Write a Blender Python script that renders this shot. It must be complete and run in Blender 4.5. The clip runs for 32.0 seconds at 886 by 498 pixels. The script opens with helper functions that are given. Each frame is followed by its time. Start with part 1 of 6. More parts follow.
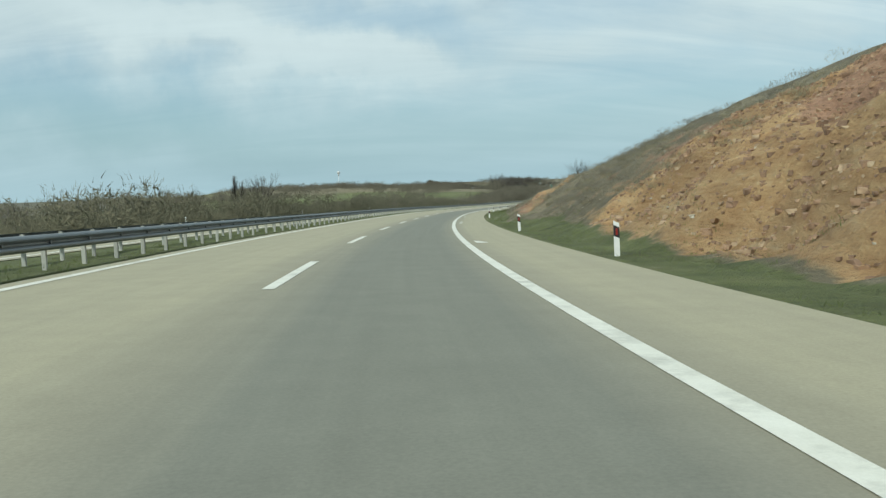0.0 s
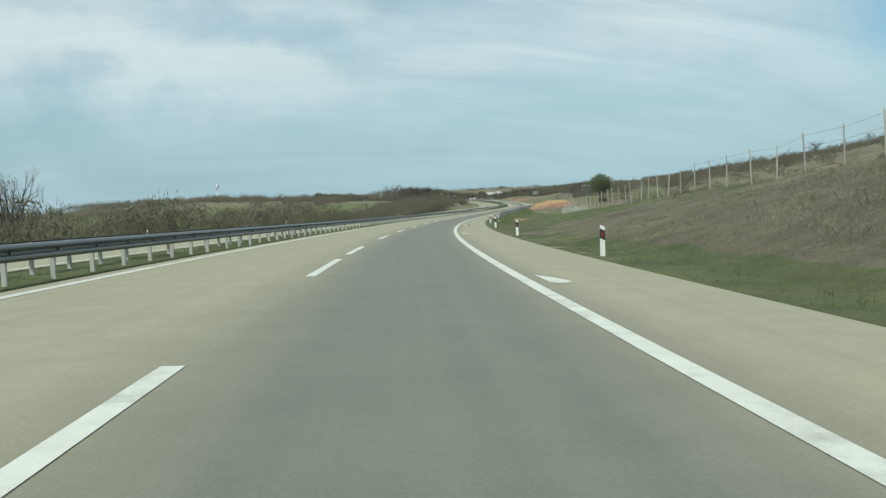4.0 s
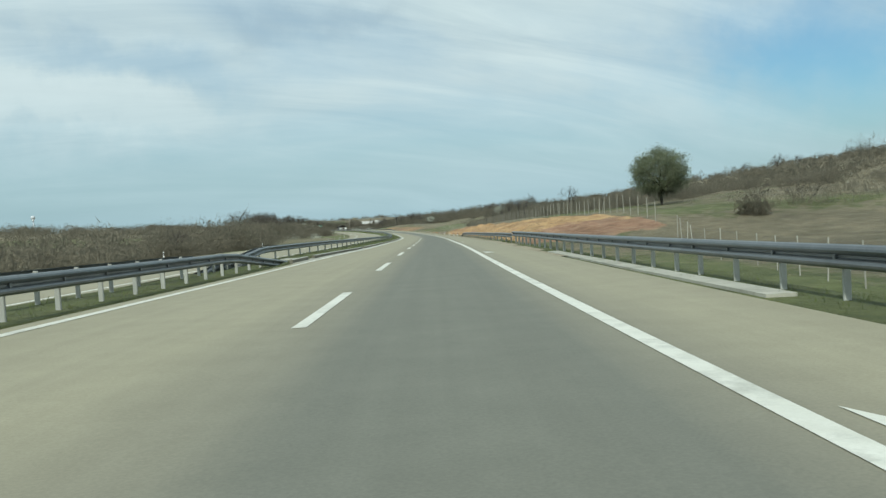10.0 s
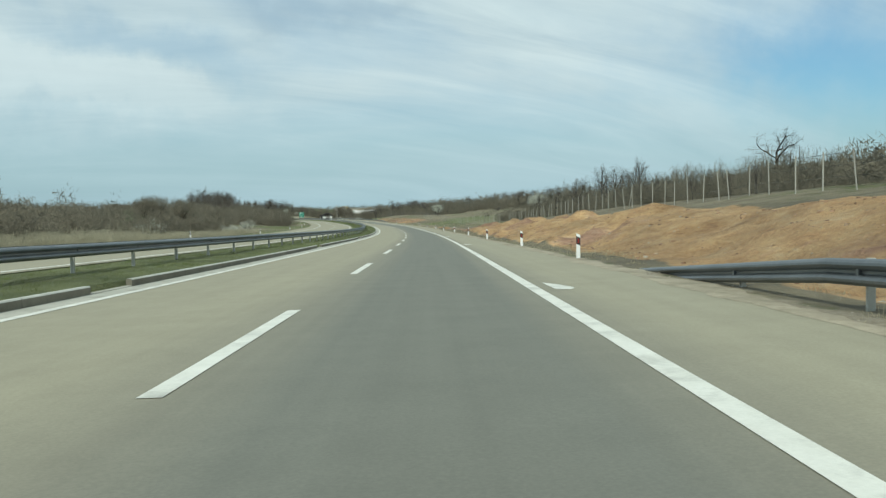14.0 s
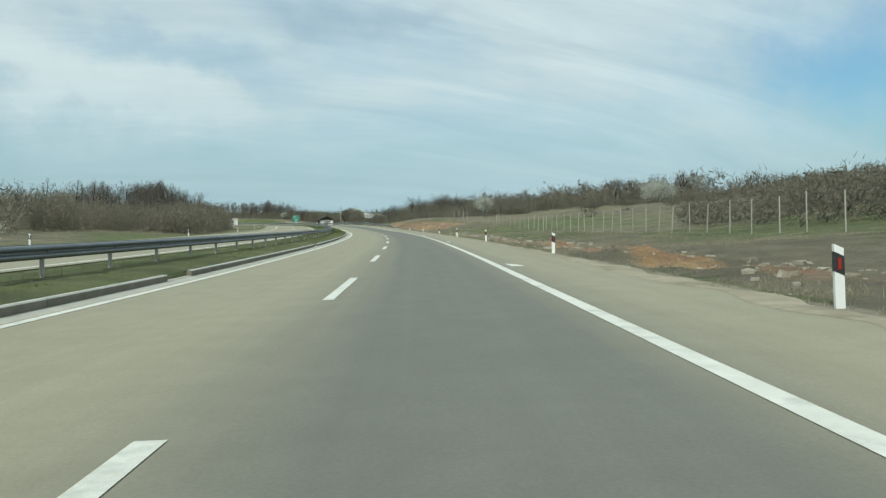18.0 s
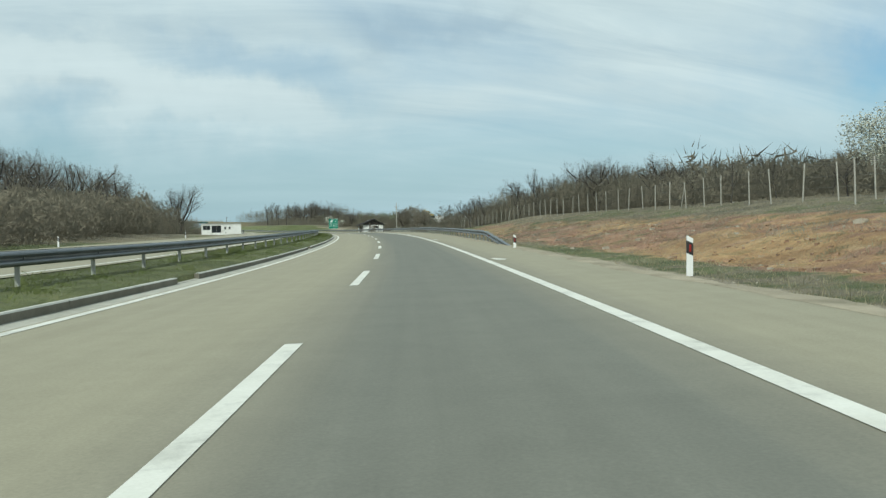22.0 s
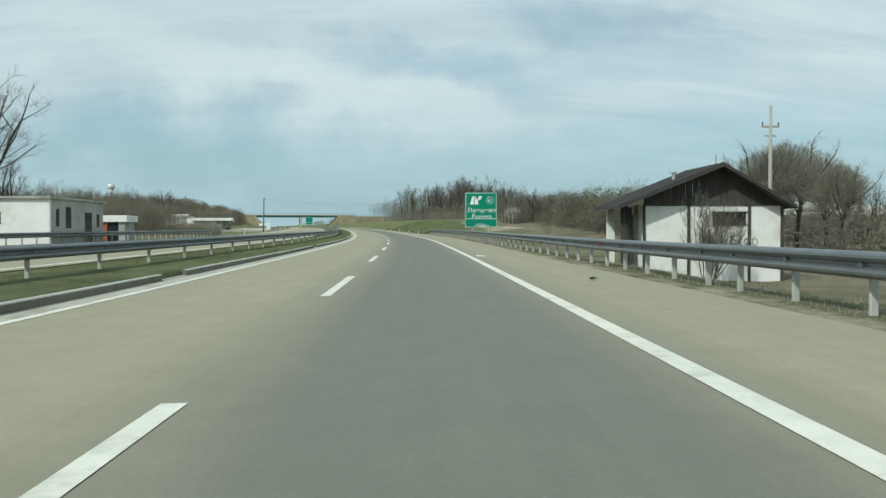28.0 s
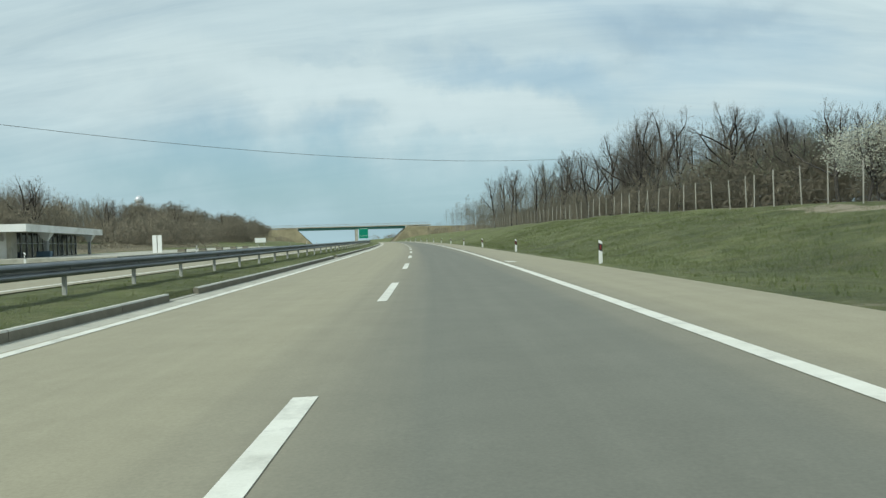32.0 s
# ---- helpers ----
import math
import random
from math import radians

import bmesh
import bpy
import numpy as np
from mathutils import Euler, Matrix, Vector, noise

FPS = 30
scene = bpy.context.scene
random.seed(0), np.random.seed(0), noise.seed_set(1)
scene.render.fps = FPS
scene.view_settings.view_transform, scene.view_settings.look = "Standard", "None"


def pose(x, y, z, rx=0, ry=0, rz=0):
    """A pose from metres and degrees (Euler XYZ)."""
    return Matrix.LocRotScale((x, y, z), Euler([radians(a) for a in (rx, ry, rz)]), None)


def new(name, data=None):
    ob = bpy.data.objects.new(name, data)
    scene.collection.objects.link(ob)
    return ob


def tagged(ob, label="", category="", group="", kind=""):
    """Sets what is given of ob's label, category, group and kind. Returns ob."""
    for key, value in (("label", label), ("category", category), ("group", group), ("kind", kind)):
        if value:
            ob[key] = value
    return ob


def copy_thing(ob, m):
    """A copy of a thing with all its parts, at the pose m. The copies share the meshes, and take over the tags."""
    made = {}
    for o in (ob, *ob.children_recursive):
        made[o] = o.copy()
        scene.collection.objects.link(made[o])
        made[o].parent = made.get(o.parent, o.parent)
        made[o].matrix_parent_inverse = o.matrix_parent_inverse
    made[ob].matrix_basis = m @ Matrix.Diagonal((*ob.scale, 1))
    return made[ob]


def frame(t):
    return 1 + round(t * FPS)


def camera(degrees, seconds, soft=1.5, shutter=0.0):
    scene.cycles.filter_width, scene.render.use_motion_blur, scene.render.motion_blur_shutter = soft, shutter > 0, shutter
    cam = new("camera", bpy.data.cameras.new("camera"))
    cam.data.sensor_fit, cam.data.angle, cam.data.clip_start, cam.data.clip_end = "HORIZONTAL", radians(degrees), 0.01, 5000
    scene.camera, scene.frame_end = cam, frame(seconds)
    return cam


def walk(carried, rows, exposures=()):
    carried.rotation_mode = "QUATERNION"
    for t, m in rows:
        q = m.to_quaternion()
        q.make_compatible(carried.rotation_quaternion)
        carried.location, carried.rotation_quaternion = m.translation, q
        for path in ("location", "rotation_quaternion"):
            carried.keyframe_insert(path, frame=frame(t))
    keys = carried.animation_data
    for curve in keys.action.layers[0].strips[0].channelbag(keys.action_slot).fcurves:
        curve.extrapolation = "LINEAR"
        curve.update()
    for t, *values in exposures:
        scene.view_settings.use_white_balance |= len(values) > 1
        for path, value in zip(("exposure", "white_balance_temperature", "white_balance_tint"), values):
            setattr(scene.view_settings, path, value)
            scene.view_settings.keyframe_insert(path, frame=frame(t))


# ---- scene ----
SECONDS = 32.0

# the road's alignment: curvature (1/km), grade (%) and crossfall (%, left side up) every 30 m from station -20
CURVE = [-1.5, -2.1, -1.14, -0.92, -1.41, -1.35, -1.25, -1.32, -0.95, -0.56, -0.2, 0.05, 0.06, 0.08, 0.23, 0.18, 0.35, 0.57, 0.53, 0.49,
         0.62, 0.98, 0.75, 0.91, 0.96, 0.81, 0.57, 1.31, 1.44, 0.93, 0.37, 0.56, 0.84, 0.55, 0.64, 0.46, 0.3, 0.3]
GRADE = [-3.02, -2.49, -2.53, -2.34, -2.13, -2.42, -2.16, -1.89, -1.86, -1.62, -1.4, -1.04, -1.58, -1.24, -1.45, -1.22, -1.21, -1.0, -0.9, -0.25,
         -0.15, 0.04, 0.1, 0.13, 0.8, 0.83, 0.56, 0.53, 0.3, -0.04, 0.39, 0.46, 0.33, 0.53, 0.92, 1.0, 0.88, 0.84]
BANK = [1.71, 2.13, 2.72, 3.71, 3.52, 3.23, 2.89, 2.39, 2.34, 1.9, 1.48, 0.19, -1.51, -1.86, -1.77, -1.57, -1.16, -1.52, -2.32, -2.71,
        -2.43, -1.94, -1.85, -2.62, -3.72, -5.03, -5.49, -4.49, -3.74, -2.84, -2.12, -2.35, -3.28, -3.28, -2.02, -1.05, -0.8, -0.8]
S0, S1 = -140, 1800
ST = np.arange(S0, S1 + 1, 1.0)
KN = -20 + 30 * np.arange(len(CURVE))
KAPPA = np.interp(ST, KN, CURVE) * 1e-3
GR = np.interp(ST, KN, GRADE) * 1e-2
GR = GR * np.clip(1 - (ST - 1150) / 500, 0, 1) ** (ST > 1150)
BK = np.interp(ST, KN, BANK) * 1e-2


def summed(v):
    c = np.concatenate([[0], np.cumsum((v[1:] + v[:-1]) / 2)])
    return c - c[-20 - S0]


HEAD = summed(KAPPA)
PX, PY, PZ = summed(-np.sin(HEAD)), summed(np.cos(HEAD)), summed(GR)


def along(arr, s):
    return np.interp(s, ST, arr)


def spot(s, l, h=0.0):
    """World place l metres left of the lane line at station s, h above the road's axis."""
    a = along(HEAD, s)
    return Vector((along(PX, s) - l * math.cos(a), along(PY, s) - l * math.sin(a), along(PZ, s) + h))


def spots(s, l, h):
    a = along(HEAD, s)
    return np.stack([along(PX, s) - l * np.cos(a), along(PY, s) - l * np.sin(a), along(PZ, s) + h], -1)


def deck(s, l):
    """Height of our carriageway above the axis."""
    return along(BK, s) * np.clip(l, -7.0, 4.7)


def deck2(s, l):
    """Height of the opposite carriageway above the axis."""
    return np.interp(s, [230, 290, 340, 420], [-0.05, -0.35, -0.25, 0.0]) + 0.018 * (l - 9.7)


# ---- camera: seconds, station, place left of the lane line, turn off the road's heading, pitch off its grade, roll
EYE = 1.08
RIDE = [
    (0, -5.25, -1.74, -4.15, -2.75, 2.00), (1, 21.10, -1.80, -3.52, -2.58, 2.25), (2, 45.14, -1.80, -3.49, -2.59, 2.73),
    (3, 70.12, -1.74, -3.59, -2.68, 2.86), (6, 152.89, -1.59, -2.75, -1.69, 2.59), (7, 183.24, -1.67, -2.23, -1.53, 2.93),
    (8, 213.45, -1.68, -1.52, -1.27, 3.62), (9, 244.08, -1.64, -1.14, -0.94, 2.85), (10, 274.76, -1.65, -0.90, -1.11, 3.19),
    (11, 305.67, -1.75, -0.77, -1.59, 3.85), (12, 336.91, -1.90, -0.41, -1.20, 1.94), (13, 367.94, -1.95, -0.38, -1.28, 0.88),
    (16, 462.64, -1.65, -1.44, -1.60, 1.43), (17, 494.17, -1.52, -1.52, -1.30, 0.90), (18, 526.47, -1.44, -1.45, -1.25, 0.36),
    (19, 559.17, -1.45, -1.09, -1.38, 0.53), (20, 592.39, -1.48, -1.00, -1.47, 0.89), (21, 625.33, -1.35, -1.40, -1.52, 1.23),
    (22, 657.53, -1.24, -1.52, -1.27, 0.91), (23, 690.56, -1.35, -1.72, -1.22, 0.17), (24, 723.78, -1.47, -1.52, -1.26, -0.08),
    (25, 756.66, -1.52, -0.70, -1.17, -0.20), (28, 855.45, -1.62, -1.20, -1.23, 0.16), (29, 888.89, -1.55, -0.69, -1.31, 1.56),
    (30, 922.86, -1.10, -0.67, -1.26, 1.26), (31, 956.38, -1.00, -0.67, -1.08, 1.11), (32, 989.99, -0.96, -0.27, -0.77, 1.67),
]


def glide(t, ts, vs):
    """Cubic through the rows, with the slopes of the neighbouring rows."""
    k = min(max(int(np.searchsorted(ts, t, side="right")) - 1, 0), len(ts) - 2)
    d = np.gradient(vs, ts)
    w, u = ts[k + 1] - ts[k], (t - ts[k]) / (ts[k + 1] - ts[k])
    return ((2 * u**3 - 3 * u**2 + 1) * vs[k] + (u**3 - 2 * u**2 + u) * w * d[k]
            + (-2 * u**3 + 3 * u**2) * vs[k + 1] + (u**3 - u**2) * w * d[k + 1])


RT = np.array([r[0] for r in RIDE], float)
RV = [np.array([r[i] for r in RIDE], float) for i in range(1, 6)]
cam = camera(54.78, SECONDS, soft=1.4)
path_rows = []
for t in np.arange(0, SECONDS + 0.01, 0.2):
    s, l, dy, pitch, roll = (glide(t, RT, v) for v in RV)
    p = spot(s, l, EYE + l * along(BK, s))
    path_rows.append((float(t), pose(p.x, p.y, p.z, 90 + pitch + math.degrees(math.atan(along(GR, s))), roll,
                                     math.degrees(along(HEAD, s)) + dy)))
walk(cam, path_rows, exposures=[(0, -0.04, 5980, -2.0), (32, -0.04, 5980, -2.0)])

# ---- light: hazy spring sun from behind on the left, thin streaky cloud
SUN_TURN, SUN_UP = 138.0, 42.0
a = radians(90 + SUN_TURN)
to_sun = Vector((math.cos(a) * math.cos(radians(SUN_UP)), math.sin(a) * math.cos(radians(SUN_UP)), math.sin(radians(SUN_UP))))
sun = new("sun", bpy.data.lights.new("sun", "SUN"))
sun.data.energy, sun.data.angle, sun.data.color = 2.95, radians(2.0), (1.0, 0.93, 0.82)
sun.rotation_euler = to_sun.to_track_quat("Z", "Y").to_euler()

world = bpy.data.worlds.new("world")
scene.world = world
world.use_nodes = True


def node(tree, kind, **inputs):
    n = tree.nodes.new(kind)
    for key, value in inputs.items():
        sock = n.inputs[key.replace("_", " ")] if key.replace("_", " ") in n.inputs else n.inputs[key]
        if isinstance(value, bpy.types.NodeSocket):
            tree.links.new(value, sock)
        else:
            sock.default_value = value
    return n


def maths(tree, op, a, b=0.0):
    n = tree.nodes.new("ShaderNodeMath")
    n.operation = op
    for i, v in enumerate((a, b)):
        if isinstance(v, bpy.types.NodeSocket):
            tree.links.new(v, n.inputs[i])
        else:
            n.inputs[i].default_value = v
    return n.outputs[0]


def ramp(tree, fac, stops):
    n = tree.nodes.new("ShaderNodeValToRGB")
    tree.links.new(fac, n.inputs[0])
    e = n.color_ramp.elements
    while len(e) < len(stops):
        e.new(0.5)
    for el, (at, c) in zip(e, stops):
        el.position, el.color = at, (*c, 1) if len(c) == 3 else c
    return n.outputs[0]


def mixed(tree, fac, a, b, mode="MIX"):
    n = tree.nodes.new("ShaderNodeMix")
    n.data_type, n.blend_type = "RGBA", mode
    for sock, v in ((n.inputs[0], fac), (n.inputs[6], a), (n.inputs[7], b)):
        if isinstance(v, bpy.types.NodeSocket):
            tree.links.new(v, sock)
        elif isinstance(v, (int, float)):
            sock.default_value = v
        else:
            sock.default_value = (*v, 1)
    return n.outputs[2]


wt = world.node_tree
wt.nodes.clear()
sky = wt.nodes.new("ShaderNodeTexSky")
sky.sky_type, sky.sun_disc = "NISHITA", False
sky.sun_elevation, sky.sun_rotation = radians(SUN_UP), math.atan2(to_sun.x, to_sun.y)
sky.air_density, sky.dust_density, sky.ozone_density = 1.0, 2.0, 1.0
geo = wt.nodes.new("ShaderNodeTexCoord")
sep = wt.nodes.new("ShaderNodeSeparateXYZ")
wt.links.new(geo.outputs["Generated"], sep.inputs[0])
den = maths(wt, "ADD", maths(wt, "MAXIMUM", sep.outputs[2], 0.0), 0.33)
flat = wt.nodes.new("ShaderNodeCombineXYZ")
wt.links.new(maths(wt, "DIVIDE", sep.outputs[0], den), flat.inputs[0])
wt.links.new(maths(wt, "DIVIDE", sep.outputs[1], den), flat.inputs[1])
turned = wt.nodes.new("ShaderNodeMapping")
turned.inputs["Rotation"].default_value = (0, 0, radians(24))
turned.inputs["Scale"].default_value = (0.62, 1.0, 1)
turned.inputs["Location"].default_value = (3.1, 1.35, 0)
wt.links.new(flat.outputs[0], turned.inputs[0])
veil = node(wt, "ShaderNodeTexNoise", Vector=turned.outputs[0], Scale=0.95, Detail=6.0, Roughness=0.5, Distortion=1.1)
combed = wt.nodes.new("ShaderNodeMapping")
combed.inputs["Rotation"].default_value = (0, 0, radians(-38))
combed.inputs["Scale"].default_value = (0.45, 2.1, 1)
wt.links.new(flat.outputs[0], combed.inputs[0])
wisp = node(wt, "ShaderNodeTexNoise", Vector=combed.outputs[0], Scale=2.6, Detail=8.0, Roughness=0.62, Distortion=0.7)
amount = maths(wt, "ADD", maths(wt, "MULTIPLY", veil.outputs["Fac"], 0.78), maths(wt, "MULTIPLY", wisp.outputs["Fac"], 0.22))
cover = ramp(wt, amount, [(0.33, (0.52,) * 3), (0.42, (0.70,) * 3), (0.50, (0.88,) * 3), (0.60, (1.0,) * 3)])
# the cloud's own features: heading left of the y axis and height over the horizon, in degrees
rough = node(wt, "ShaderNodeTexNoise", Vector=geo.outputs["Generated"], Scale=9.0, Detail=5.0, Roughness=0.55)
split = wt.nodes.new("ShaderNodeSeparateColor")
wt.links.new(rough.outputs["Color"], split.inputs[0])
heading = maths(wt, "MULTIPLY", maths(wt, "ARCTAN2", maths(wt, "MULTIPLY", sep.outputs[0], -1.0), sep.outputs[1]), 57.2958)
heading = maths(wt, "ADD", heading, maths(wt, "MULTIPLY", maths(wt, "SUBTRACT", split.outputs[0], 0.5), 26.0))
rise = maths(wt, "MULTIPLY", maths(wt, "ARCSINE", sep.outputs[2]), 57.2958)
rise = maths(wt, "ADD", rise, maths(wt, "MULTIPLY", maths(wt, "SUBTRACT", split.outputs[1], 0.5), 9.0))


def drift(at, up, wide, tall, lean, much):
    """A soft patch of cloud or of clear sky."""
    x = maths(wt, "SUBTRACT", heading, at)
    y = maths(wt, "SUBTRACT", maths(wt, "SUBTRACT", rise, up), maths(wt, "MULTIPLY", x, lean))
    q = maths(wt, "ADD", maths(wt, "POWER", maths(wt, "ABSOLUTE", maths(wt, "DIVIDE", x, wide)), 2.0), maths(wt, "POWER", maths(wt, "ABSOLUTE", maths(wt, "DIVIDE", y, tall)), 2.0))
    return maths(wt, "MULTIPLY", maths(wt, "EXPONENT", maths(wt, "MULTIPLY", q, -1.0)), much)


clear = maths(wt, "ADD", drift(-47.0, 8.0, 9.0, 5.5, 0.0, 1.0), maths(wt, "ADD", drift(0.5, 10.8, 8.0, 1.6, 0.12, 0.36), drift(15.0, 4.5, 13.0, 3.0, 0.06, 0.7)))
bank = maths(wt, "ADD", drift(7.0, 9.0, 14.0, 1.7, 0.22, 0.7), drift(-22.0, 9.5, 13.0, 3.5, -0.05, 0.25))
cover = maths(wt, "MULTIPLY", maths(wt, "ADD", cover, maths(wt, "MULTIPLY", bank, 0.4)), maths(wt, "SUBTRACT", 1.0, clear))
cover = maths(wt, "MINIMUM", maths(wt, "MAXIMUM", cover, 0.0), 1.0)
grey_cloud = drift(-11.8, 13.4, 4.0, 0.9, -0.05, 0.8)
shade = ramp(wt, wisp.outputs["Fac"], [(0.35, (6.1, 6.75, 6.98)), (0.65, (7.4, 8.0, 8.1))])
shade = mixed(wt, bank, shade, (7.8, 8.3, 8.35))
shade = mixed(wt, grey_cloud, shade, (5.6, 6.2, 6.5))
sky_colour = mixed(wt, cover, mixed(wt, 1.0, sky.outputs[0], (0.90, 1.13, 1.20), "MULTIPLY"), shade)
haze = ramp(wt, sep.outputs[2], [(0.0, (0.8,) * 3), (0.05, (0.6,) * 3), (0.16, (0.0,) * 3)])
haze = maths(wt, "MULTIPLY", haze, maths(wt, "SUBTRACT", 1.0, maths(wt, "MULTIPLY", drift(-47.0, 8.0, 9.0, 5.5, 0.0, 1.0), 0.9)))
sky_colour = mixed(wt, haze, sky_colour, (4.5, 5.95, 6.55))
bg = node(wt, "ShaderNodeBackground", Color=sky_colour, Strength=0.095)
wo = wt.nodes.new("ShaderNodeOutputWorld")
wt.links.new(bg.outputs[0], wo.inputs[0])

# ---- materials


def material(name, rough=0.9, metal=0.0):
    m = bpy.data.materials.new(name)
    m.use_nodes = True
    b = m.node_tree.nodes["Principled BSDF"]
    b.inputs["Roughness"].default_value, b.inputs["Metallic"].default_value = rough, metal
    return m, m.node_tree, b


def noisy(tree, scale, detail=5.0, rough=0.6, coords="Object", stretch=None):
    c = tree.nodes.new("ShaderNodeTexCoord")
    v = c.outputs[coords]
    if stretch:
        mp = tree.nodes.new("ShaderNodeMapping")
        mp.inputs["Scale"].default_value = stretch
        tree.links.new(v, mp.inputs[0])
        v = mp.outputs[0]
    return node(tree, "ShaderNodeTexNoise", Vector=v, Scale=scale, Detail=detail, Roughness=rough).outputs["Fac"]


def bumped(tree, bsdf, height, strength=0.4, distance=0.02):
    n = node(tree, "ShaderNodeBump", Height=height, Strength=strength, Distance=distance)
    tree.links.new(n.outputs[0], bsdf.inputs["Normal"])


def plain(name, c1, c2, scale=3.0, rough=0.85, metal=0.0, bump=0.2, coords="Object", vary=0.0, dirt=None, hazy=False):
    """A two-tone surface with grain at two scales; vary: brightness that differs from piece to piece; hazy: fine twigs and blades, lit as one upright mass."""
    m, tr, b = material(name, rough, metal)
    big, fine = noisy(tr, scale, coords=coords), noisy(tr, scale * 14, coords=coords)
    fac = maths(tr, "ADD", maths(tr, "MULTIPLY", big, 0.65), maths(tr, "MULTIPLY", fine, 0.35))
    col = ramp(tr, fac, [(0.32, c1), (0.68, c2)])
    if dirt:
        spots_fac = ramp(tr, noisy(tr, scale * 0.7, 8, 0.7, coords), [(0.5, (0, 0, 0)), (0.72, (1, 1, 1))])
        col = mixed(tr, spots_fac, col, dirt)
    if vary:
        info = tr.nodes.new("ShaderNodeObjectInfo")
        v = maths(tr, "ADD", maths(tr, "MULTIPLY", info.outputs["Random"], vary), 1 - vary / 2)
        hsv = node(tr, "ShaderNodeHueSaturation", Value=v, Color=col)
        col = hsv.outputs[0]
    tr.links.new(col, b.inputs["Base Color"])
    if bump:
        bumped(tr, b, fine, bump)
    if hazy:
        both = tr.nodes.new("ShaderNodeAddShader")
        for i, (kind, z) in enumerate((("ShaderNodeBsdfDiffuse", 1.0), ("ShaderNodeBsdfTranslucent", -1.0))):
            up = tr.nodes.new("ShaderNodeCombineXYZ")
            up.inputs[2].default_value = z
            tr.links.new(node(tr, kind, Color=col, Normal=up.outputs[0]).outputs[0], both.inputs[i])
        tr.links.new(both.outputs[0], tr.nodes["Material Output"].inputs[0])
        tr.nodes.remove(b)
    return m


def asphalt(name, worn):
    """Chippings bleached beige, polished grey where the traffic runs (across the lane, by the first map's u)."""
    m, tr, b = material(name, 0.82)
    uv = tr.nodes.new("ShaderNodeUVMap")
    uv.uv_map = "lane"
    sp = tr.nodes.new("ShaderNodeSeparateXYZ")
    tr.links.new(uv.outputs[0], sp.inputs[0])
    streak = noisy(tr, 1.0, 5, 0.6, "UV", (0.9, 0.012, 1))
    u = maths(tr, "ADD", sp.outputs[0], maths(tr, "MULTIPLY", maths(tr, "SUBTRACT", streak, 0.5), 0.9))
    u = maths(tr, "DIVIDE", maths(tr, "ADD", u, 8.0), 16.0)
    base = ramp(tr, u, worn)
    fine, mid = noisy(tr, 38.0, 3, 0.7), noisy(tr, 1.4, 6, 0.65)
    col = mixed(tr, 1.0, base, ramp(tr, fine, [(0.25, (0.88,) * 3), (0.75, (1.12,) * 3)]), "MULTIPLY")
    col = mixed(tr, 1.0, col, ramp(tr, mid, [(0.3, (0.93,) * 3), (0.7, (1.06,) * 3)]), "MULTIPLY")
    long_streak = noisy(tr, 2.2, 4, 0.6, "UV", (1.6, 0.02, 1))
    col = mixed(tr, 1.0, col, ramp(tr, long_streak, [(0.3, (0.95,) * 3), (0.7, (1.05,) * 3)]), "MULTIPLY")
    # sun-angle brightening put into the colour: 15% up to station 160, none past 340
    sun_angle_gain = ramp(tr, maths(tr, "DIVIDE", sp.outputs[1], 400.0), [(0.4, (1.15,) * 3), (0.85, (1.0,) * 3)])
    col = mixed(tr, 1.0, col, sun_angle_gain, "MULTIPLY")
    tr.links.new(col, b.inputs["Base Color"])
    bumped(tr, b, fine, 0.25, 0.004)
    return m


BEIGE, GREY = (0.312, 0.284, 0.198), (0.168, 0.166, 0.134)
MID = (0.236, 0.219, 0.162)


def u_at(l):
    return (l + 8) / 16


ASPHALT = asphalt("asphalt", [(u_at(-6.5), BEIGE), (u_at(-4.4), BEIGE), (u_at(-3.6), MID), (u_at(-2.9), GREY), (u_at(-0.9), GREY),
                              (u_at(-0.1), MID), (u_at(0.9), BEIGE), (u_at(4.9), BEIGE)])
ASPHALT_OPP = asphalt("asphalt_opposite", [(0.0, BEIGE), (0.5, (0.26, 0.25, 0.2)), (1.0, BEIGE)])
PAINT = plain("road_paint", (0.64, 0.625, 0.54), (0.80, 0.785, 0.70), 2.5, 0.6, bump=0.15, dirt=(0.45, 0.44, 0.38))
CONCRETE = plain("concrete", (0.36, 0.35, 0.29), (0.50, 0.48, 0.41), 1.5, 0.9, vary=0.15, dirt=(0.25, 0.24, 0.19))
# kerb in two tones: face darkened for shade, top paled for sunlight
KERB = plain("kerb_concrete", (0.125, 0.117, 0.085), (0.215, 0.20, 0.155), 2.0, 0.9, vary=0.2)
KERBTOP = plain("sunlit_kerb_top", (0.46, 0.45, 0.39), (0.62, 0.61, 0.54), 2.0, 0.9, vary=0.1)
STEEL = plain("galvanised_steel", (0.115, 0.127, 0.135), (0.195, 0.208, 0.215), 1.2, 0.40, metal=0.5, bump=0.05, vary=0.12)
POSTSTEEL = plain("post_steel", (0.33, 0.335, 0.305), (0.46, 0.46, 0.42), 3.0, 0.7, metal=0.0, bump=0.05, vary=0.2)
WHITE = plain("white_plastic", (0.72, 0.72, 0.70), (0.82, 0.82, 0.80), 4.0, 0.5, bump=0.03, vary=0.08)
BLACK = plain("black_band", (0.015, 0.015, 0.017), (0.03, 0.03, 0.03), 6.0, 0.6, bump=0.03)
RED = plain("red_reflector", (0.20, 0.018, 0.015), (0.32, 0.026, 0.02), 9.0, 0.3, bump=0.05)
FENCEPOST = plain("fence_concrete", (0.28, 0.27, 0.235), (0.44, 0.425, 0.375), 5.0, 0.9, vary=0.25)
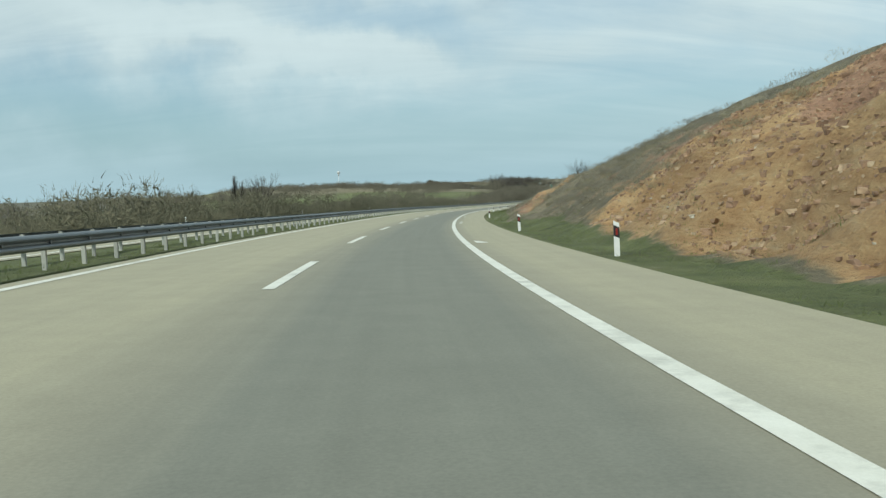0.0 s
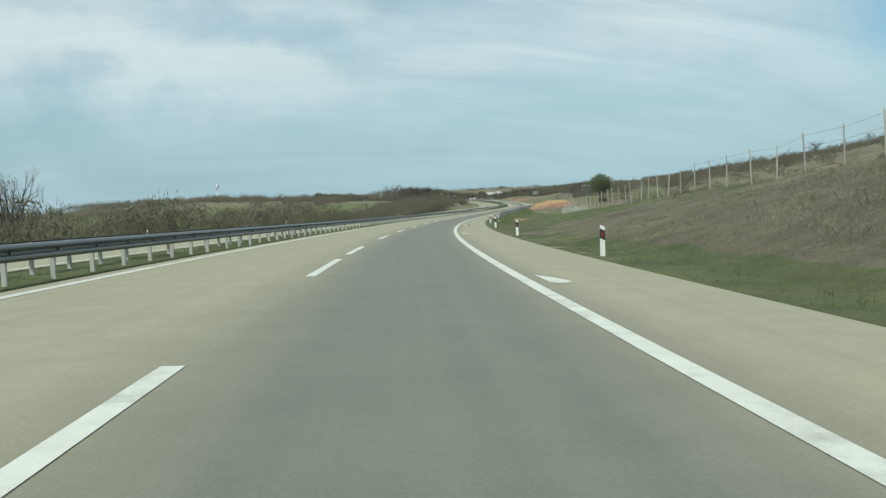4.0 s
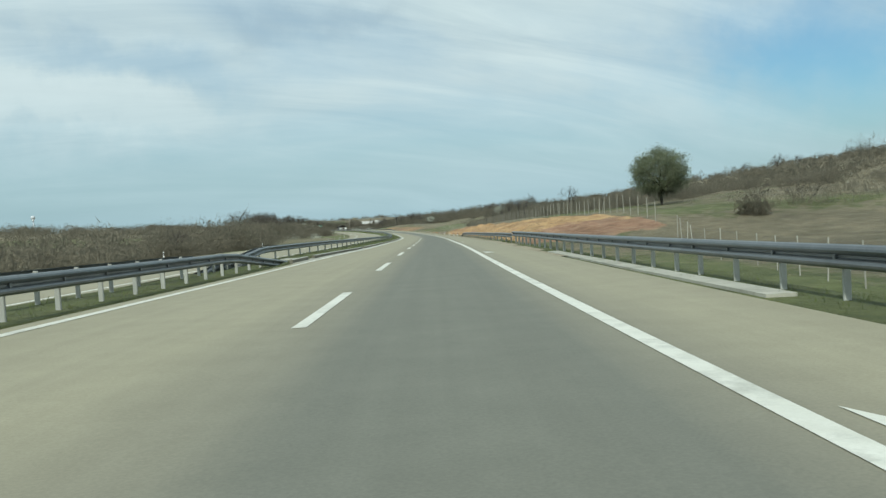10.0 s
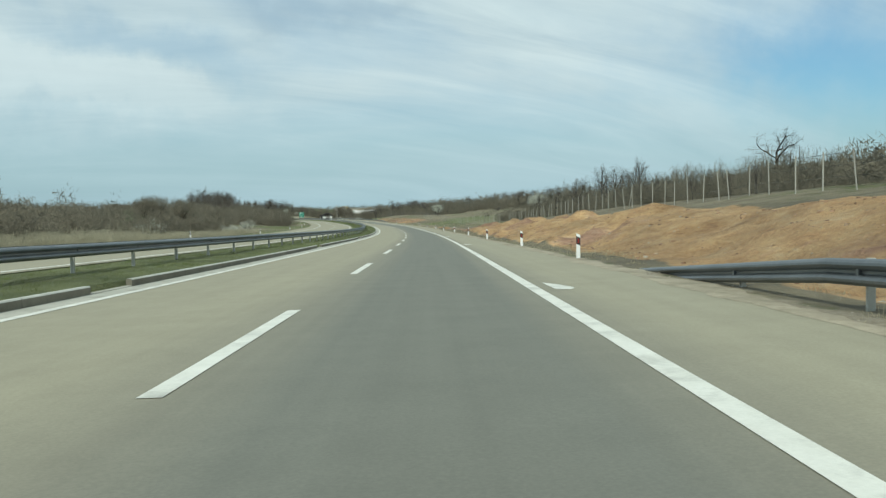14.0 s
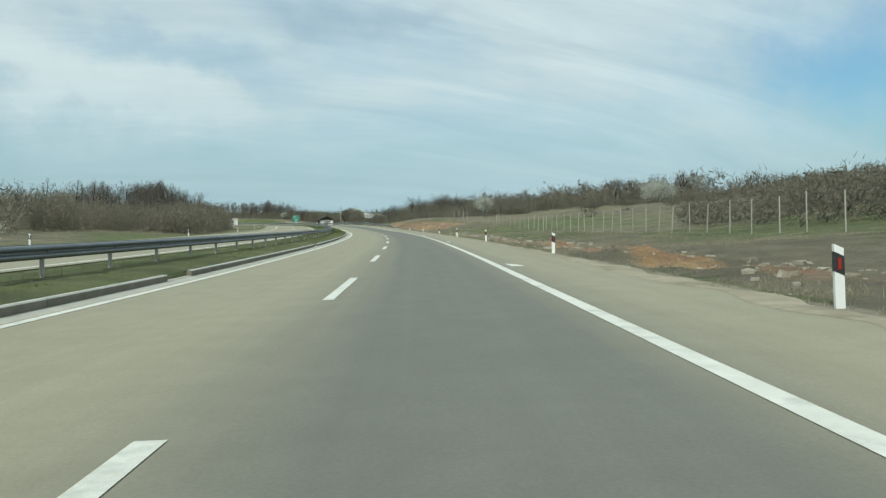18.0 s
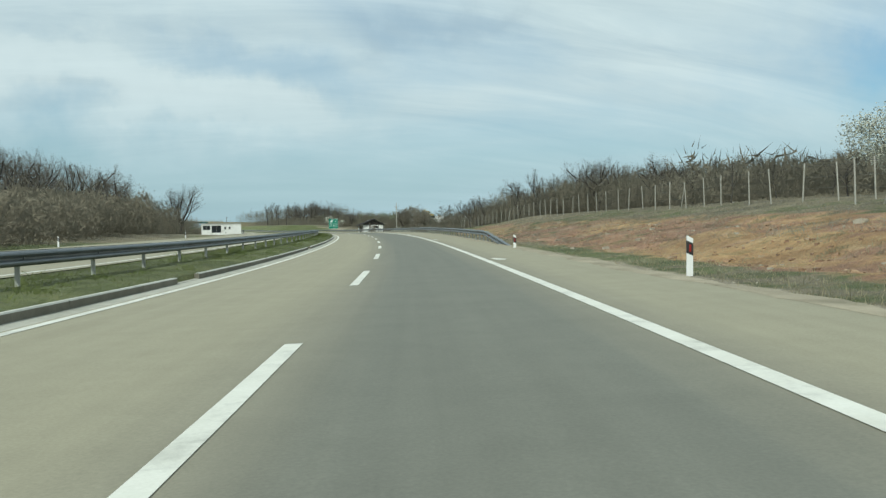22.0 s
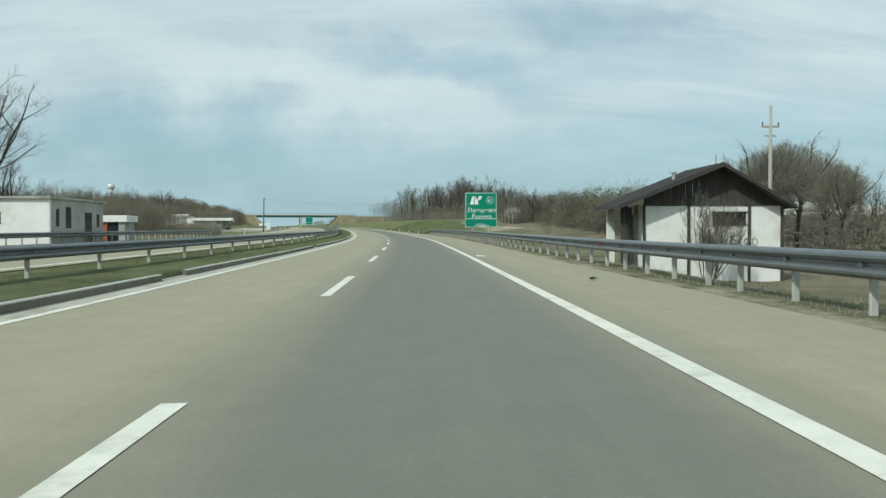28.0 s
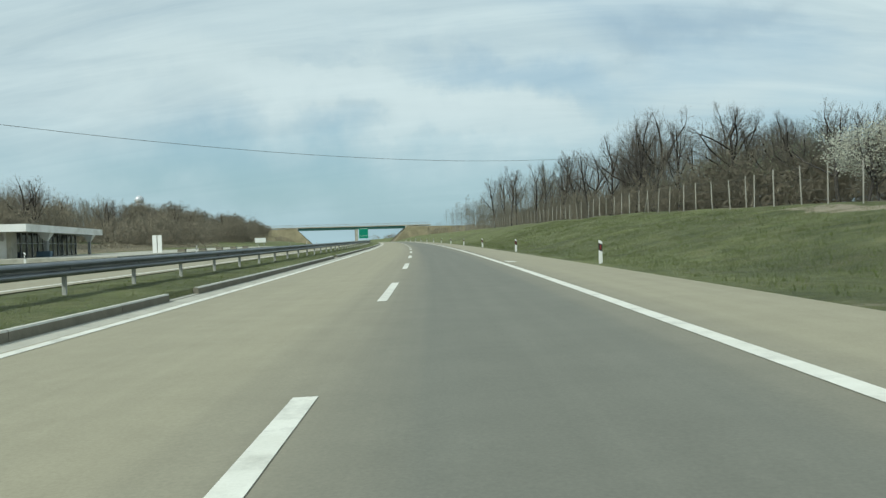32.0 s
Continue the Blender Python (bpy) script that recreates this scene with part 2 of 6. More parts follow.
WIRE = plain("wire", (0.10, 0.10, 0.09), (0.16, 0.16, 0.15), 8.0, 0.6, metal=0.5, bump=0.0)
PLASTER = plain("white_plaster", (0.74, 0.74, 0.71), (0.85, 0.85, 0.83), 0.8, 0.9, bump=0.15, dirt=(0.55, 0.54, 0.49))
# for grey surfaces; also the flat-roofed building's side wall, as painted shade
GREYWALL = plain("grey_and_shaded_plaster", (0.30, 0.30, 0.28), (0.48, 0.47, 0.44), 0.6, 0.9, bump=0.2, dirt=(0.18, 0.18, 0.17))
DARKWOOD = plain("dark_wood", (0.035, 0.032, 0.030), (0.075, 0.068, 0.06), 2.5, 0.85, bump=0.25, vary=0.25)
ROOF = plain("roof_sheet", (0.03, 0.029, 0.029), (0.058, 0.055, 0.053), 1.5, 0.8, bump=0.2)
BRICK = plain("red_brick_render", (0.30, 0.075, 0.045), (0.42, 0.12, 0.07), 2.0, 0.9, bump=0.3)
GLASS = plain("dark_glass", (0.015, 0.018, 0.02), (0.03, 0.035, 0.04), 0.6, 0.12, bump=0.0)
SIGN_GREEN = plain("sign_green", (0.0, 0.20, 0.125), (0.005, 0.225, 0.14), 1.0, 0.45, bump=0.0)
SIGN_WHITE = plain("sign_white", (0.76, 0.78, 0.76), (0.82, 0.83, 0.81), 3.0, 0.45, bump=0.0)
ALU = plain("grey_metal", (0.34, 0.35, 0.35), (0.46, 0.47, 0.46), 3.0, 0.5, metal=0.4, bump=0.03)
POLEWOOD = plain("weathered_pole", (0.11, 0.10, 0.085), (0.20, 0.185, 0.16), 3.0, 0.9, bump=0.3)
POLECON = plain("pole_concrete", (0.30, 0.29, 0.25), (0.42, 0.40, 0.36), 2.0, 0.9, bump=0.2)
BARK = plain("bark", (0.030, 0.028, 0.025), (0.075, 0.068, 0.060), 5.0, 0.95, bump=0.5, vary=0.4)
TWIG = plain("twigs", (0.075, 0.067, 0.055), (0.150, 0.135, 0.113), 0.8, 0.95, bump=0.0, vary=0.45, hazy=True)
SCRUB = plain("scrub_twigs", (0.092, 0.084, 0.061), (0.222, 0.199, 0.150), 0.16, 0.95, bump=0.0, hazy=True)
BRUSH = plain("grey_brush", (0.153, 0.138, 0.105), (0.268, 0.242, 0.191), 0.4, 0.95, bump=0.0, vary=0.35, hazy=True)
OLIVE = plain("budding_twigs", (0.070, 0.068, 0.044), (0.195, 0.181, 0.126), 0.14, 0.95, bump=0.0, hazy=True)
DRY = plain("dry_grass", (0.19, 0.168, 0.107), (0.34, 0.30, 0.198), 0.5, 0.95, bump=0.0, vary=0.3, hazy=True)
REED = plain("dry_reeds", (0.243, 0.221, 0.149), (0.378, 0.347, 0.248), 0.5, 0.95, bump=0.0, hazy=True)
BLADE = plain("grass_blades", (0.070, 0.095, 0.030), (0.140, 0.155, 0.059), 0.35, 0.9, bump=0.0, vary=0.3, hazy=True)
LEAF = plain("young_leaves", (0.125, 0.145, 0.09), (0.225, 0.24, 0.155), 0.6, 0.8, bump=0.0, vary=0.15, hazy=True)
PALELEAF = plain("pale_leaves", (0.22, 0.23, 0.14), (0.36, 0.36, 0.25), 0.8, 0.8, bump=0.0, vary=0.15, hazy=True)
BLOSSOM = plain("blossom", (0.29, 0.29, 0.23), (0.50, 0.50, 0.43), 1.2, 0.9, bump=0.0, vary=0.15, hazy=True)
GRAVEL = plain("gravel", (0.25, 0.215, 0.15), (0.44, 0.38, 0.275), 1.1, 0.95, bump=0.8, dirt=(0.17, 0.15, 0.095))
STONE = plain("pale_stone", (0.30, 0.26, 0.20), (0.50, 0.45, 0.36), 3.0, 0.95, bump=0.4, vary=0.35)
PALE = plain("pale_limestone", (0.46, 0.45, 0.41), (0.72, 0.70, 0.66), 0.5, 0.95, bump=0.5)
BANKTURF = plain("dry_turf", (0.125, 0.112, 0.062), (0.26, 0.225, 0.135), 0.35, 0.95, bump=0.4)
YELLOW = plain("yellow_paint", (0.42, 0.30, 0.06), (0.55, 0.40, 0.09), 1.5, 0.6, bump=0.1)
TANK = plain("tank_steel", (0.5, 0.52, 0.54), (0.66, 0.68, 0.70), 0.5, 0.4, metal=0.3, bump=0.0)


def ground_material():
    """Turf, dry grass and bare earth, by the weights that the sheet carries, broken up by grain."""
    m, tr, b = material("ground", 0.95)
    at = tr.nodes.new("ShaderNodeVertexColor")
    at.layer_name = "cover"
    sp = tr.nodes.new("ShaderNodeSeparateColor")
    tr.links.new(at.outputs[0], sp.inputs[0])
    big, mid, fine = noisy(tr, 0.06, 6), noisy(tr, 0.7, 6, 0.65), noisy(tr, 7.0, 5, 0.7)
    strata = noisy(tr, 1.1, 8, 0.72, "Object", (0.55, 0.55, 2.6))
    turf = ramp(tr, maths(tr, "ADD", maths(tr, "MULTIPLY", mid, 0.6), maths(tr, "MULTIPLY", fine, 0.4)),
                [(0.3, (0.072, 0.088, 0.030)), (0.5, (0.140, 0.158, 0.056)), (0.7, (0.215, 0.212, 0.096))])
    dry = ramp(tr, maths(tr, "ADD", maths(tr, "MULTIPLY", mid, 0.5), maths(tr, "MULTIPLY", fine, 0.5)),
               [(0.3, (0.125, 0.106, 0.066)), (0.5, (0.205, 0.175, 0.110)), (0.72, (0.32, 0.28, 0.185))])
    earth = ramp(tr, maths(tr, "ADD", maths(tr, "MULTIPLY", strata, 0.7), maths(tr, "MULTIPLY", fine, 0.3)),
                 [(0.30, (0.20, 0.115, 0.058)), (0.42, (0.40, 0.237, 0.108)), (0.55, (0.53, 0.350, 0.172)), (0.72, (0.60, 0.47, 0.295))])
    rust = ramp(tr, maths(tr, "ADD", maths(tr, "MULTIPLY", strata, 0.7), maths(tr, "MULTIPLY", fine, 0.3)),
                [(0.32, (0.12, 0.082, 0.056)), (0.42, (0.275, 0.154, 0.094)), (0.55, (0.40, 0.240, 0.150)), (0.72, (0.51, 0.41, 0.30))])
    gravel = ramp(tr, fine, [(0.3, (0.29, 0.245, 0.17)), (0.7, (0.50, 0.435, 0.32))])

    def weight(chan, grain):
        return ramp(tr, maths(tr, "ADD", chan, maths(tr, "MULTIPLY", maths(tr, "SUBTRACT", grain, 0.5), 1.1)),
                    [(0.40, (0, 0, 0)), (0.60, (1, 1, 1))])

    col = mixed(tr, weight(sp.outputs[0], mid), turf, dry)
    bare = mixed(tr, weight(sp.outputs[2], mid), earth, rust)
    col = mixed(tr, weight(sp.outputs[1], mid), col, bare)
    col = mixed(tr, weight(at.outputs[1], mid), col, gravel)
    col = mixed(tr, 1.0, col, ramp(tr, big, [(0.3, (0.80,) * 3), (0.7, (1.15,) * 3)]), "MULTIPLY")
    col = mixed(tr, 1.0, col, ramp(tr, noisy(tr, 0.28, 5, 0.65), [(0.32, (0.72,) * 3), (0.5, (0.98,) * 3), (0.68, (1.22,) * 3)]), "MULTIPLY")
    tr.links.new(col, b.inputs["Base Color"])
    bumped(tr, b, maths(tr, "ADD", maths(tr, "MULTIPLY", fine, 0.5), maths(tr, "ADD", mid, maths(tr, "MULTIPLY", strata, 1.6))), 1.0, 0.28)
    return m


def rock_material():
    """Broken rock: rust, brown, ochre and tan from lump to lump."""
    m, tr, b = material("broken_rock", 0.95)
    g = tr.nodes.new("ShaderNodeNewGeometry")
    lump = ramp(tr, g.outputs["Random Per Island"], [(0.0, (0.21, 0.135, 0.09)), (0.4, (0.28, 0.18, 0.115)), (0.7, (0.34, 0.22, 0.135)), (1.0, (0.42, 0.32, 0.21))])
    fine = noisy(tr, 5.0, 5, 0.7)
    tr.links.new(mixed(tr, 1.0, lump, ramp(tr, fine, [(0.3, (0.7,) * 3), (0.7, (1.25,) * 3)]), "MULTIPLY"), b.inputs["Base Color"])
    bumped(tr, b, fine, 0.8, 0.06)
    return m


HILL = plain("far_hills", (0.085, 0.085, 0.06), (0.16, 0.145, 0.10), 0.012, 0.95, bump=0.0)
GROUND = ground_material()
ROCK = rock_material()

# ---- mesh helpers


def mesh_of(name, verts, faces, mat, smooth=False):
    me = bpy.data.meshes.new(name)
    me.from_pydata([tuple(v) for v in verts], [], [tuple(int(i) for i in f) for f in faces])
    me.materials.append(mat)
    if smooth:
        me.polygons.foreach_set("use_smooth", [True] * len(me.polygons))
    me.update()
    return me


def quick_mesh(name, verts, tris, mat):
    """A mesh of triangles from arrays."""
    me = bpy.data.meshes.new(name)
    n = len(tris)
    me.vertices.add(len(verts))
    me.vertices.foreach_set("co", np.asarray(verts, np.float32).ravel())
    me.loops.add(3 * n)
    me.loops.foreach_set("vertex_index", np.asarray(tris, np.int32).ravel())
    me.polygons.add(n)
    me.polygons.foreach_set("loop_start", np.arange(0, 3 * n, 3, dtype=np.int32))
    me.materials.append(mat)
    me.update(calc_edges=True)
    return me


def child(name, me, parent, m=None, label=""):
    ob = new(name, me)
    ob.parent = parent
    if m is not None:
        ob.matrix_basis = m
    if label:
        tagged(ob, label)
    return ob


class Shape:
    """Boxes, prisms and sheets gathered into one mesh."""

    def __init__(self):
        self.v, self.f = [], []

    def add(self, verts, faces):
        k = len(self.v)
        self.v += [tuple(p) for p in verts]
        self.f += [tuple(i + k for i in f) for f in faces]
        return self

    def box(self, x0, y0, z0, x1, y1, z1, c=0.0):
        """A box; c bevels its upright edges."""
        if c:
            ring = [(x0 + c, y0), (x1 - c, y0), (x1, y0 + c), (x1, y1 - c), (x1 - c, y1), (x0 + c, y1), (x0, y1 - c), (x0, y0 + c)]
        else:
            ring = [(x0, y0), (x1, y0), (x1, y1), (x0, y1)]
        n = len(ring)
        return self.add([(x, y, z0) for x, y in ring] + [(x, y, z1) for x, y in ring],
                        [tuple(range(n))[::-1], tuple(range(n, 2 * n))] + [(i, (i + 1) % n, n + (i + 1) % n, n + i) for i in range(n)])

    def tube(self, p0, p1, r0, r1, n=6):
        p0, p1 = Vector(p0), Vector(p1)
        q = (p1 - p0).to_track_quat("Z", "Y")
        ring = [q @ Vector((math.cos(2 * math.pi * i / n), math.sin(2 * math.pi * i / n), 0)) for i in range(n)]
        return self.add([p0 + r * r0 for r in ring] + [p1 + r * r1 for r in ring],
                        [tuple(range(n))[::-1], tuple(range(n, 2 * n))] + [(i, (i + 1) % n, n + (i + 1) % n, n + i) for i in range(n)])

    def mesh(self, name, mat, smooth=False):
        return mesh_of(name, self.v, self.f, mat, smooth)


def grid_mesh(name, pts, mat, smooth=True):
    """A sheet from an array of places, rows by columns."""
    r, c = pts.shape[:2]
    i = np.arange(r * c).reshape(r, c)
    q = np.stack([i[:-1, :-1], i[:-1, 1:], i[1:, 1:], i[1:, :-1]], -1).reshape(-1, 4)
    me = bpy.data.meshes.new(name)
    me.vertices.add(r * c)
    me.vertices.foreach_set("co", pts.reshape(-1).astype(np.float32))
    me.loops.add(4 * len(q))
    me.loops.foreach_set("vertex_index", q.ravel().astype(np.int32))
    me.polygons.add(len(q))
    me.polygons.foreach_set("loop_start", np.arange(0, 4 * len(q), 4, dtype=np.int32))
    me.materials.append(mat)
    me.update(calc_edges=True)
    if smooth:
        me.polygons.foreach_set("use_smooth", np.ones(len(q), bool))
    return me, q


def hashed(i, j, seed):
    n = (i.astype(np.int64) * 374761393 + j.astype(np.int64) * 668265263 + seed * 982451653) & 0x7FFFFFFF
    n = ((n ^ (n >> 13)) * 1274126177) & 0x7FFFFFFF
    return ((n ^ (n >> 16)) & 0xFFFF) / 65535.0


def lumps(x, y, seed=1, octaves=4):
    """Smooth noise, about -1 to 1."""
    x, y = np.asarray(x, float), np.asarray(y, float)
    out, amp, tot = np.zeros(np.broadcast(x, y).shape), 1.0, 0.0
    for k in range(octaves):
        i, j = np.floor(x), np.floor(y)
        u, v = x - i, y - j
        u, v = u * u * (3 - 2 * u), v * v * (3 - 2 * v)
        h = [hashed(i + a, j + b, seed + k) for a, b in ((0, 0), (1, 0), (0, 1), (1, 1))]
        out = out + amp * ((h[0] * (1 - u) + h[1] * u) * (1 - v) + (h[2] * (1 - u) + h[3] * u) * v - 0.5) * 2
        tot += amp
        x, y, amp = x * 2.03, y * 2.03, amp * 0.5
    return out / tot * 1.6


# ---- the lie of the land: heights beside the road at stations along it
RS = [-140, 20, 50, 80, 105, 130, 165, 200, 235, 290, 335, 352, 368, 385, 420, 480, 500, 520, 560, 630, 660, 690, 720, 760, 800, 850, 890, 940, 975,
      1000, 1030, 1070, 1150, 1300]
R9 = [.35, .3, .25, .2, .1, 0, -.2, -.3, -.5, -1.0, -.8, -.2, -.15, -.1, -.05, .15, .35, .25, .03, .1, .2, .2, .1, -.2, -.5, -.7, -.7, -.5, -.3, .05, .2, .25, .25, .3]
R13 = [3.4, 3.1, 2.9, 2.4, 1.65, .9, .3, -.1, -.75, -2.0, -1.4, .9, 1.35, 1.5, 1.5, 1.35, 1.25, .8, .3, .3, .8, 1.1, 1.0, .6, -.2, -.9, -1.0, -.8, 0, .6, 1.1, 1.3,
       1.3, 1.3]
R20 = [7.5, 6.9, 6.3, 5.2, 3.75, 2.2, 1.4, .75, -.2, -2.4, -1.2, 1.8, 2.1, 2.25, 2.5, 2.6, 2.35, 1.85, .9, .42, 1.4, 2.1, 2.2, 2.2, .9, -.9, -1.0, -.4, .8, 1.4,
       2.1, 2.7, 2.8, 2.6]
R60 = [11, 10, 8.2, 6.2, 4.6, 3.7, 3.0, 2.4, 1.0, -0.4, 0.0, 2.2, 3.8, 5.2, 6, 6, 6, 5.6, 5.4, 5.4, 5.2, 5.2, 5, 5, 3, -.6, -1, .2, 1.5, 2.2, 3, 3.5, 4, 4]
R200 = [20, 20, 20, 20, 22, 23, 25, 26, 26.5, 27, 27, 27, 27, 27, 27, 26, 26, 25, 24, 23, 21, 19, 17, 15, 11, 7, 6, 6, 6, 6, 6, 6, 7, 8]
LS = [-140, 300, 400, 470, 560, 680, 760, 900, 960, 1050, 1150, 1300]
L45 = [-2.2, -2.6, -1.6, -.3, .2, .6, 1.2, 0.6, 0.0, 0.0, 0.6, 2.0]
L95 = [-6.0, -6.0, -4.0, -1.0, 1.0, 2.5, 4.0, 4.0, 3.0, 3.0, 4.0, 4.0]
L260 = [-10, -10, -6, 0, 3, 5, 8, 10, 10, 9, 8, 7]


def smooth_table(vals, keys, s, w=7.0):
    return (np.interp(s - w, keys, vals) + 2 * np.interp(s, keys, vals) + np.interp(s + w, keys, vals)) / 4


def land(s, l):
    """Height of the ground above the road's axis, without small lumps."""
    s, l = np.broadcast_arrays(np.asarray(s, float), np.asarray(l, float))
    e = along(BK, s)
    xs = [-420, -200, -60, -20, -13, -9, -7.4, -6.0, 4.66, 5.2, 7.0, 9.4, 9.75, 20.55, 21.6, 27, 45, 95, 260, 420]
    med = np.interp(s, [300, 345], [-0.02, 0.09]) + np.clip(e, 0, 1) * 4.0 * np.interp(s, [300, 345], [1, 0])
    hs = [smooth_table(R200, RS, s) * 0.9, smooth_table(R200, RS, s), smooth_table(R60, RS, s), smooth_table(R20, RS, s), smooth_table(R13, RS, s),
          smooth_table(R9, RS, s), e * -7 - 0.03, e * -6.0 - 0.03, e * 4.6 + np.interp(s, [311, 313], [-0.02, 0.15]), med, med, deck2(s, 9.7) + 0.0, deck2(s, 9.7) - 0.2,
          deck2(s, 21.6) - 0.2, deck2(s, 21.6) - 0.1, deck2(s, 21.6) - 0.35, smooth_table(L45, LS, s, 25), smooth_table(L95, LS, s, 30),
          smooth_table(L260, LS, s, 40), smooth_table(L260, LS, s, 40) * 0.8]
    out = np.zeros(s.shape)
    for k in range(len(xs) - 1):
        w = (l >= xs[k]) & (l <= xs[k + 1])
        u = (l - xs[k]) / (xs[k + 1] - xs[k])
        out = np.where(w, hs[k] * (1 - u) + hs[k + 1] * u, out)
    on = (l > -6.05) & (l < 4.6)
    return np.where(on, e * l - 0.2, out)


def tan_rock(s, l):
    """Two outcrops of pale yellow-brown rock high on the first cut."""
    return 0.66 * np.exp(-((s - 64.5 + 0.9 * (l + 12)) / 3.0) ** 2 - ((l + 12.3) / 1.5) ** 2) + 0.55 * np.exp(-((s - 74) / 2.2) ** 2 - ((l + 11.8) / 1.0) ** 2)


def bare(s, l):
    """How bare the earth of the cut slopes is, 0 to 1."""
    s, l = np.broadcast_arrays(np.asarray(s, float), np.asarray(l, float))
    rim = s - 0.8 * np.clip(-l - 10, -2, 6) * np.clip((48 - s) / 10, 0, 1)
    w1 = np.interp(rim, [19, 25, 30, 38, 54, 58, 65, 70, 76, 106], [1.0, 0.85, 0.46, 0.38, 0.33, 0.45, 0.85, 0.85, 0.55, 0.25])
    w1 = w1 * np.where(s > 56, np.interp(-l, [8, 10, 11.5, 16.0], [1.0, 1.0, 0.5, 0.25]), 1.0) * np.clip((-l - np.interp(s, [24, 34, 42, 50, 56, 62, 70], [7.6, 8.2, 8.6, 7.5, 7.0, 7.6, 8.2])) / 0.9, 0, 1) * np.clip((l + np.interp(s, [18, 40], [19.5, 16.5])) / 3.0, 0, 1) * 0.95
    w2 = np.clip((s - 341) / 5, 0, 1) * np.clip((548 - s) / 40, 0, 1) * np.clip((-l - 7.2) / 1.0, 0, 1) * np.clip((l + np.interp(s, [345, 358, 385, 425], [21.4, 19.5, 18.6, 15.3])) / 1.5, 0, 1)
    w3 = np.clip((s - 655) / 15, 0, 1) * np.clip((800 - s) / 40, 0, 1) * np.clip((-l - 7.4) / 1.0, 0, 1) * np.clip((l + 18.0) / 3, 0, 1) * np.interp(s, [655, 700, 735, 770], [0.7, 0.62, 0.5, 0.6])
    w4 = np.clip((s - 535) / 10, 0, 1) * np.clip((645 - s) / 20, 0, 1) * np.clip((-l - 7.0) / 0.8, 0, 1) * np.clip((l + 10.5) / 1.5, 0, 1) * np.interp(s, [540, 590, 600], [0.75, 0.7, 0.5])
    w5 = np.clip((s - 184) / 6, 0, 1) * np.clip((224 - s) / 10, 0, 1) * np.clip((-l - 8.2) / 1.0, 0, 1) * np.clip((l + 13) / 3.0, 0, 1) * (0.68 + 0.35 * lumps(s / 3, l / 1.5, 61, 3))
    w6 = tan_rock(s, l)
    return np.max(np.stack([w1, w2, w3, w4, w5, w6]), 0)


def terrain(s, l):
    """Ground height with its lumps."""
    s, l = np.broadcast_arrays(np.asarray(s, float), np.asarray(l, float))
    off = np.clip((np.maximum(-l - 6.4, np.maximum(l - 22.5, 0))) / 6.0, 0, 1)
    b = bare(s, l)
    crag = np.where(s < 130, 0.85, np.where(s < 440, 0.26, np.where(s < 570, 0.62, np.where((s > 640) & (s < 740), 0.22, 0.10)))) * b
    h = land(s, l) + off * (0.10 * lumps(s / 5, l / 5, 3) + 0.5 * np.clip((abs(l) - 25) / 60, 0, 1) * lumps(s / 30, l / 30, 5)
                            + 2.0 * np.clip((abs(l) - 60) / 120, 0, 1) * lumps(s / 110, l / 110, 8, 3))
    h = h + crag * lumps(s / 2.6, l / 1.9, 11, 5) + crag * 0.6 * abs(lumps(s / 6.0, l / 4.0, 17, 3))
    med = (l > 5.1) & (l < 9.4)
    return h + np.where(med, 0.03 * lumps(s / 1.5, l / 1.0, 21, 3), 0)


# ---- ground, roads
right_l = [-420, -360, -310, -265, -230, -200, -175, -152, -132, -115, -100, -87, -76, -67, -60, -53, -47, -42, -37.5, -33.5, -30, -27, -24.8, -23, -21.6,
           -20.4, -19.3, -18.3]
right_l += list(np.arange(-17.5, -7.6, 0.55)) + [-7.4, -6.9, -6.4, -6.06, -6.0, -4, 0, 4.5]
left_l = [4.67, 4.9, 5.2, 5.8, 6.4, 7.0, 7.6, 8.2, 8.8, 9.4, 9.72, 13, 17, 20.57, 20.9, 21.6, 22.6, 24.0, 25.6, 27, 29, 31.5, 34.5, 38, 42, 47, 53, 60, 68, 77, 88, 100, 115,
          135, 160, 190, 225, 265, 310, 360, 420]
LCOL = np.array(right_l + left_l)
SROW = np.concatenate([np.arange(-140, -30, 4.0), np.arange(-30, 130, 0.7), np.arange(130, 345, 1.6), np.arange(345, 640, 0.9), np.arange(640, 1130, 1.6),
                       np.arange(1130, 1800, 8.0)])
SG, LG = np.meshgrid(SROW, LCOL, indexing="ij")
HG = np.maximum(terrain(SG, LG), -14.6 - along(PZ, SG))
edge = np.clip((abs(LG) - 300) / 120, 0, 1)


def laid(s, l):
    """Height of the built ground sheet, for what lies on it."""
    s, l = np.broadcast_arrays(np.asarray(s, float), np.asarray(l, float))
    i = np.clip(np.searchsorted(SROW, s) - 1, 0, len(SROW) - 2)
    j = np.clip(np.searchsorted(LCOL, l) - 1, 0, len(LCOL) - 2)
    u = np.clip((s - SROW[i]) / (SROW[i + 1] - SROW[i]), 0, 1)
    v = np.clip((l - LCOL[j]) / (LCOL[j + 1] - LCOL[j]), 0, 1)
    return (HG[i, j] * (1 - u) + HG[i + 1, j] * u) * (1 - v) + (HG[i, j + 1] * (1 - u) + HG[i + 1, j + 1] * u) * v


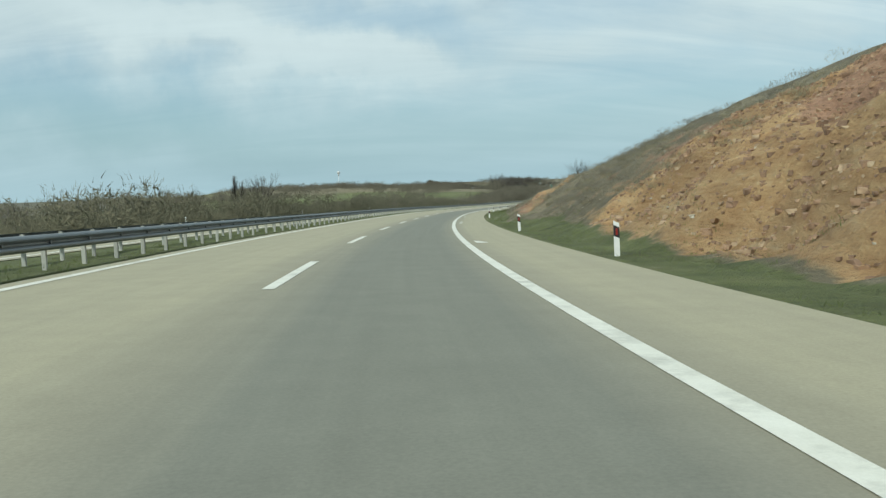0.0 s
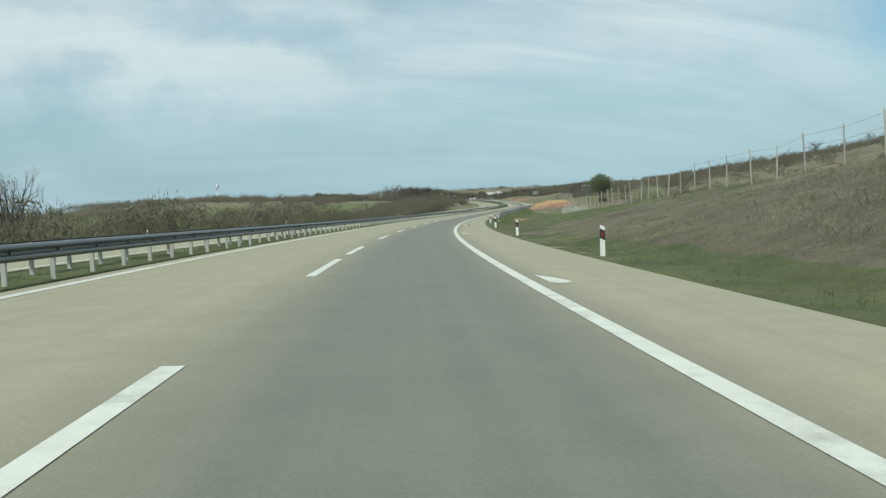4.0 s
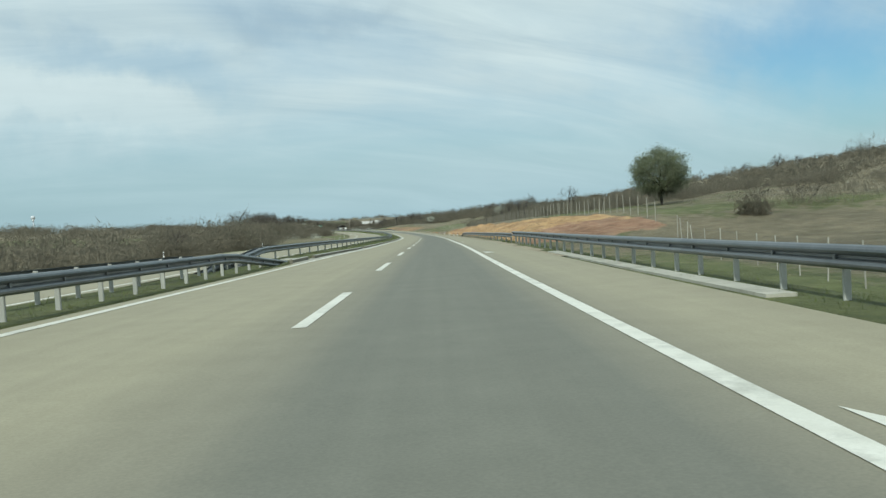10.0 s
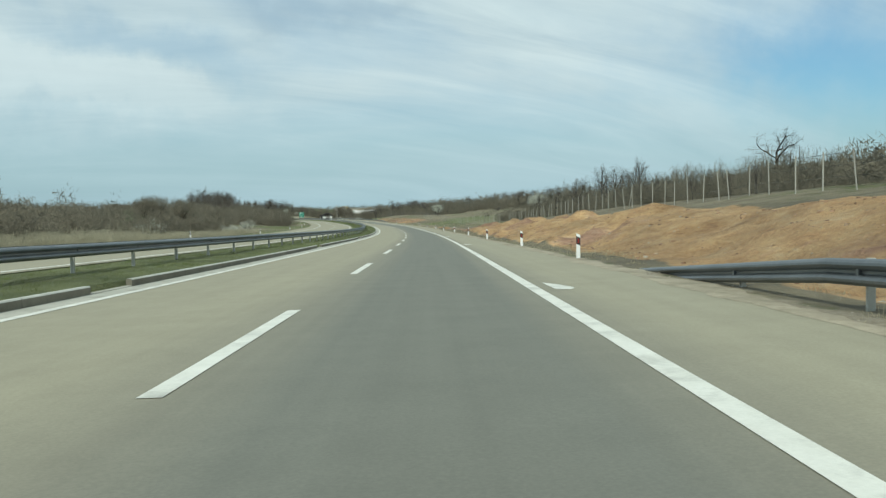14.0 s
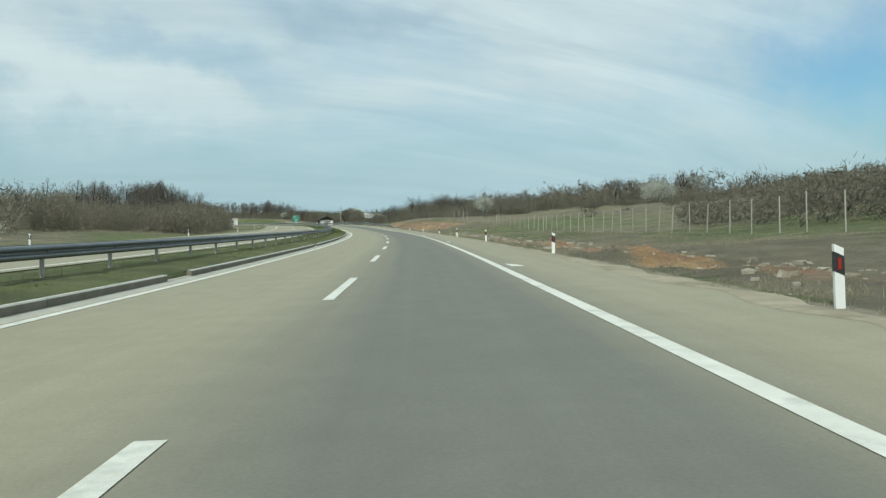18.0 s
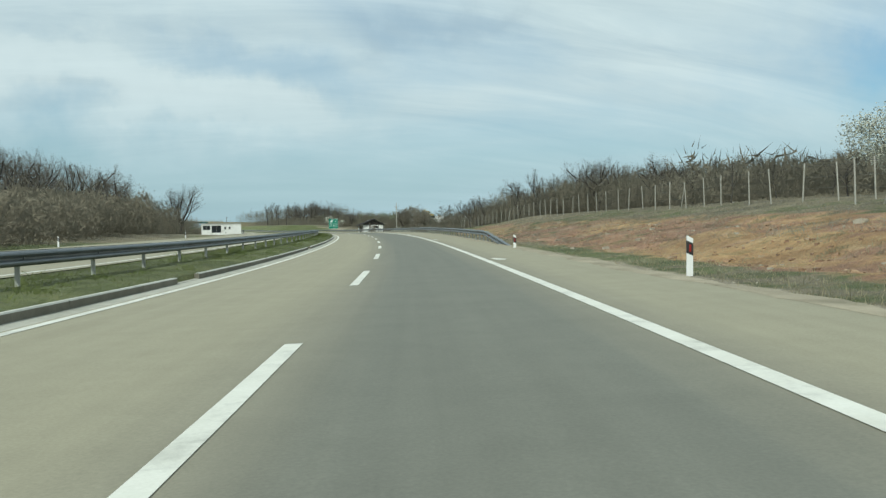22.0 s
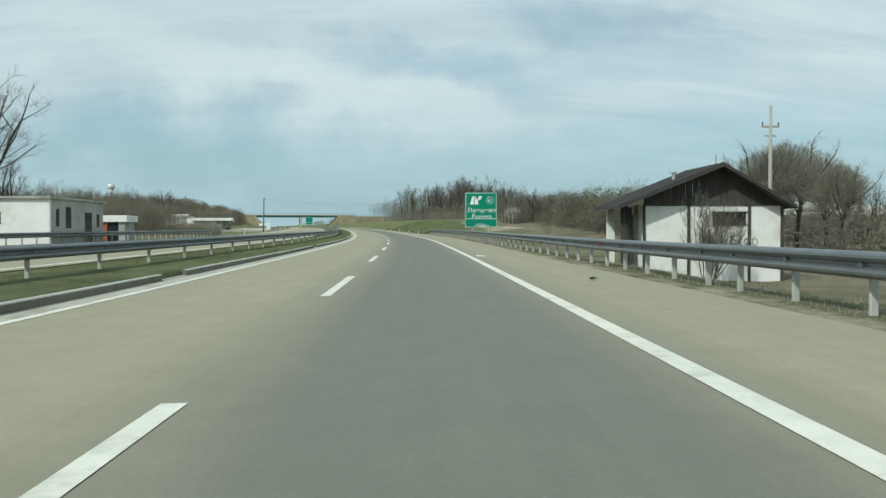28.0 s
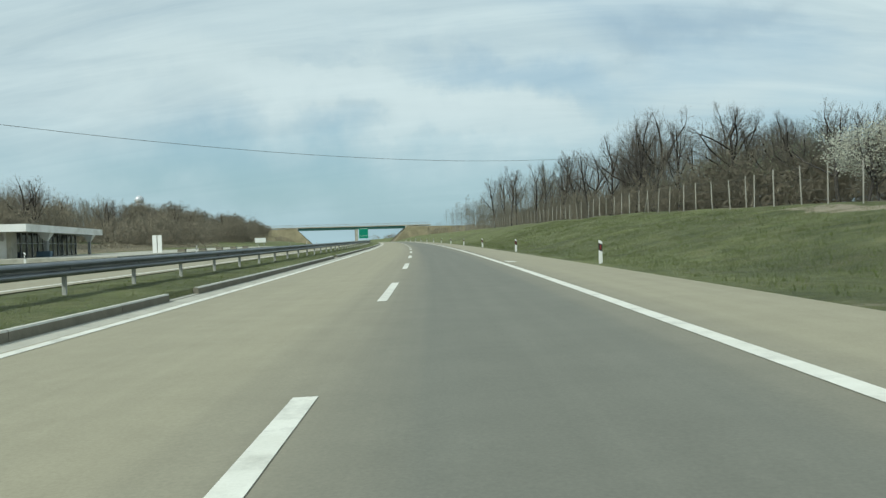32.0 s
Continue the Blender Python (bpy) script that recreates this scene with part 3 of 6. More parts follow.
me, quads = grid_mesh("ground", spots(SG, LG, HG * (1 - edge) + (-14 - along(PZ, SG)) * edge), GROUND)
dryness = np.clip(0.42 + 0.45 * lumps(SG / 40, LG / 25, 31) + np.interp(SG, [0, 120, 160, 240, 330, 480, 600, 760, 980, 1010], [.25, .1, -.28, -.14, -.12, .2, -.08, .15, .0, -.32])
                  + 0.6 * np.clip((-LG - 45) / 35, 0, 1) + 0.5 * np.clip((LG - 26) / 20, 0, 1) + 0.5 * np.clip((140 - SG) / 20, 0, 1) * np.clip((-LG - np.interp(SG, [24, 34, 42, 50, 56, 62, 70], [7.8, 8.4, 8.8, 7.6, 7.0, 7.6, 8.3])) / 1.0, 0, 1) * 1.6
                  - 0.5 * np.clip((140 - SG) / 20, 0, 1) * np.clip((LG + np.interp(SG, [24, 34, 42, 50, 56, 62, 70], [8.3, 8.8, 9.2, 8.0, 7.6, 8.2, 8.9])) / 0.8, 0, 1), 0, 1)
dryness = np.clip(dryness + np.clip(0.28 + 0.05 * (LG + 16), 0.1, 0.6) * np.clip((SG - 345) / 10, 0, 1) * np.clip((610 - SG) / 50, 0, 1) * np.clip((-LG - 6.5) / 1.0, 0, 1) * np.clip((LG + 26) / 4, 0, 1)
                  + 0.6 * np.clip((-LG - 20.5) / 2, 0, 1) * np.clip((SG - 690) / 20, 0, 1)
                  - 0.6 * np.clip((SG - 766) / 8, 0, 1) * np.clip((830 - SG) / 20, 0, 1) * np.clip((LG + 21) / 1.5, 0, 1) * (LG < -7), 0, 1)
dryness = np.clip(dryness + 0.34 * np.clip((SG - 215) / 20, 0, 1) * np.clip((352 - SG) / 10, 0, 1) * np.clip((-LG - 17) / 3, 0, 1), 0, 1)
dryness = np.where((LG > 4.6) & (LG < 10), 0.12, dryness)
dryness = dryness - 0.55 * np.clip((LG - 40) / 30, 0, 1) * np.clip((760 - SG) / 60, 0, 1)
earthy = bare(SG, LG)
gravelly = np.interp(SG, [-140, 320, 340, 470, 690, 830, 990, 1010], [.30, .30, .62, .78, .8, .62, .35, .3]) * np.clip(1.35 - abs(-LG - 6.25) / 0.6, 0, 1) * (LG < -5)
reddish = np.clip(np.interp(SG, [-140, 0, 28, 50, 60, 112, 338, 351, 359, 480, 530, 600, 690, 800], [.60, .60, .58, .5, .5, .5, .9, .8, .1, .40, .62, .6, .55, .45]) + np.where(SG < 120, 0.6, 0.35) * lumps(SG / 9, LG / 5, 41) - 0.9 * np.minimum(1, tan_rock(SG, LG) * 1.4), 0, 1)
cols = np.stack([dryness, np.clip(earthy, 0, 1), reddish, np.clip(gravelly, 0, 1)], -1).reshape(-1, 4)
track = np.exp(-((LG + 18.7) / (1.1 + 2.2 * np.clip((1003 - SG) / 18, 0, 1))) ** 2) * np.clip((SG - 975) / 8, 0, 1) * np.clip((1040 - SG) / 15, 0, 1)
cols[:, 3] = np.maximum(cols[:, 3], track.reshape(-1) * 0.9)
layer = me.color_attributes.new("cover", "FLOAT_COLOR", "POINT")
layer.data.foreach_set("color", cols.astype(np.float32).ravel())
ground = tagged(new("ground", me), "grassy verges, cut slopes of bare orange earth and dry fields", "ground", kind="structure")

far_s = Shape()
n = 64
far_s.add([(120 + 3600 * math.cos(2 * math.pi * i / n), 600 + 3600 * math.sin(2 * math.pi * i / n), -15.0) for i in range(n)], [tuple(range(n))])
tagged(new("ground_far", far_s.mesh("ground_far", HILL)), "wide dry plain reaching to the horizon", "ground", kind="structure")


def road_sheet(name, lats, height, mat, s0, s1, step=2.0):
    ss = np.arange(s0, s1 + 0.1, step)
    sg, lg = np.meshgrid(ss, np.array(lats), indexing="ij")
    me, q = grid_mesh(name, spots(sg, lg, height(sg, lg)), mat)
    uv = me.uv_layers.new(name="lane")
    co = np.stack([lg, sg], -1).reshape(-1, 2)[q.ravel()]
    uv.data.foreach_set("uv", co.astype(np.float32).ravel())
    return me


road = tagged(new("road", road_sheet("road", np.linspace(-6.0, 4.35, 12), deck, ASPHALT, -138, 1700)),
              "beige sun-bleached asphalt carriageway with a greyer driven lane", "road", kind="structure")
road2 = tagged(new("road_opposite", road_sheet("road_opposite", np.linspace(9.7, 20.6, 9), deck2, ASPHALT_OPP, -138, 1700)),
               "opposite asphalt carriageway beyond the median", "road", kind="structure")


def stripe(name, s0, s1, l, w, height, step=3.0):
    k = max(2, int((s1 - s0) / step) + 1)
    sg, lg = np.meshgrid(np.linspace(s0, s1, k), np.array([l - w / 2, l + w / 2]), indexing="ij")
    return grid_mesh(name, spots(sg, lg, height(sg, lg) + 0.006), PAINT)[0]


for nm, l, par, hf in (("edge_line", -3.60, road, deck), ("edge_line", 3.90, road, deck), ("edge_line", 10.2, road2, deck2), ("edge_line", 18.0, road2, deck2)):
    child(nm, stripe(nm, -138, 1700, l, 0.2, hf), par)
DASHES = [(-9 + .44 + k) * 15.0 for k in range(17)] + [15.0 * k for k in range(8, 112)]
for s in DASHES:
    child("lane_dash", stripe("lane_dash", s, s + 6.02, 0.0, 0.18, deck), road)
for k in range(0, 112):
    child("lane_dash", stripe("lane_dash", 15.0 * k + 4, 15.0 * k + 10, 14.1, 0.15, deck2), road2)
MARKS = [22.3, 80.3, 111.0, 144.0] + [313.4 + 33.85 * k for k in range(-4, 26)]
for s in MARKS:
    out = [(-1.6, -3.92), (-1.75, -4.03), (-1.72, -4.17), (-1.55, -4.26), (-1.2, -4.24), (-0.6, -4.12), (0.0, -3.90)]
    v = [spot(s + a, l, float(deck(s + a, l)) + 0.006) for a, l in out]
    child("distance_mark", mesh_of("distance_mark", v, [tuple(range(len(v)))], PAINT), road)

for s, e, l in ((50.5, 52.0, -4.02), (54.0, 55.6, -4.08)):
    child("worn_mark", stripe("worn_mark", s, e, l, 0.16, deck), road)

# ---- gutter and kerb along the median


def turn_at(s):
    return math.degrees(along(HEAD, s))


def anchor(s, l, h=0.0, turn=0.0):
    """A pose at the station: x to the right, y ahead."""
    p = spot(s, l, h)
    return pose(p.x, p.y, p.z, 0, 0, turn_at(s) + turn)


def swept(name, prof, s0, s1, height, mat, step=3.0, closed=True):
    """A profile of (l, z) swept along the road; z is over the given height."""
    k = max(2, int((s1 - s0) / step) + 1)
    ss = np.linspace(s0, s1, k)
    pl = np.array([q[0] for q in prof])
    pz = np.array([q[1] for q in prof])
    sg, lg = np.meshgrid(ss, pl, indexing="ij")
    base = height(ss, pl.mean()) if callable(height) else np.full(len(ss), height)
    pts = spots(sg, lg, base[:, None] + pz[None, :])
    n = len(prof)
    v = pts.reshape(-1, 3)
    f = []
    for i in range(k - 1):
        for j in range(n if closed else n - 1):
            j2 = (j + 1) % n
            f.append((i * n + j, i * n + j2, (i + 1) * n + j2, (i + 1) * n + j))
    if closed:
        f += [tuple(range(n))[::-1], tuple(range((k - 1) * n, k * n))]
    return mesh_of(name, v, f, mat)


gutter = tagged(new("gutter", swept("gutter", [(4.03, 0.004), (4.5, 0.012), (4.5, -0.1), (4.03, -0.1)], 312, 1400, lambda s, l: along(BK, s) * 4.3, CONCRETE)),
                "pale concrete gutter strip beside the edge line", "gutter", kind="structure")
kerb = tagged(new("kerb", None), "grey concrete kerb along the grassy median, with drain gaps", "kerb", kind="structure")
GAPS = [481.2 + 32.9 * k for k in range(-5, 20)]
KPROF = [(4.5, -0.12), (4.5, 0.15), (4.52, 0.175), (4.61, 0.175), (4.63, 0.15), (4.63, -0.12)]
s = 312.0
while s < 1150:
    gap = next((g for g in GAPS if g - 0.2 < s + 4.0 and g > s - 2.2), None)
    e = s + 4.0
    if gap is not None and gap > s + 0.5:
        e = gap
    if gap is None or gap > s + 0.5:
        stone = swept("kerb_stone", KPROF, s + 0.01, e - 0.01, lambda s, l: along(BK, s) * 4.6, KERB, 2.1)
        # level faces take the paler tone that stands in for sun
        stone.materials.append(KERBTOP)
        for q in stone.polygons:
            q.material_index = int(abs(q.normal.z) > 0.5)
        child("kerb_stone", stone, kerb)
        s = e
    if gap is not None and s >= gap - 0.01:
        child("drain_apron", swept("drain_apron", [(4.48, 0.0), (4.48, 0.03), (5.9, 0.10), (5.9, 0.0)], gap, gap + 2.2, lambda s, l: along(BK, s) * 4.6 + 0.0, CONCRETE, 1.1), kerb)
        s = gap + 2.2

# ---- guardrails
WAVE = [(0.0, 0.41), (0.05, 0.425), (0.08, 0.455), (0.085, 0.485), (0.055, 0.52), (0.0, 0.55), (0.0, 0.585), (0.055, 0.615), (0.085, 0.65), (0.08, 0.68), (0.05, 0.71), (0.0, 0.725)]


def wave(l, side):
    """The corrugated beam; side 1 bulges to the right."""
    front = [(l - side * d, z) for d, z in WAVE]
    return front + [(l - side * (d - 0.012), z) for d, z in WAVE[::-1]]


post_shape = Shape()
post_shape.box(-0.05, -0.028, -0.5, 0.05, 0.028, 0.70, 0.012)
POST_ME = post_shape.mesh("post", POSTSTEEL)
arm_shape = Shape()
arm_shape.box(-0.16, -0.03, 0.50, 0.16, 0.03, 0.60)
ARM_ME = arm_shape.mesh("spacer", STEEL)
cap_shape = Shape()
cap_shape.box(-0.02, -0.03, -0.03, 0.02, 0.03, 0.03, 0.006)
CAP_ME = cap_shape.mesh("reflector", RED)


def ramp_height(base, s0, s1, dip):
    """The beam's height along a run; it dives into the ground at the ends that dip names."""
    def f(s, l=0):
        h = base(s, l)
        if "a" in dip:
            h = h - 0.68 * np.clip(1 - (s - s0) / 11.0, 0, 1)
        if "b" in dip:
            h = h - 0.68 * np.clip(1 - (s1 - s) / 11.0, 0, 1)
        return h
    return f


def guardrail(s0, s1, l, sides, gap, base, label, dip="", piece=44.0, glints=0):
    n = max(1, round((s1 - s0) / piece))
    cuts = np.linspace(s0, s1, n + 1)
    for k in range(n):
        a, b = cuts[k], cuts[k + 1]
        h = ramp_height(base, s0, s1, dip)
        mid = (a + b) / 2
        rail_ob = tagged(new("guardrail", None), label, "guardrail", "guardrails along the motorway")
        rail_ob.matrix_basis = anchor(mid, l, float(base(mid, l)))
        inv = rail_ob.matrix_basis.inverted()
        for sd in sides:
            off = 0.14 if len(sides) > 1 else 0.12
            me = swept("rail", wave(l - sd * off, sd), a, b + 0.02, h, STEEL, 2.0)
            me.transform(inv)
            child("rail", me, rail_ob)
        for s in np.arange(a + gap / 2, b, gap):
            sink = float(h(s, l) - base(s, l))
            if sink < -0.45:
                continue
            m = inv @ anchor(s, l, float(base(s, l)) + sink)
            child("post", POST_ME, rail_ob, m)
            child("spacer", ARM_ME, rail_ob, m)
        if glints:
            for s in np.arange(a + 9, b, glints):
                child("reflector", CAP_ME, rail_ob, inv @ anchor(s, l + 0.2, float(h(s, l)) + 0.56))


def med_base(s, l=0):
    return land(np.asarray(s, float), np.full(np.shape(s), 6.9))


guardrail(-60, 314, 5.15, (1,), 2.0, lambda s, l=0: land(np.asarray(s, float), np.full(np.shape(s), 5.15)), "galvanised guardrail on close-set posts along the grassy median", "b")
guardrail(-60, 314, 6.45, (-1,), 2.0, lambda s, l=0: land(np.asarray(s, float), np.full(np.shape(s), 6.45)), "galvanised guardrail facing the opposite carriageway on the median", "b")
guardrail(306, 1300, 6.9, (1, -1), 4.3, med_base, "double-faced galvanised guardrail on posts in the grassy median", "a")
verge = lambda s, l=0: along(BK, s) * -6.8 - 0.02
guardrail(217, 330, -6.95, (-1,), 2.0, verge, "galvanised guardrail on square posts along the hard shoulder", "a")
guardrail(330, 420, -6.9, (-1,), 4.0, lambda s, l=0: verge(s, l) - 0.10, "galvanised guardrail below the orange cut slope", "b")
guardrail(697, 830, -6.4, (-1,), 2.0, lambda s, l=0: verge(s, l) - 0.10, "galvanised guardrail along the gravelly shoulder edge", "a", glints=24)
tagged(new("culvert_slab", swept("culvert_slab", [(-6.22, 0.02), (-6.22, -0.3), (-6.66, -0.3), (-6.66, 0.02)], 286.5, 309, lambda s, l: deck(s, -6.1), CONCRETE)), "pale concrete edge slab of the culvert under the guardrail", "slab", kind="structure")
guardrail(830, 988, -6.75, (-1,), 2.0, verge, "galvanised guardrail on close-set posts beside the lower ground", "b", glints=24)
guardrail(835, 960, 20.85, (1,), 2.0, lambda s, l=0: deck2(s, 21.5), "far guardrail along the opposite carriageway's outer edge")

# ---- delineator posts
body_s, band_s, refl_s = Shape(), Shape(), Shape()
ring = [(-0.06, -0.04), (0.06, -0.04), (0.05, 0.03), (0.0, 0.055), (-0.05, 0.03)]
top = [0.80, 0.745, 0.75, 0.775, 0.80]
body_s.add([(x, y, -0.3) for x, y in ring] + [(x, y, z) for (x, y), z in zip(ring, top)], [(4, 3, 2, 1, 0), (5, 6, 7, 8, 9)] + [(i, (i + 1) % 5, 5 + (i + 1) % 5, 5 + i) for i in range(5)])
g = 1.06
band_s.add([(x * g, y * g, 0.44 - 0.5 * x) for x, y in ring] + [(x * g, y * g, 0.68 - 0.5 * x) for x, y in ring], [(i, (i + 1) % 5, 5 + (i + 1) % 5, 5 + i) for i in range(5)])
refl_s.box(-0.02, -0.052, 0.49, 0.02, -0.043, 0.63, 0.0)
BODY_ME, BAND_ME, REFL_ME = body_s.mesh("post", WHITE), band_s.mesh("band", BLACK), refl_s.mesh("reflector", RED)
REFLW_ME = refl_s.mesh("reflector_white", SIGN_WHITE)


def delineator(s, l, red=True, lean=0.0):
    d = tagged(new("delineator_post", None), "white plastic delineator post with a black band and red reflector" if red
               else "white delineator post with a black band and white reflector", "road post", "delineator posts along the road")
    d.matrix_basis = anchor(s, l, float(laid(s, l)) - 0.02) @ pose(0, 0, 0, lean, lean * 0.7, 0)
    child("post", BODY_ME, d)
    child("band", BAND_ME, d)
    child("reflector", REFL_ME if red else REFLW_ME, d)


rng = np.random.default_rng(5)
for s in [13.3, 33.6, 77.0, 93.8, 117.4, 138, 159, 180.1] + [204.5, 217.8] + [426.0, 442.0, 465.0] + [488.2, 512.8, 536.6, 557.5, 582.5, 606.0, 626.8, 650.5, 673.7, 694.8] + [997.1] + [1018.0 + 24.6 * k for k in range(12)]:
    delineator(s, -6.0 if 690 < s < 700 else -6.85 if 200 < s < 230 else -6.5, True, float(rng.normal(0, 1.2)))
for s in np.arange(30, 820, 46.0):
    delineator(float(s), 22.6, False, float(rng.normal(0, 2)))
for s in np.arange(1000, 1250, 40.0):
    delineator(float(s), 22.2, False, float(rng.normal(0, 2)))

# ---- fences
fp = Shape()
fp.box(-0.026, -0.026, -0.4, 0.026, 0.026, 1.75, 0.006)
FPOST_ME = fp.mesh("fence_post", FENCEPOST)
fb = Shape()
fb.tube((0, 0, 1.5), (0, 1.05, -0.1), 0.045, 0.045, 5)
BRACE_ME = fb.mesh("brace", FENCEPOST)


def fence(s0, s1, lfun, gap=3.0, tall=1.0):
    n = max(1, round((s1 - s0) / 60.0))
    cuts = np.linspace(s0, s1, n + 1)
    for k in range(n):
        a, b = cuts[k], cuts[k + 1]
        mid = (a + b) / 2
        f = tagged(new("fence", None), "wire game fence on slim pale concrete posts along the verge", "fence", "fences beside the motorway")
        f.matrix_basis = anchor(mid, lfun(mid), float(terrain(mid, lfun(mid))))
        inv = f.matrix_basis.inverted()
        tops = []
        for i, s in enumerate(np.arange(a, b - 0.1, gap)):
            l = lfun(s) + float(rng.normal(0, 0.06))
            m = anchor(s, l, float(terrain(s, l))) @ pose(0, 0, 0, float(rng.normal(0, 2)), float(rng.normal(0, 2)), 0) @ Matrix.Scale(tall * float(rng.uniform(0.94, 1.06)), 4)
            child("post", FPOST_ME, f, inv @ m)
            tops.append((inv @ m))
            if i % 14 == 7:
                child("brace", BRACE_ME, f, inv @ m)
        for z in (0.15, 0.6, 1.1, 1.62):
            v, n = [], len(tops)
            for q in tops:
                p = q @ Vector((0.04, 0, z))
                v += [p + Vector((0.006, 0, 0)), p + Vector((-0.003, 0, 0.005)), p + Vector((-0.003, 0, -0.005))]
            strand = [(3 * i + j, 3 * i + (j + 1) % 3, 3 * i + 3 + (j + 1) % 3, 3 * i + 3 + j) for i in range(n - 1) for j in range(3)]
            child("wire", mesh_of("wire", v, strand, WIRE), f)


fence(102, 342, lambda s: float(np.interp(s, [102, 125, 146, 200, 250, 300, 330, 342], [-21.6, -20.2, -18.6, -17.5, -17.2, -17.2, -18.5, -20.6])))
fence(346, 556, lambda s: -19.6 - 0.8 * min(max((425 - s) / 40, 0), 1))
fence(556, 690, lambda s: -18.2)
fence(690, 815, lambda s: -19.6)
fence(985, 1260, lambda s: -20.0, tall=1.08)

# ---- plants


def limb(rng, p, d, length, r, depth, form, out):
    """Grows one limb in short bent pieces, then the limbs that leave it, from low on it to its tip."""
    steps = form["steps"][depth]
    marks = [(p.copy(), d.copy(), r)]
    for k in range(steps):
        d = (d + Vector(rng.normal(0, form["bend"] * (0.4 if depth == 0 else 1.0), 3)) + Vector((0, 0, form["lift"] * (depth > 0)))).normalized()
        q = p + d * (length / steps)
        r2 = r * (1 - (0.35 if depth == 0 else 0.6) / steps)
        out.append((p, q, r, r2, depth))
        p, r = q, r2
        marks.append((p.copy(), d.copy(), r))
    if depth >= form["most"]:
        return
    n = form["kids"][depth]
    low = form["low"] if depth == 0 else 0.25
    for k in range(n):
        f = 1.0 if k == 0 else low + (1 - low) * (k - 1 + rng.uniform(0, 1)) / max(1, n - 1)
        i = min(int(f * steps), steps - 1)
        u = f * steps - i
        bp, bd = marks[i][0].lerp(marks[i + 1][0], u), marks[i + 1][1]
        br = marks[i][2] * (1 - u) + marks[i + 1][2] * u
        side = bd.orthogonal().normalized()
        side.rotate(Matrix.Rotation((k * 2.4 + rng.uniform(-0.6, 0.6)), 3, bd))
        w = form["spread"] * rng.uniform(0.7, 1.25) * (0.35 if k == 0 else 1.0)
        nd = (bd * math.cos(w) + side * math.sin(w)).normalized()
        limb(rng, bp, nd, length * form["ratio"][depth] * (1.2 - 0.55 * f) * rng.uniform(0.8, 1.2), br * (0.85 if k == 0 else 0.62), depth + 1, form, out)


def slivers(segs, lo):
    """The fine twigs: one tapering blade a piece."""
    rows = [(p, q, r0) for p, q, r0, r1, dep in segs if dep >= lo]
    p = np.array([tuple(x[0]) for x in rows])
    q = np.array([tuple(x[1]) for x in rows])
    r = np.array([x[2] for x in rows])[:, None]
    sd = np.cross(q - p, np.random.default_rng(len(rows)).normal(0, 1, (len(rows), 3)))
    sd = sd / np.linalg.norm(sd, axis=1, keepdims=True) * np.maximum(r, 0.006)
    return np.stack([p - sd, p + sd, q + (q - p) * 0.25], 1).reshape(-1, 3), np.arange(3 * len(rows)).reshape(-1, 3)


def segs_arrays(segs, lo, hi, sides):
    v, t = [], []
    for p, q, r0, r1, dep in segs:
        if not lo <= dep <= hi:
            continue
        ax = (q - p).normalized()
        a = ax.orthogonal().normalized()
        b = ax.cross(a)
        k = len(v)
        for c, r in ((p, r0), (q, r1)):
            for i in range(sides):
                w = 2 * math.pi * i / sides
                v.append(c + (a * math.cos(w) + b * math.sin(w)) * r)
        for i in range(sides):
            j = (i + 1) % sides
            t += [(k + i, k + j, k + sides + j), (k + i, k + sides + j, k + sides + i)]
    return np.array([tuple(x) for x in v]).reshape(-1, 3), np.array(t).reshape(-1, 3)


def twig_fans(rng, segs, dep, per, size, width, spread=0.9):
    """Slim single blades for the finest twigs."""
    ends = [(q, (q - p).normalized()) for p, q, r0, r1, d in segs if d >= dep]
    c = np.array([tuple(e[0]) for e in ends])
    d = np.array([tuple(e[1]) for e in ends])
    c, d = np.repeat(c, per, 0), np.repeat(d, per, 0)
    n = len(c)
    c = c - d * rng.uniform(0, 0.6, (n, 1)) * size
    d = d + rng.normal(0, spread * 0.6, (n, 3)) + np.array([0, 0, 0.18])
    d /= np.linalg.norm(d, axis=1, keepdims=True)
    side = np.cross(d, rng.normal(0, 1, (n, 3)))
    side /= np.linalg.norm(side, axis=1, keepdims=True)
    ln = size * rng.uniform(0.5, 1.3, (n, 1))
    v = np.stack([c - side * width / 2, c + side * width / 2, c + d * ln], 1).reshape(-1, 3)
    return v, np.arange(3 * n).reshape(-1, 3)


def petals(rng, centres, per, reach, size, squash=1.0):
    """Small leaves or blossoms strewn round the twig ends, two triangles each."""
    c = np.repeat(centres, per, 0) + rng.normal(0, reach, (len(centres) * per, 3)) * np.array([1, 1, squash])
    n = len(c)
    a = rng.normal(0, 1, (n, 3))
    a /= np.linalg.norm(a, axis=1, keepdims=True)
    b = np.cross(a, rng.normal(0, 1, (n, 3)))
    b /= np.linalg.norm(b, axis=1, keepdims=True)
    s = size * rng.uniform(0.5, 1.3, (n, 1))
    v = np.stack([c - a * s, c + b * s * 0.6, c + a * s, c - b * s * 0.6], 1).reshape(-1, 3)
    k = np.arange(n)[:, None] * 4
    return v, np.concatenate([k + [0, 1, 2], k + [0, 2, 3]], 0)


def joined(parts):
    vs, ts, k = [], [], 0
    for v, t in parts:
        vs.append(v)
        ts.append(t + k)
        k += len(v)
    return np.concatenate(vs), np.concatenate(ts)


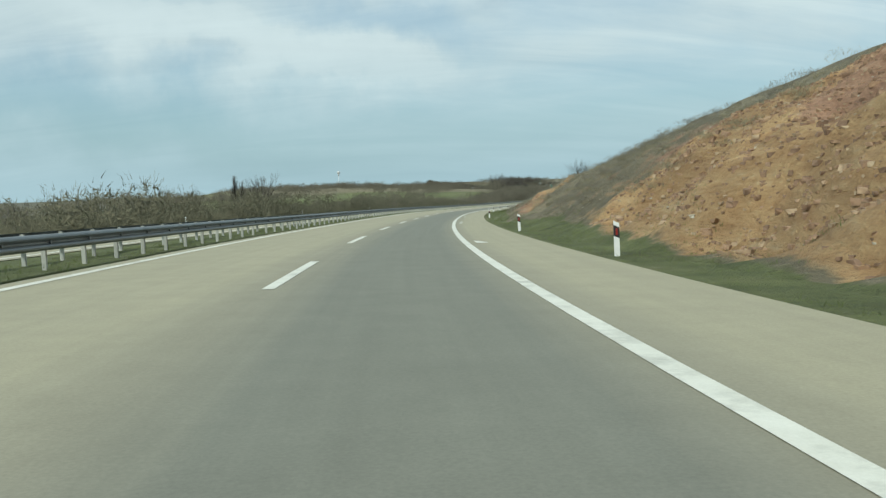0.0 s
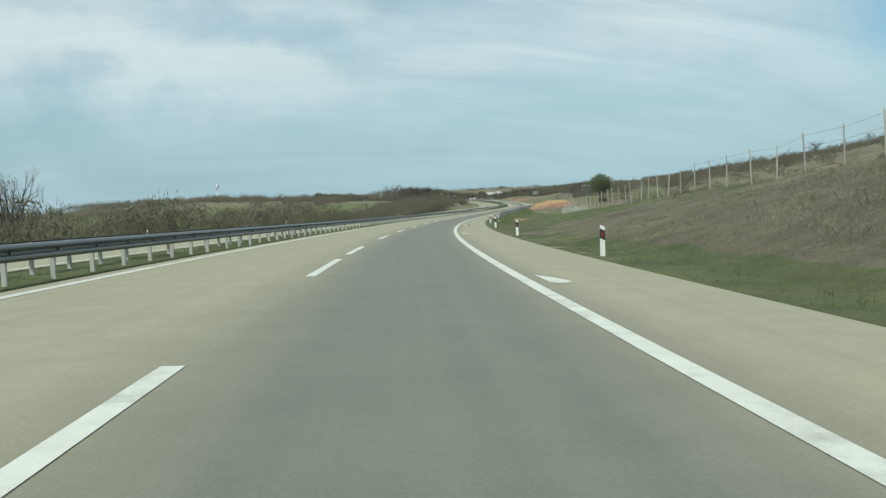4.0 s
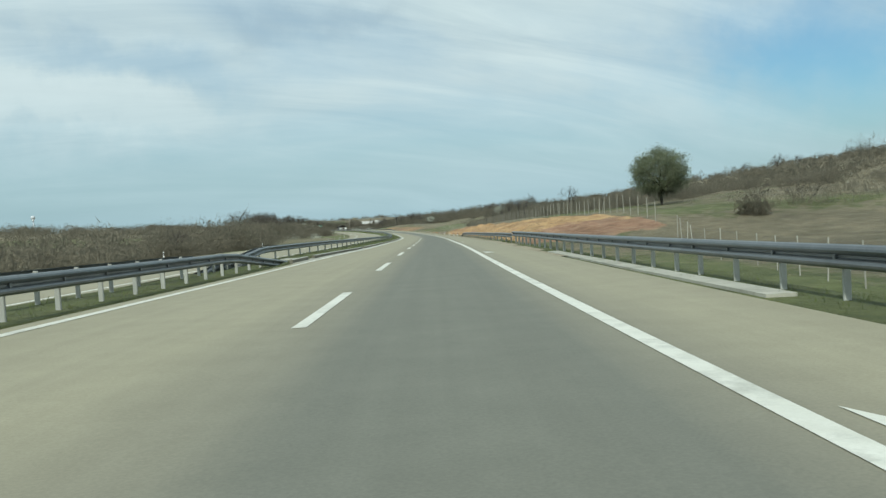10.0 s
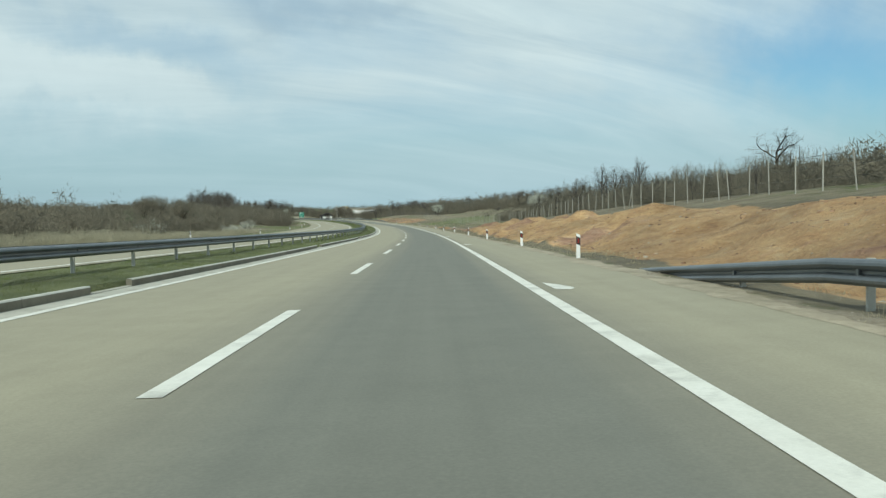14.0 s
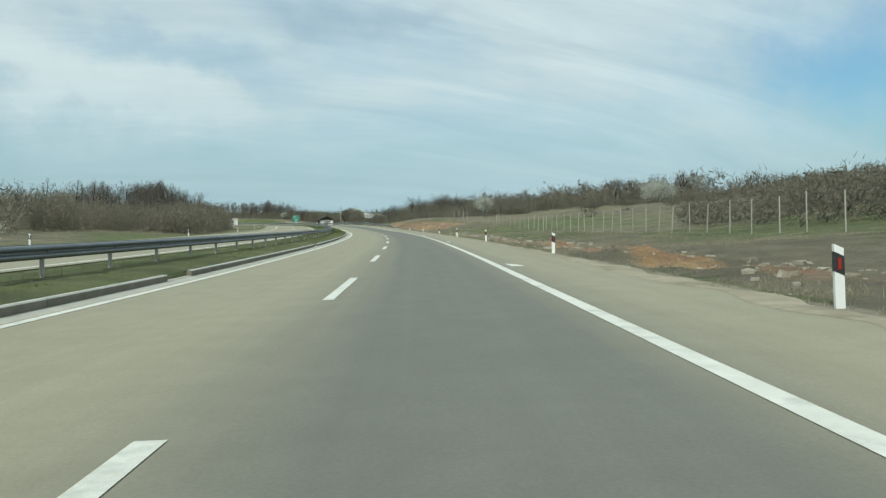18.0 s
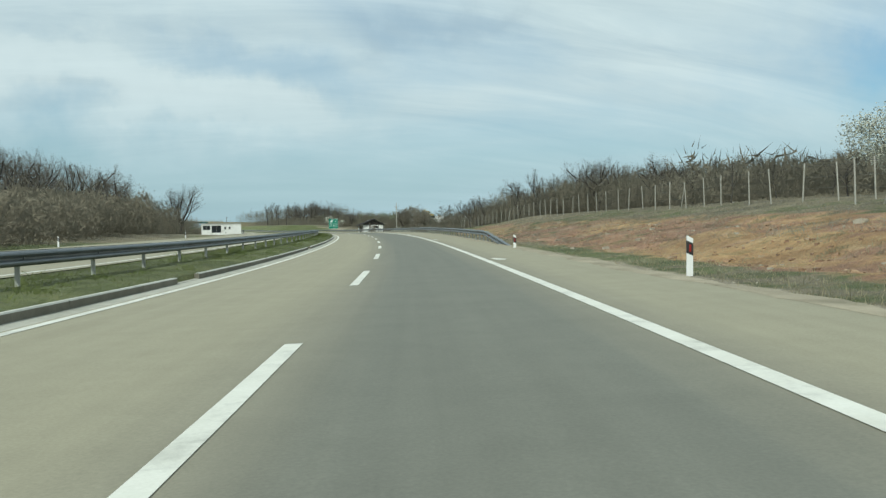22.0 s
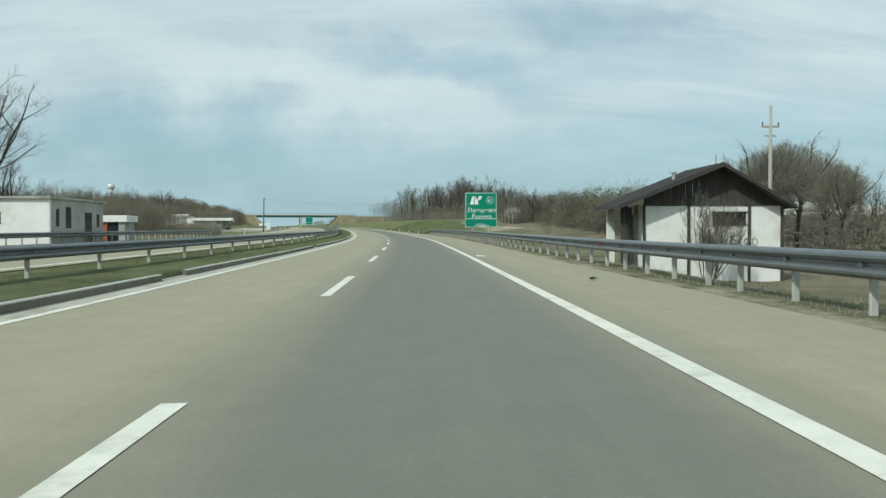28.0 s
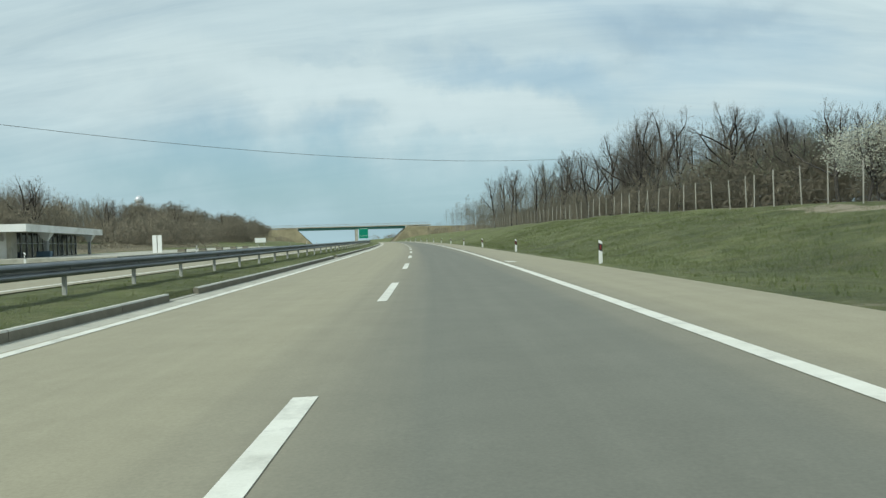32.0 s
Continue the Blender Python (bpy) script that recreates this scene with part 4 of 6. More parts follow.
UPRIGHT = dict(most=4, steps=(4, 3, 2, 2, 1), kids=(7, 5, 4, 3), bend=0.13, lift=0.14, spread=0.55, ratio=(0.50, 0.50, 0.52, 0.55), low=0.35)
ROUNDED = dict(most=4, steps=(3, 3, 2, 2, 1), kids=(7, 6, 4, 3), bend=0.17, lift=0.07, spread=0.80, ratio=(0.86, 0.52, 0.55, 0.55), low=0.45)
GNARLED = dict(most=4, steps=(4, 4, 3, 2, 1), kids=(6, 6, 5, 4), bend=0.26, lift=0.02, spread=0.85, ratio=(0.62, 0.55, 0.52, 0.55), low=0.55)
FAN = dict(most=4, steps=(3, 5, 3, 2, 1), kids=(9, 8, 5, 4), bend=0.10, lift=0.12, spread=0.72, ratio=(2.1, 0.42, 0.48, 0.55), low=0.55)
SLENDER = dict(most=3, steps=(6, 2, 2, 1), kids=(26, 6, 4), bend=0.08, lift=0.30, spread=0.45, ratio=(0.20, 0.55, 0.55), low=0.18)
BROOM = dict(most=3, steps=(1, 3, 2, 2), kids=(9, 5, 4), bend=0.20, lift=0.12, spread=0.85, ratio=(4.0, 0.50, 0.55), low=0.1)


def tree_kind(seed, height, girth, stem, form, per, size, fine=0.011, leaf=None, leaf_mat=None, twig_mat=None):
    """Meshes of one tree shape: trunk with its limbs, crown of twigs, leaves or blossom."""
    r = np.random.default_rng(seed)
    segs = []
    limb(r, Vector((0, 0, -0.3)), Vector((r.normal(0, 0.05), r.normal(0, 0.05), 1)).normalized(), height * stem, girth, 0, form, segs)
    k = height / max(q.z for p, q, *_ in segs)
    segs = [(p * k, q * k, a, b, d) for p, q, a, b, d in segs]
    made = [("trunk", quick_mesh("trunk", *segs_arrays(segs, 0, 1, 5), BARK))]
    cv = [segs_arrays(segs, 2, 2, 3), slivers(segs, 3), twig_fans(r, segs, form["most"], per, size, fine)]
    made.append(("crown", quick_mesh("crown", *joined(cv), twig_mat or TWIG)))
    if leaf:
        ends = np.array([tuple(q) for p, q, a, b, d in segs if d >= form["most"] - 1])
        made.append(("leaves", quick_mesh("leaves", *petals(r, ends, *leaf), leaf_mat)))
    return made


BARE = [tree_kind(11 + i, 8.0, 0.11, 0.62 + 0.05 * (i % 3), UPRIGHT, 2, 0.6) for i in range(6)]
OAK = tree_kind(78, 8.0, 0.19, 0.42, GNARLED, 2, 0.45, 0.012)
LONE = tree_kind(43, 14.0, 0.34, 0.17, FAN, 3, 0.8, 0.015)
POPLAR = tree_kind(91, 9.0, 0.13, 0.95, SLENDER, 4, 0.5)
BUSH = [tree_kind(51 + i, 3.0, 0.05, 0.12, BROOM, 4, 0.4) for i in range(3)]
WHITE_BUSH = tree_kind(66, 2.6, 0.05, 0.12, BROOM, 2, 0.4, 0.011, (8, 0.26, 0.055), BLOSSOM)


def leaf_ball(seed, rx, rz, mid, clusters, per, reach, size, mat=None):
    """A dense rounded crown: clusters of small leaves through an uneven ball."""
    r = np.random.default_rng(seed)
    d = r.normal(0, 1, (clusters, 3))
    d /= np.linalg.norm(d, axis=1, keepdims=True)
    rad = r.uniform(0.35, 1.0, (clusters, 1)) ** 0.5 * (1 + 0.13 * lumps(d[:, 0] * 2.5 + 7, d[:, 1] * 2.5 + d[:, 2] * 3.1, seed, 3))[:, None]
    return quick_mesh("leaves", *petals(r, d * rad * np.array([rx, rx, rz]) + np.array([0, 0, mid]), per, reach, size, 0.8), mat or LEAF)


GREEN_TREE = tree_kind(71, 6.2, 0.22, 0.40, ROUNDED, 1, 0.4) + [("leaves", leaf_ball(5, 3.6, 2.95, 4.2, 760, 46, 0.34, 0.085))]
WHITE_TREE = [tree_kind(61 + i, 4.0, 0.09, 0.34, ROUNDED, 1, 0.3) + [("blossom", leaf_ball(62 + i, 1.75, 1.45, 2.9, 130, 44, 0.30, 0.06, BLOSSOM))] for i in range(2)]
PALE_TREE = tree_kind(75, 4.0, 0.09, 0.30, ROUNDED, 2, 0.3) + [("leaves", leaf_ball(76, 2.0, 1.6, 2.6, 190, 40, 0.32, 0.06, PALELEAF))]
GREEN_BUSH = tree_kind(74, 3.6, 0.07, 0.14, BROOM, 4, 0.45, 0.011, (7, 0.24, 0.06), LEAF)


def ball_twigs(seed, n, rx, rz, mid, blade, width, core=0):
    """Fine twigs through a rounded, uneven head, pointing outwards and up, with a tangle of core stouter ones inside: their places and their blades."""
    r = np.random.default_rng(seed)
    d = r.normal(0, 1, (n, 3))
    d /= np.linalg.norm(d, axis=1, keepdims=True)
    lump = 1 + 0.30 * lumps(d[:, 0] * 2.2 + 5, d[:, 1] * 2.2 + d[:, 2] * 2.7, seed, 3)[:, None]
    p = d * r.uniform(0.10, 1.0, (n, 1)) ** 0.5 * lump * np.array([rx, rx, rz])
    w = d * 0.7 + np.array([0, 0, 0.55]) + r.normal(0, 0.45, (n, 3))
    o = blades(r, w, blade, width)
    if core:
        q = r.normal(0, 1, (core, 3))
        q = q / np.linalg.norm(q, axis=1, keepdims=True) * r.uniform(0, 0.8, (core, 1)) ** 0.4 * np.array([rx, rx, rz])
        p = np.concatenate([p, q - np.array([0, 0, 0.12 * rz])])
        o = np.concatenate([o, blades(r, r.normal(0, 1, (core, 3)) + np.array([0, 0, 0.5]), blade * 1.1, width * 2.5)])
    return p + np.array([0, 0, mid]), o


def blades(r, w, blade, width):
    """Slim triangles along the directions w, about their own middles."""
    n = len(w)
    w = w / np.linalg.norm(w, axis=1, keepdims=True)
    sd = np.cross(w, r.normal(0, 1, (n, 3)))
    sd = sd / np.linalg.norm(sd, axis=1, keepdims=True) * width * r.uniform(0.6, 1.5, (n, 1))
    ln = blade * r.uniform(0.5, 1.4, (n, 1))
    return np.stack([-sd - w * ln * 0.5, sd - w * ln * 0.5, w * ln * 0.5], 1)


def dense_kind(seed, n=900, fine=0.008, mat=TWIG):
    """A bare tree with strong limbs and a close round head of twigs."""
    made = tree_kind(seed, 8.0, 0.17, 0.42, ROUNDED, 2, 0.5, twig_mat=mat)
    c, o = ball_twigs(seed, n, 2.7, 2.4, 5.2, 0.6, fine)
    v = (c[:, None] + o).reshape(-1, 3)
    return made + [("twig_crown", quick_mesh("twig_crown", v, np.arange(len(v)).reshape(-1, 3), mat))]


DENSE = [dense_kind(301 + i) for i in range(4)]
CLOSE = dense_kind(311, 6000, 0.016, BRUSH)
ROUND = dense_kind(312, 3000, 0.028, SCRUB)
planted = {}


def dense_tree(s, l, tall, wide=1.0, label="round-headed bare tree with a close crown of twigs"):
    k = int(rng.integers(0, len(DENSE)))
    plant(DENSE[k], "dense%d" % k, s, l, tall / 8.0, "round_bare_tree", label, wide=wide)


def plant(kind, key, s, l, size, name, label, category="tree", group="trees beside the motorway", sink=0.1, wide=1.0, turn=None):
    h = float(laid(s, l)) - sink
    p = spot(s, l, h)
    turn = float(rng.uniform(0, 360)) if turn is None else turn
    m = pose(p.x, p.y, p.z, float(rng.normal(0, 2)), float(rng.normal(0, 2)), turn) @ Matrix.Diagonal((size * wide, size * wide, size, 1))
    if key in planted:
        src = planted[key]
        t = copy_thing(src, Matrix.Identity(4))
        t.matrix_basis = m
    else:
        t = new(name, None)
        t.matrix_basis = m
        for nm, me in kind:
            child(nm, me, t)
        planted[key] = t
    tagged(t, label, category, group)
    return t


def bare_tree(s, l, tall, wide=1.0):
    k = int(rng.integers(0, len(BARE)))
    plant(BARE[k], "bare%d" % k, s, l, tall / 8.0, "bare_tree", "leafless grey-brown deciduous tree in early spring", wide=wide)


def bare_bush(s, l, tall, wide=1.2):
    k = int(rng.integers(0, len(BUSH)))
    plant(BUSH[k], "bush%d" % k, s, l, tall / 3.0, "bush", "leafless brown bush among dry grass", "bush", "bushes beside the motorway", 0.1, wide)


def white_tree(s, l, tall, wide=1.0):
    k = int(rng.integers(0, 2))
    plant(WHITE_TREE[k], "white%d" % k, s, l, tall / 4.6, "blossoming_tree", "small wild plum tree in full white blossom", "tree", "blossoming trees", 0.1, wide)


def white_bush(s, l, tall, wide=1.3):
    plant(WHITE_BUSH, "whitebush", s, l, tall / 2.6, "blossoming_bush", "blackthorn bush covered in pale blossom", "bush", "blossoming bushes", 0.1, wide)


# the near edge of the growth beyond the opposite carriageway
left_edge = lambda s: float(np.interp(s, [440, 458, 575, 600, 640, 700, 760, 821, 869, 885], [25, 34, 34, 39, 43, 46, 46, 44, 41, 36]))


# single trees that stand out
def topped(s, l, top, tall):
    """Size of a tree whose tip stands so far above the carriageway."""
    return (top - float(laid(s, l)) + 0.1) / tall


plant(GREEN_TREE, "green", 380.5, -30.4, 0.96, "round_tree", "round dense grey-green tree coming into leaf behind the fence", turn=20)
plant(OAK, "oak", 485, -38, topped(485, -38, 10.5, 8.0), "oak_tree", "gnarled bare oak above the cut slope")
plant(OAK, "oak", 812, -30.5, 1.1, "oak_tree", "gnarled bare oak at the edge of the wood")
plant(LONE, "lone", 935, 38.4, 1.1, "spreading_tree", "tall spreading bare tree beside the abandoned building", turn=75, wide=1.12)
plant(LONE, "lone", 878, 56, 0.8, "spreading_tree", "tall spreading bare tree at the edge of the wood")
plant(POPLAR, "poplar", 212, 72.8, topped(212, 72.8, 10.4, 9.0), "poplar", "slender leafless poplar in the valley", wide=1.1)
plant(POPLAR, "poplar", 216, 73.2, topped(216, 73.2, 9.0, 9.0), "poplar", "slender leafless poplar in the valley", wide=1.0)
plant(LONE, "lone", 232, 75.8, topped(232, 75.8, 11.6, 14.0), "spreading_tree", "rounded bare tree beside the poplars", wide=0.7)
CREST = tree_kind(335, 3.2, 0.04, 0.08, dict(BROOM, kids=(16, 6, 4), spread=0.42, lift=0.16), 3, 0.35, 0.008)
plant(CREST, "crest", 99.0, -17.3, 0.95, "bush", "fan-shaped bare shrub of many stems on the crest of the cut", "bush", "bushes beside the motorway", wide=0.95, turn=30)
plant(CREST, "crest", 102.5, -17.9, 0.5, "bush", "small bare shrub of many stems on the crest of the cut", "bush", "bushes beside the motorway", turn=140)
white_tree(696, -23.8, 4.4, 1.1)
white_tree(1035, -24.5, 4.6, 1.1)
white_tree(1009, -24.7, 3.2, 1.1)
plant(WHITE_TREE[0], "white0", 691.5, -58.5, 1.5, "blossoming_tree", "broad wild plum thicket in white blossom", "tree", "blossoming trees", 2.2, 1.25)
plant(WHITE_TREE[1], "white1", 695, -60.5, 1.35, "blossoming_tree", "broad wild plum thicket in white blossom", "tree", "blossoming trees", 2.0, 1.2)
white_tree(955, -30, 3.0)
plant(PALE_TREE, "pale", 282.5, -35, 1.35, "round_tree", "round tree in pale first leaf among dark bushes", wide=1.2)
for s, l, k in ((917, -28.0, 1.1), (921, -32.0, 1.22), (924, -36.0, 1.05), (914, -31.5, 0.9)):
    plant(CLOSE, "close", s, l, k * 0.95, "round_bare_tree", "broad round-crowned bare tree behind the small house", wide=1.0)
for s, l, h in ((247, -18.6, 1.4), (252, -19.2, 1.7), (257, -19.8, 2.0), (262, -19.3, 2.4), (265.5, -20.2, 2.6), (269, -19.5, 2.7), (273, -20.3, 2.6), (277, -19.6, 2.4), (281, -20.2, 2.2), (285.5, -19.6, 1.9), (289, -20.4, 1.6), (560, 31, 2.0), (600, 34, 2.4), (821.5, 44.0, 3.8),
                (875, -17.5, 2.6), (868, -19, 2.4), (860, -24, 2.6), (520, 36, 2.6), (262, 58, 3.0), (284, 72, 3.2), (305, 52, 2.6), (318, 64, 3.0), (340, 78, 3.4), (366, 60, 3.0), (392, 72, 3.2), (240, 80, 3.2)):
    white_bush(s, l, h)
plant(GREEN_BUSH, "greenbush", 528, 40, 1.1, "green_bush", "rounded bush coming into pale green leaf", "bush", "bushes beside the motorway", wide=1.2)
for s, l in ((1052, -30), (1060, -33), (1068, -29), (960, -46), (968, -50)):
    plant(GREEN_BUSH, "greenbush", s, l, 1.6, "green_bush", "tall bush with a haze of first green leaves", "bush", "bushes beside the motorway", wide=1.0)
BUSHY = tree_kind(333, 3.2, 0.05, 0.10, dict(BROOM, kids=(14, 6, 5), spread=0.45, lift=0.22), 6, 0.35, 0.010, twig_mat=BRUSH)
plant(BUSHY, "bushy", 888.0, -12.9, 1.12, "bush", "tall grey bare bush growing in front of the house wall", "bush", "bushes beside the motorway", wide=0.8)


for s, l, k in ((762, 49, 1.2), (800, 50, 1.5), (806, 54, 1.6), (838, 52, 1.65), (846, 47, 1.5), (736, -27, 0.62), (752, -25.5, 0.75), (766, -28, 0.85), (797, -26, 0.75),
                (828, -27, 0.9), (1064, -29, 1.1), (1084, -27, 1.45), (1096, -30, 1.5), (1120, -28, 1.3), (520, -30, 0.8), (530, -27, 0.7), (976, -38, 0.7), (1120, 58, 1.3),
                (120, 68, 0.95), (128, 74, 1.0), (146, 66, 0.9), (168, 82, 1.1), (196, 90, 1.2)):
    dense_tree(s, l, k * 8.4, 1.1)
for s in (557, 560, 563, 566, 569.5, 573):
    dense_tree(s, -27 - rng.uniform(0, 9), rng.uniform(3.4, 4.6), 1.1)
for s, l in ((995, -33), (1000, -31), (1005, -34), (1009, -29)):
    dense_tree(s, l, rng.uniform(5.4, 6.6), 1.1)
for s in np.arange(1014, 1130, 9.0):
    dense_tree(s, -26 - rng.uniform(0, 10), rng.uniform(0.8, 1.0) * np.interp(s, [1012, 1050, 1070, 1084, 1130], [6.0, 7.0, 9.4, 11.0, 11.5]))
for s in np.arange(700, 836, 12.0):
    dense_tree(s, -24 - rng.uniform(0, 9), rng.uniform(0.8, 1.0) * np.interp(s, [700, 716, 735, 757, 771, 780, 790, 803, 815, 830], [2.6, 3.2, 4.4, 5.6, 6.8, 7.6, 7.0, 5.2, 5.4, 7.4]))

# woods: single trees near the road
for s in np.arange(452, 556, 3.8):
    bare_tree(s + rng.uniform(-1, 1), -24 - rng.uniform(0, 12), rng.uniform(0.8, 1.05) * np.interp(s, [452, 495, 505, 512, 522, 534, 545], [2.3, 3.0, 5.0, 6.3, 7.4, 6.4, 5.0]))
for s in np.arange(404, 452, 5.0):
    bare_tree(s + rng.uniform(-1, 1), -29 - rng.uniform(0, 14), rng.uniform(1.7, 2.7))
for s in np.arange(700, 852, 3.6):
    bare_tree(s + rng.uniform(-1, 1), -22.5 - rng.uniform(0, 12), rng.uniform(0.8, 1.05) * np.interp(s, [700, 716, 735, 757, 771, 780, 790, 803, 815, 830, 850], [2.4, 3.0, 4.2, 5.5, 6.8, 7.5, 7.0, 5.0, 5.2, 7.2, 7.2]))
for s in np.concatenate([np.arange(1012, 1130, 4.4), np.arange(1130, 1220, 9.0)]):
    bare_tree(s + rng.uniform(-1, 1), -24.5 - rng.uniform(0, 12), rng.uniform(0.82, 1.06) * np.interp(s, [1012, 1050, 1070, 1084, 1110, 1200], [6.0, 7.0, 9.4, 11.5, 11.0, 13.5]))
LEFT_TALL = lambda s: float(np.interp(s, [690, 730, 765, 810, 850, 900, 965, 990, 1030], [6.8, 7.2, 8.6, 10.0, 11.0, 10.0, 9.0, 7.0, 5.5]))
for s in np.arange(694, 862, 12.0):
    dense_tree(s, left_edge(s) + 2 + rng.uniform(0, 14), rng.uniform(0.8, 1.05) * 1.28 * LEFT_TALL(s))
for s in np.arange(690, 864, 5.6):
    bare_tree(s + rng.uniform(-1, 1), left_edge(s) + 1 + rng.uniform(0, 16), rng.uniform(0.75, 1.05) * 1.28 * LEFT_TALL(s))
for s, l, h in ((942, 38, 8.2), (946, 41, 7.0), (951, 40, 9.0), (958, 43, 7.4), (974, 41, 6.6)):
    bare_tree(s, l, h, 0.8)
for s in np.arange(870, 1040, 6.0):
    bare_tree(s + rng.uniform(-1, 1), 46 + rng.uniform(0, 14) + max(0, s - 1000) * 0.5, rng.uniform(4.4, 6.2))
for s in np.arange(1100, 1220, 10.0):
    bare_tree(s + rng.uniform(-1, 1), 54 + rng.uniform(0, 10), rng.uniform(0.75, 1.05) * 10.0)
for s in np.arange(1010, 1300, 13.0):
    dense_tree(s, 56 + rng.uniform(0, 12), rng.uniform(6.5, 9.5), 1.15)
for s, l, k in ((1205, 58, 1.25), (1216, 66, 1.5), (1226, 60, 1.4), (1234, 70, 1.6), (1240, 58, 1.3), (1250, 66, 1.65), (1262, 60, 1.45), (1274, 54, 1.3), (1288, 52, 1.35), (1296, 46, 1.1), (1308, 44, 0.95)):
    plant(ROUND, "round", s, l, k, "round_bare_tree", "large round-headed bare tree of the wood past the filling station", wide=1.25, sink=1.2)
for s in np.arange(895, 980, 8.0):
    bare_tree(s, -36 - rng.uniform(0, 28), rng.uniform(4.0, 6.0))
for s in np.arange(560, 700, 11.0):
    bare_bush(s, -26 - rng.uniform(0, 25), rng.uniform(1.2, 2.2))
for s in np.arange(712, 800, 6.0):
    dense_tree(s, -42 - rng.uniform(0, 38), rng.uniform(5.5, 7.5), 1.1)
for s, l in ((455, -120), (478, -150), (500, -135), (520, -165), (545, -120), (560, -180), (585, -150), (610, -190), (420, -170), (390, -150), (640, -160), (340, -130)):
    dense_tree(s, l, rng.uniform(4.5, 7.0), 1.2)
for s in (206, 238, 247, 262, 274, 356, 366):
    bare_bush(s, -rng.uniform(27, 46), rng.uniform(1.4, 2.6), 1.3)

# thickets and far woods, past counting

def stand(seed, n, w, h):
    """A patch of close young trees: upright stems with a haze of twigs."""
    r = np.random.default_rng(seed)
    k = 9
    sx = r.uniform(-w / 2, w / 2, (k, 2))
    top = h * r.uniform(0.7, 1.0, k)
    f = np.tile(np.linspace(0.04, 0.9, 7), k)
    j = np.repeat(np.arange(k), 7)
    stem = np.stack([sx[j, 0], sx[j, 1], top[j] * f], -1)
    so = blades(r, np.tile([0.02, 0.01, 1.0], (len(j), 1)) + r.normal(0, 0.05, (len(j), 3)), 1.5, 0.030)
    j = r.integers(0, k, n)
    z = top[j] * (0.10 + 0.90 * np.sqrt(r.uniform(0, 1, n)))
    reach = 0.25 + 0.75 * np.sin(np.clip(z / top[j], 0, 1) * math.pi)
    c = np.stack([sx[j, 0] + r.normal(0, 0.75, n) * reach, sx[j, 1] + r.normal(0, 0.75, n) * reach, z], -1)
    o = blades(r, r.normal(0, 0.5, (n, 3)) + np.array([0, 0, 1.0]), 0.65, 0.012)
    return np.concatenate([stem, c]), np.concatenate([so, o])


def clump(seed, n, w, h, blade, width):
    """A dense brush of slim twigs, taller in the middle."""
    r = np.random.default_rng(seed)
    ang, rad = r.uniform(0, 2 * math.pi, n), np.sqrt(r.uniform(0, 1, n)) * w / 2
    top = h * np.sqrt(np.clip(1 - (rad / (w / 2)) ** 2 * 0.8, 0, 1)) * r.uniform(0.75, 1.05, n)
    c = np.stack([rad * np.cos(ang), rad * np.sin(ang), top * r.uniform(0, 1, n) ** 0.7], -1)
    return c, blades(r, r.normal(0, 0.6, (n, 3)) + np.array([0, 0, 0.8]) + c * np.array([0.3 / w, 0.3 / w, 0]), blade, width)


WEEDS = [clump(240 + i, 110, 3.6, 3.0, 0.22, 0.008) for i in range(3)]
CLUMPS = [clump(200 + i, 300, 3.6, 3.0, 0.55, 0.013) for i in range(4)]
WOODS = [clump(210 + i, 190, 5.0, 5.2, 1.0, 0.042) for i in range(4)]
ROUNDS = [ball_twigs(260 + i, 260, 1.9, 1.7, 1.4, 0.40, 0.016, 220) for i in range(5)]
FAR_ROUNDS = [ball_twigs(270 + i, 80, 1.9, 1.7, 1.4, 0.75, 0.032, 60) for i in range(5)]
STANDS = [stand(220 + i, 400, 4.6, 7.0) for i in range(4)]


def thicket(name, kinds, places, mat, label, category):
    """One object of many brushes at (station, left, size, height)."""
    vs = []
    for k, (s, l, w, h) in enumerate(places):
        p, o = kinds[k % len(kinds)]
        a = rng.uniform(0, 2 * math.pi)
        turn = np.array([[math.cos(a), math.sin(a), 0], [-math.sin(a), math.cos(a), 0], [0, 0, 1.0]])
        q = (p * np.array([w, w, h])) @ turn
        vs.append((q[:, None] + (o @ turn) * max(1.0, (w * w * h) ** 0.4)).reshape(-1, 3) + np.array(spot(s, l, float(laid(s, l)) - 0.15)))
    v = np.concatenate(vs)
    return tagged(new(name, quick_mesh(name, v, np.arange(len(v)).reshape(-1, 3), mat)), label, category, kind="stuff")


def strewn(n, s0, s1, l0, l1, w0, w1, h0, h1, keep=None, tall=None):
    out = []
    while len(out) < n:
        s, l = rng.uniform(s0, s1), rng.uniform(min(l0, l1), max(l0, l1))
        if keep is None or keep(s, l):
            out.append((s, l, rng.uniform(w0, w1), rng.uniform(h0, h1) * (tall(s) if tall else 1.0)))
    return out


patch = lambda s, l: float(lumps(s / 28, l / 16, 61, 3)) > -0.25
thicket("thicket_left_valley", ROUNDS, strewn(260, 60, 335, 29, 66, 1.1, 2.0, 0.8, 1.4, patch, lambda s: np.interp(s, [60, 150, 230, 300, 335], [1.6, 1.6, 1.4, 1.0, 0.8])), OLIVE, "rounded brown bushes filling the low valley", "scrub")
thicket("thicket_left_slopes", FAR_ROUNDS, strewn(800, 20, 470, 52, 170, 1.1, 2.6, 0.7, 1.7, lambda s, l: float(lumps(s / 34, l / 18, 67, 3)) > -0.3), SCRUB, "dark rounded bushes climbing the far side of the valley", "scrub")
clear = lambda s, l: l > left_edge(s)
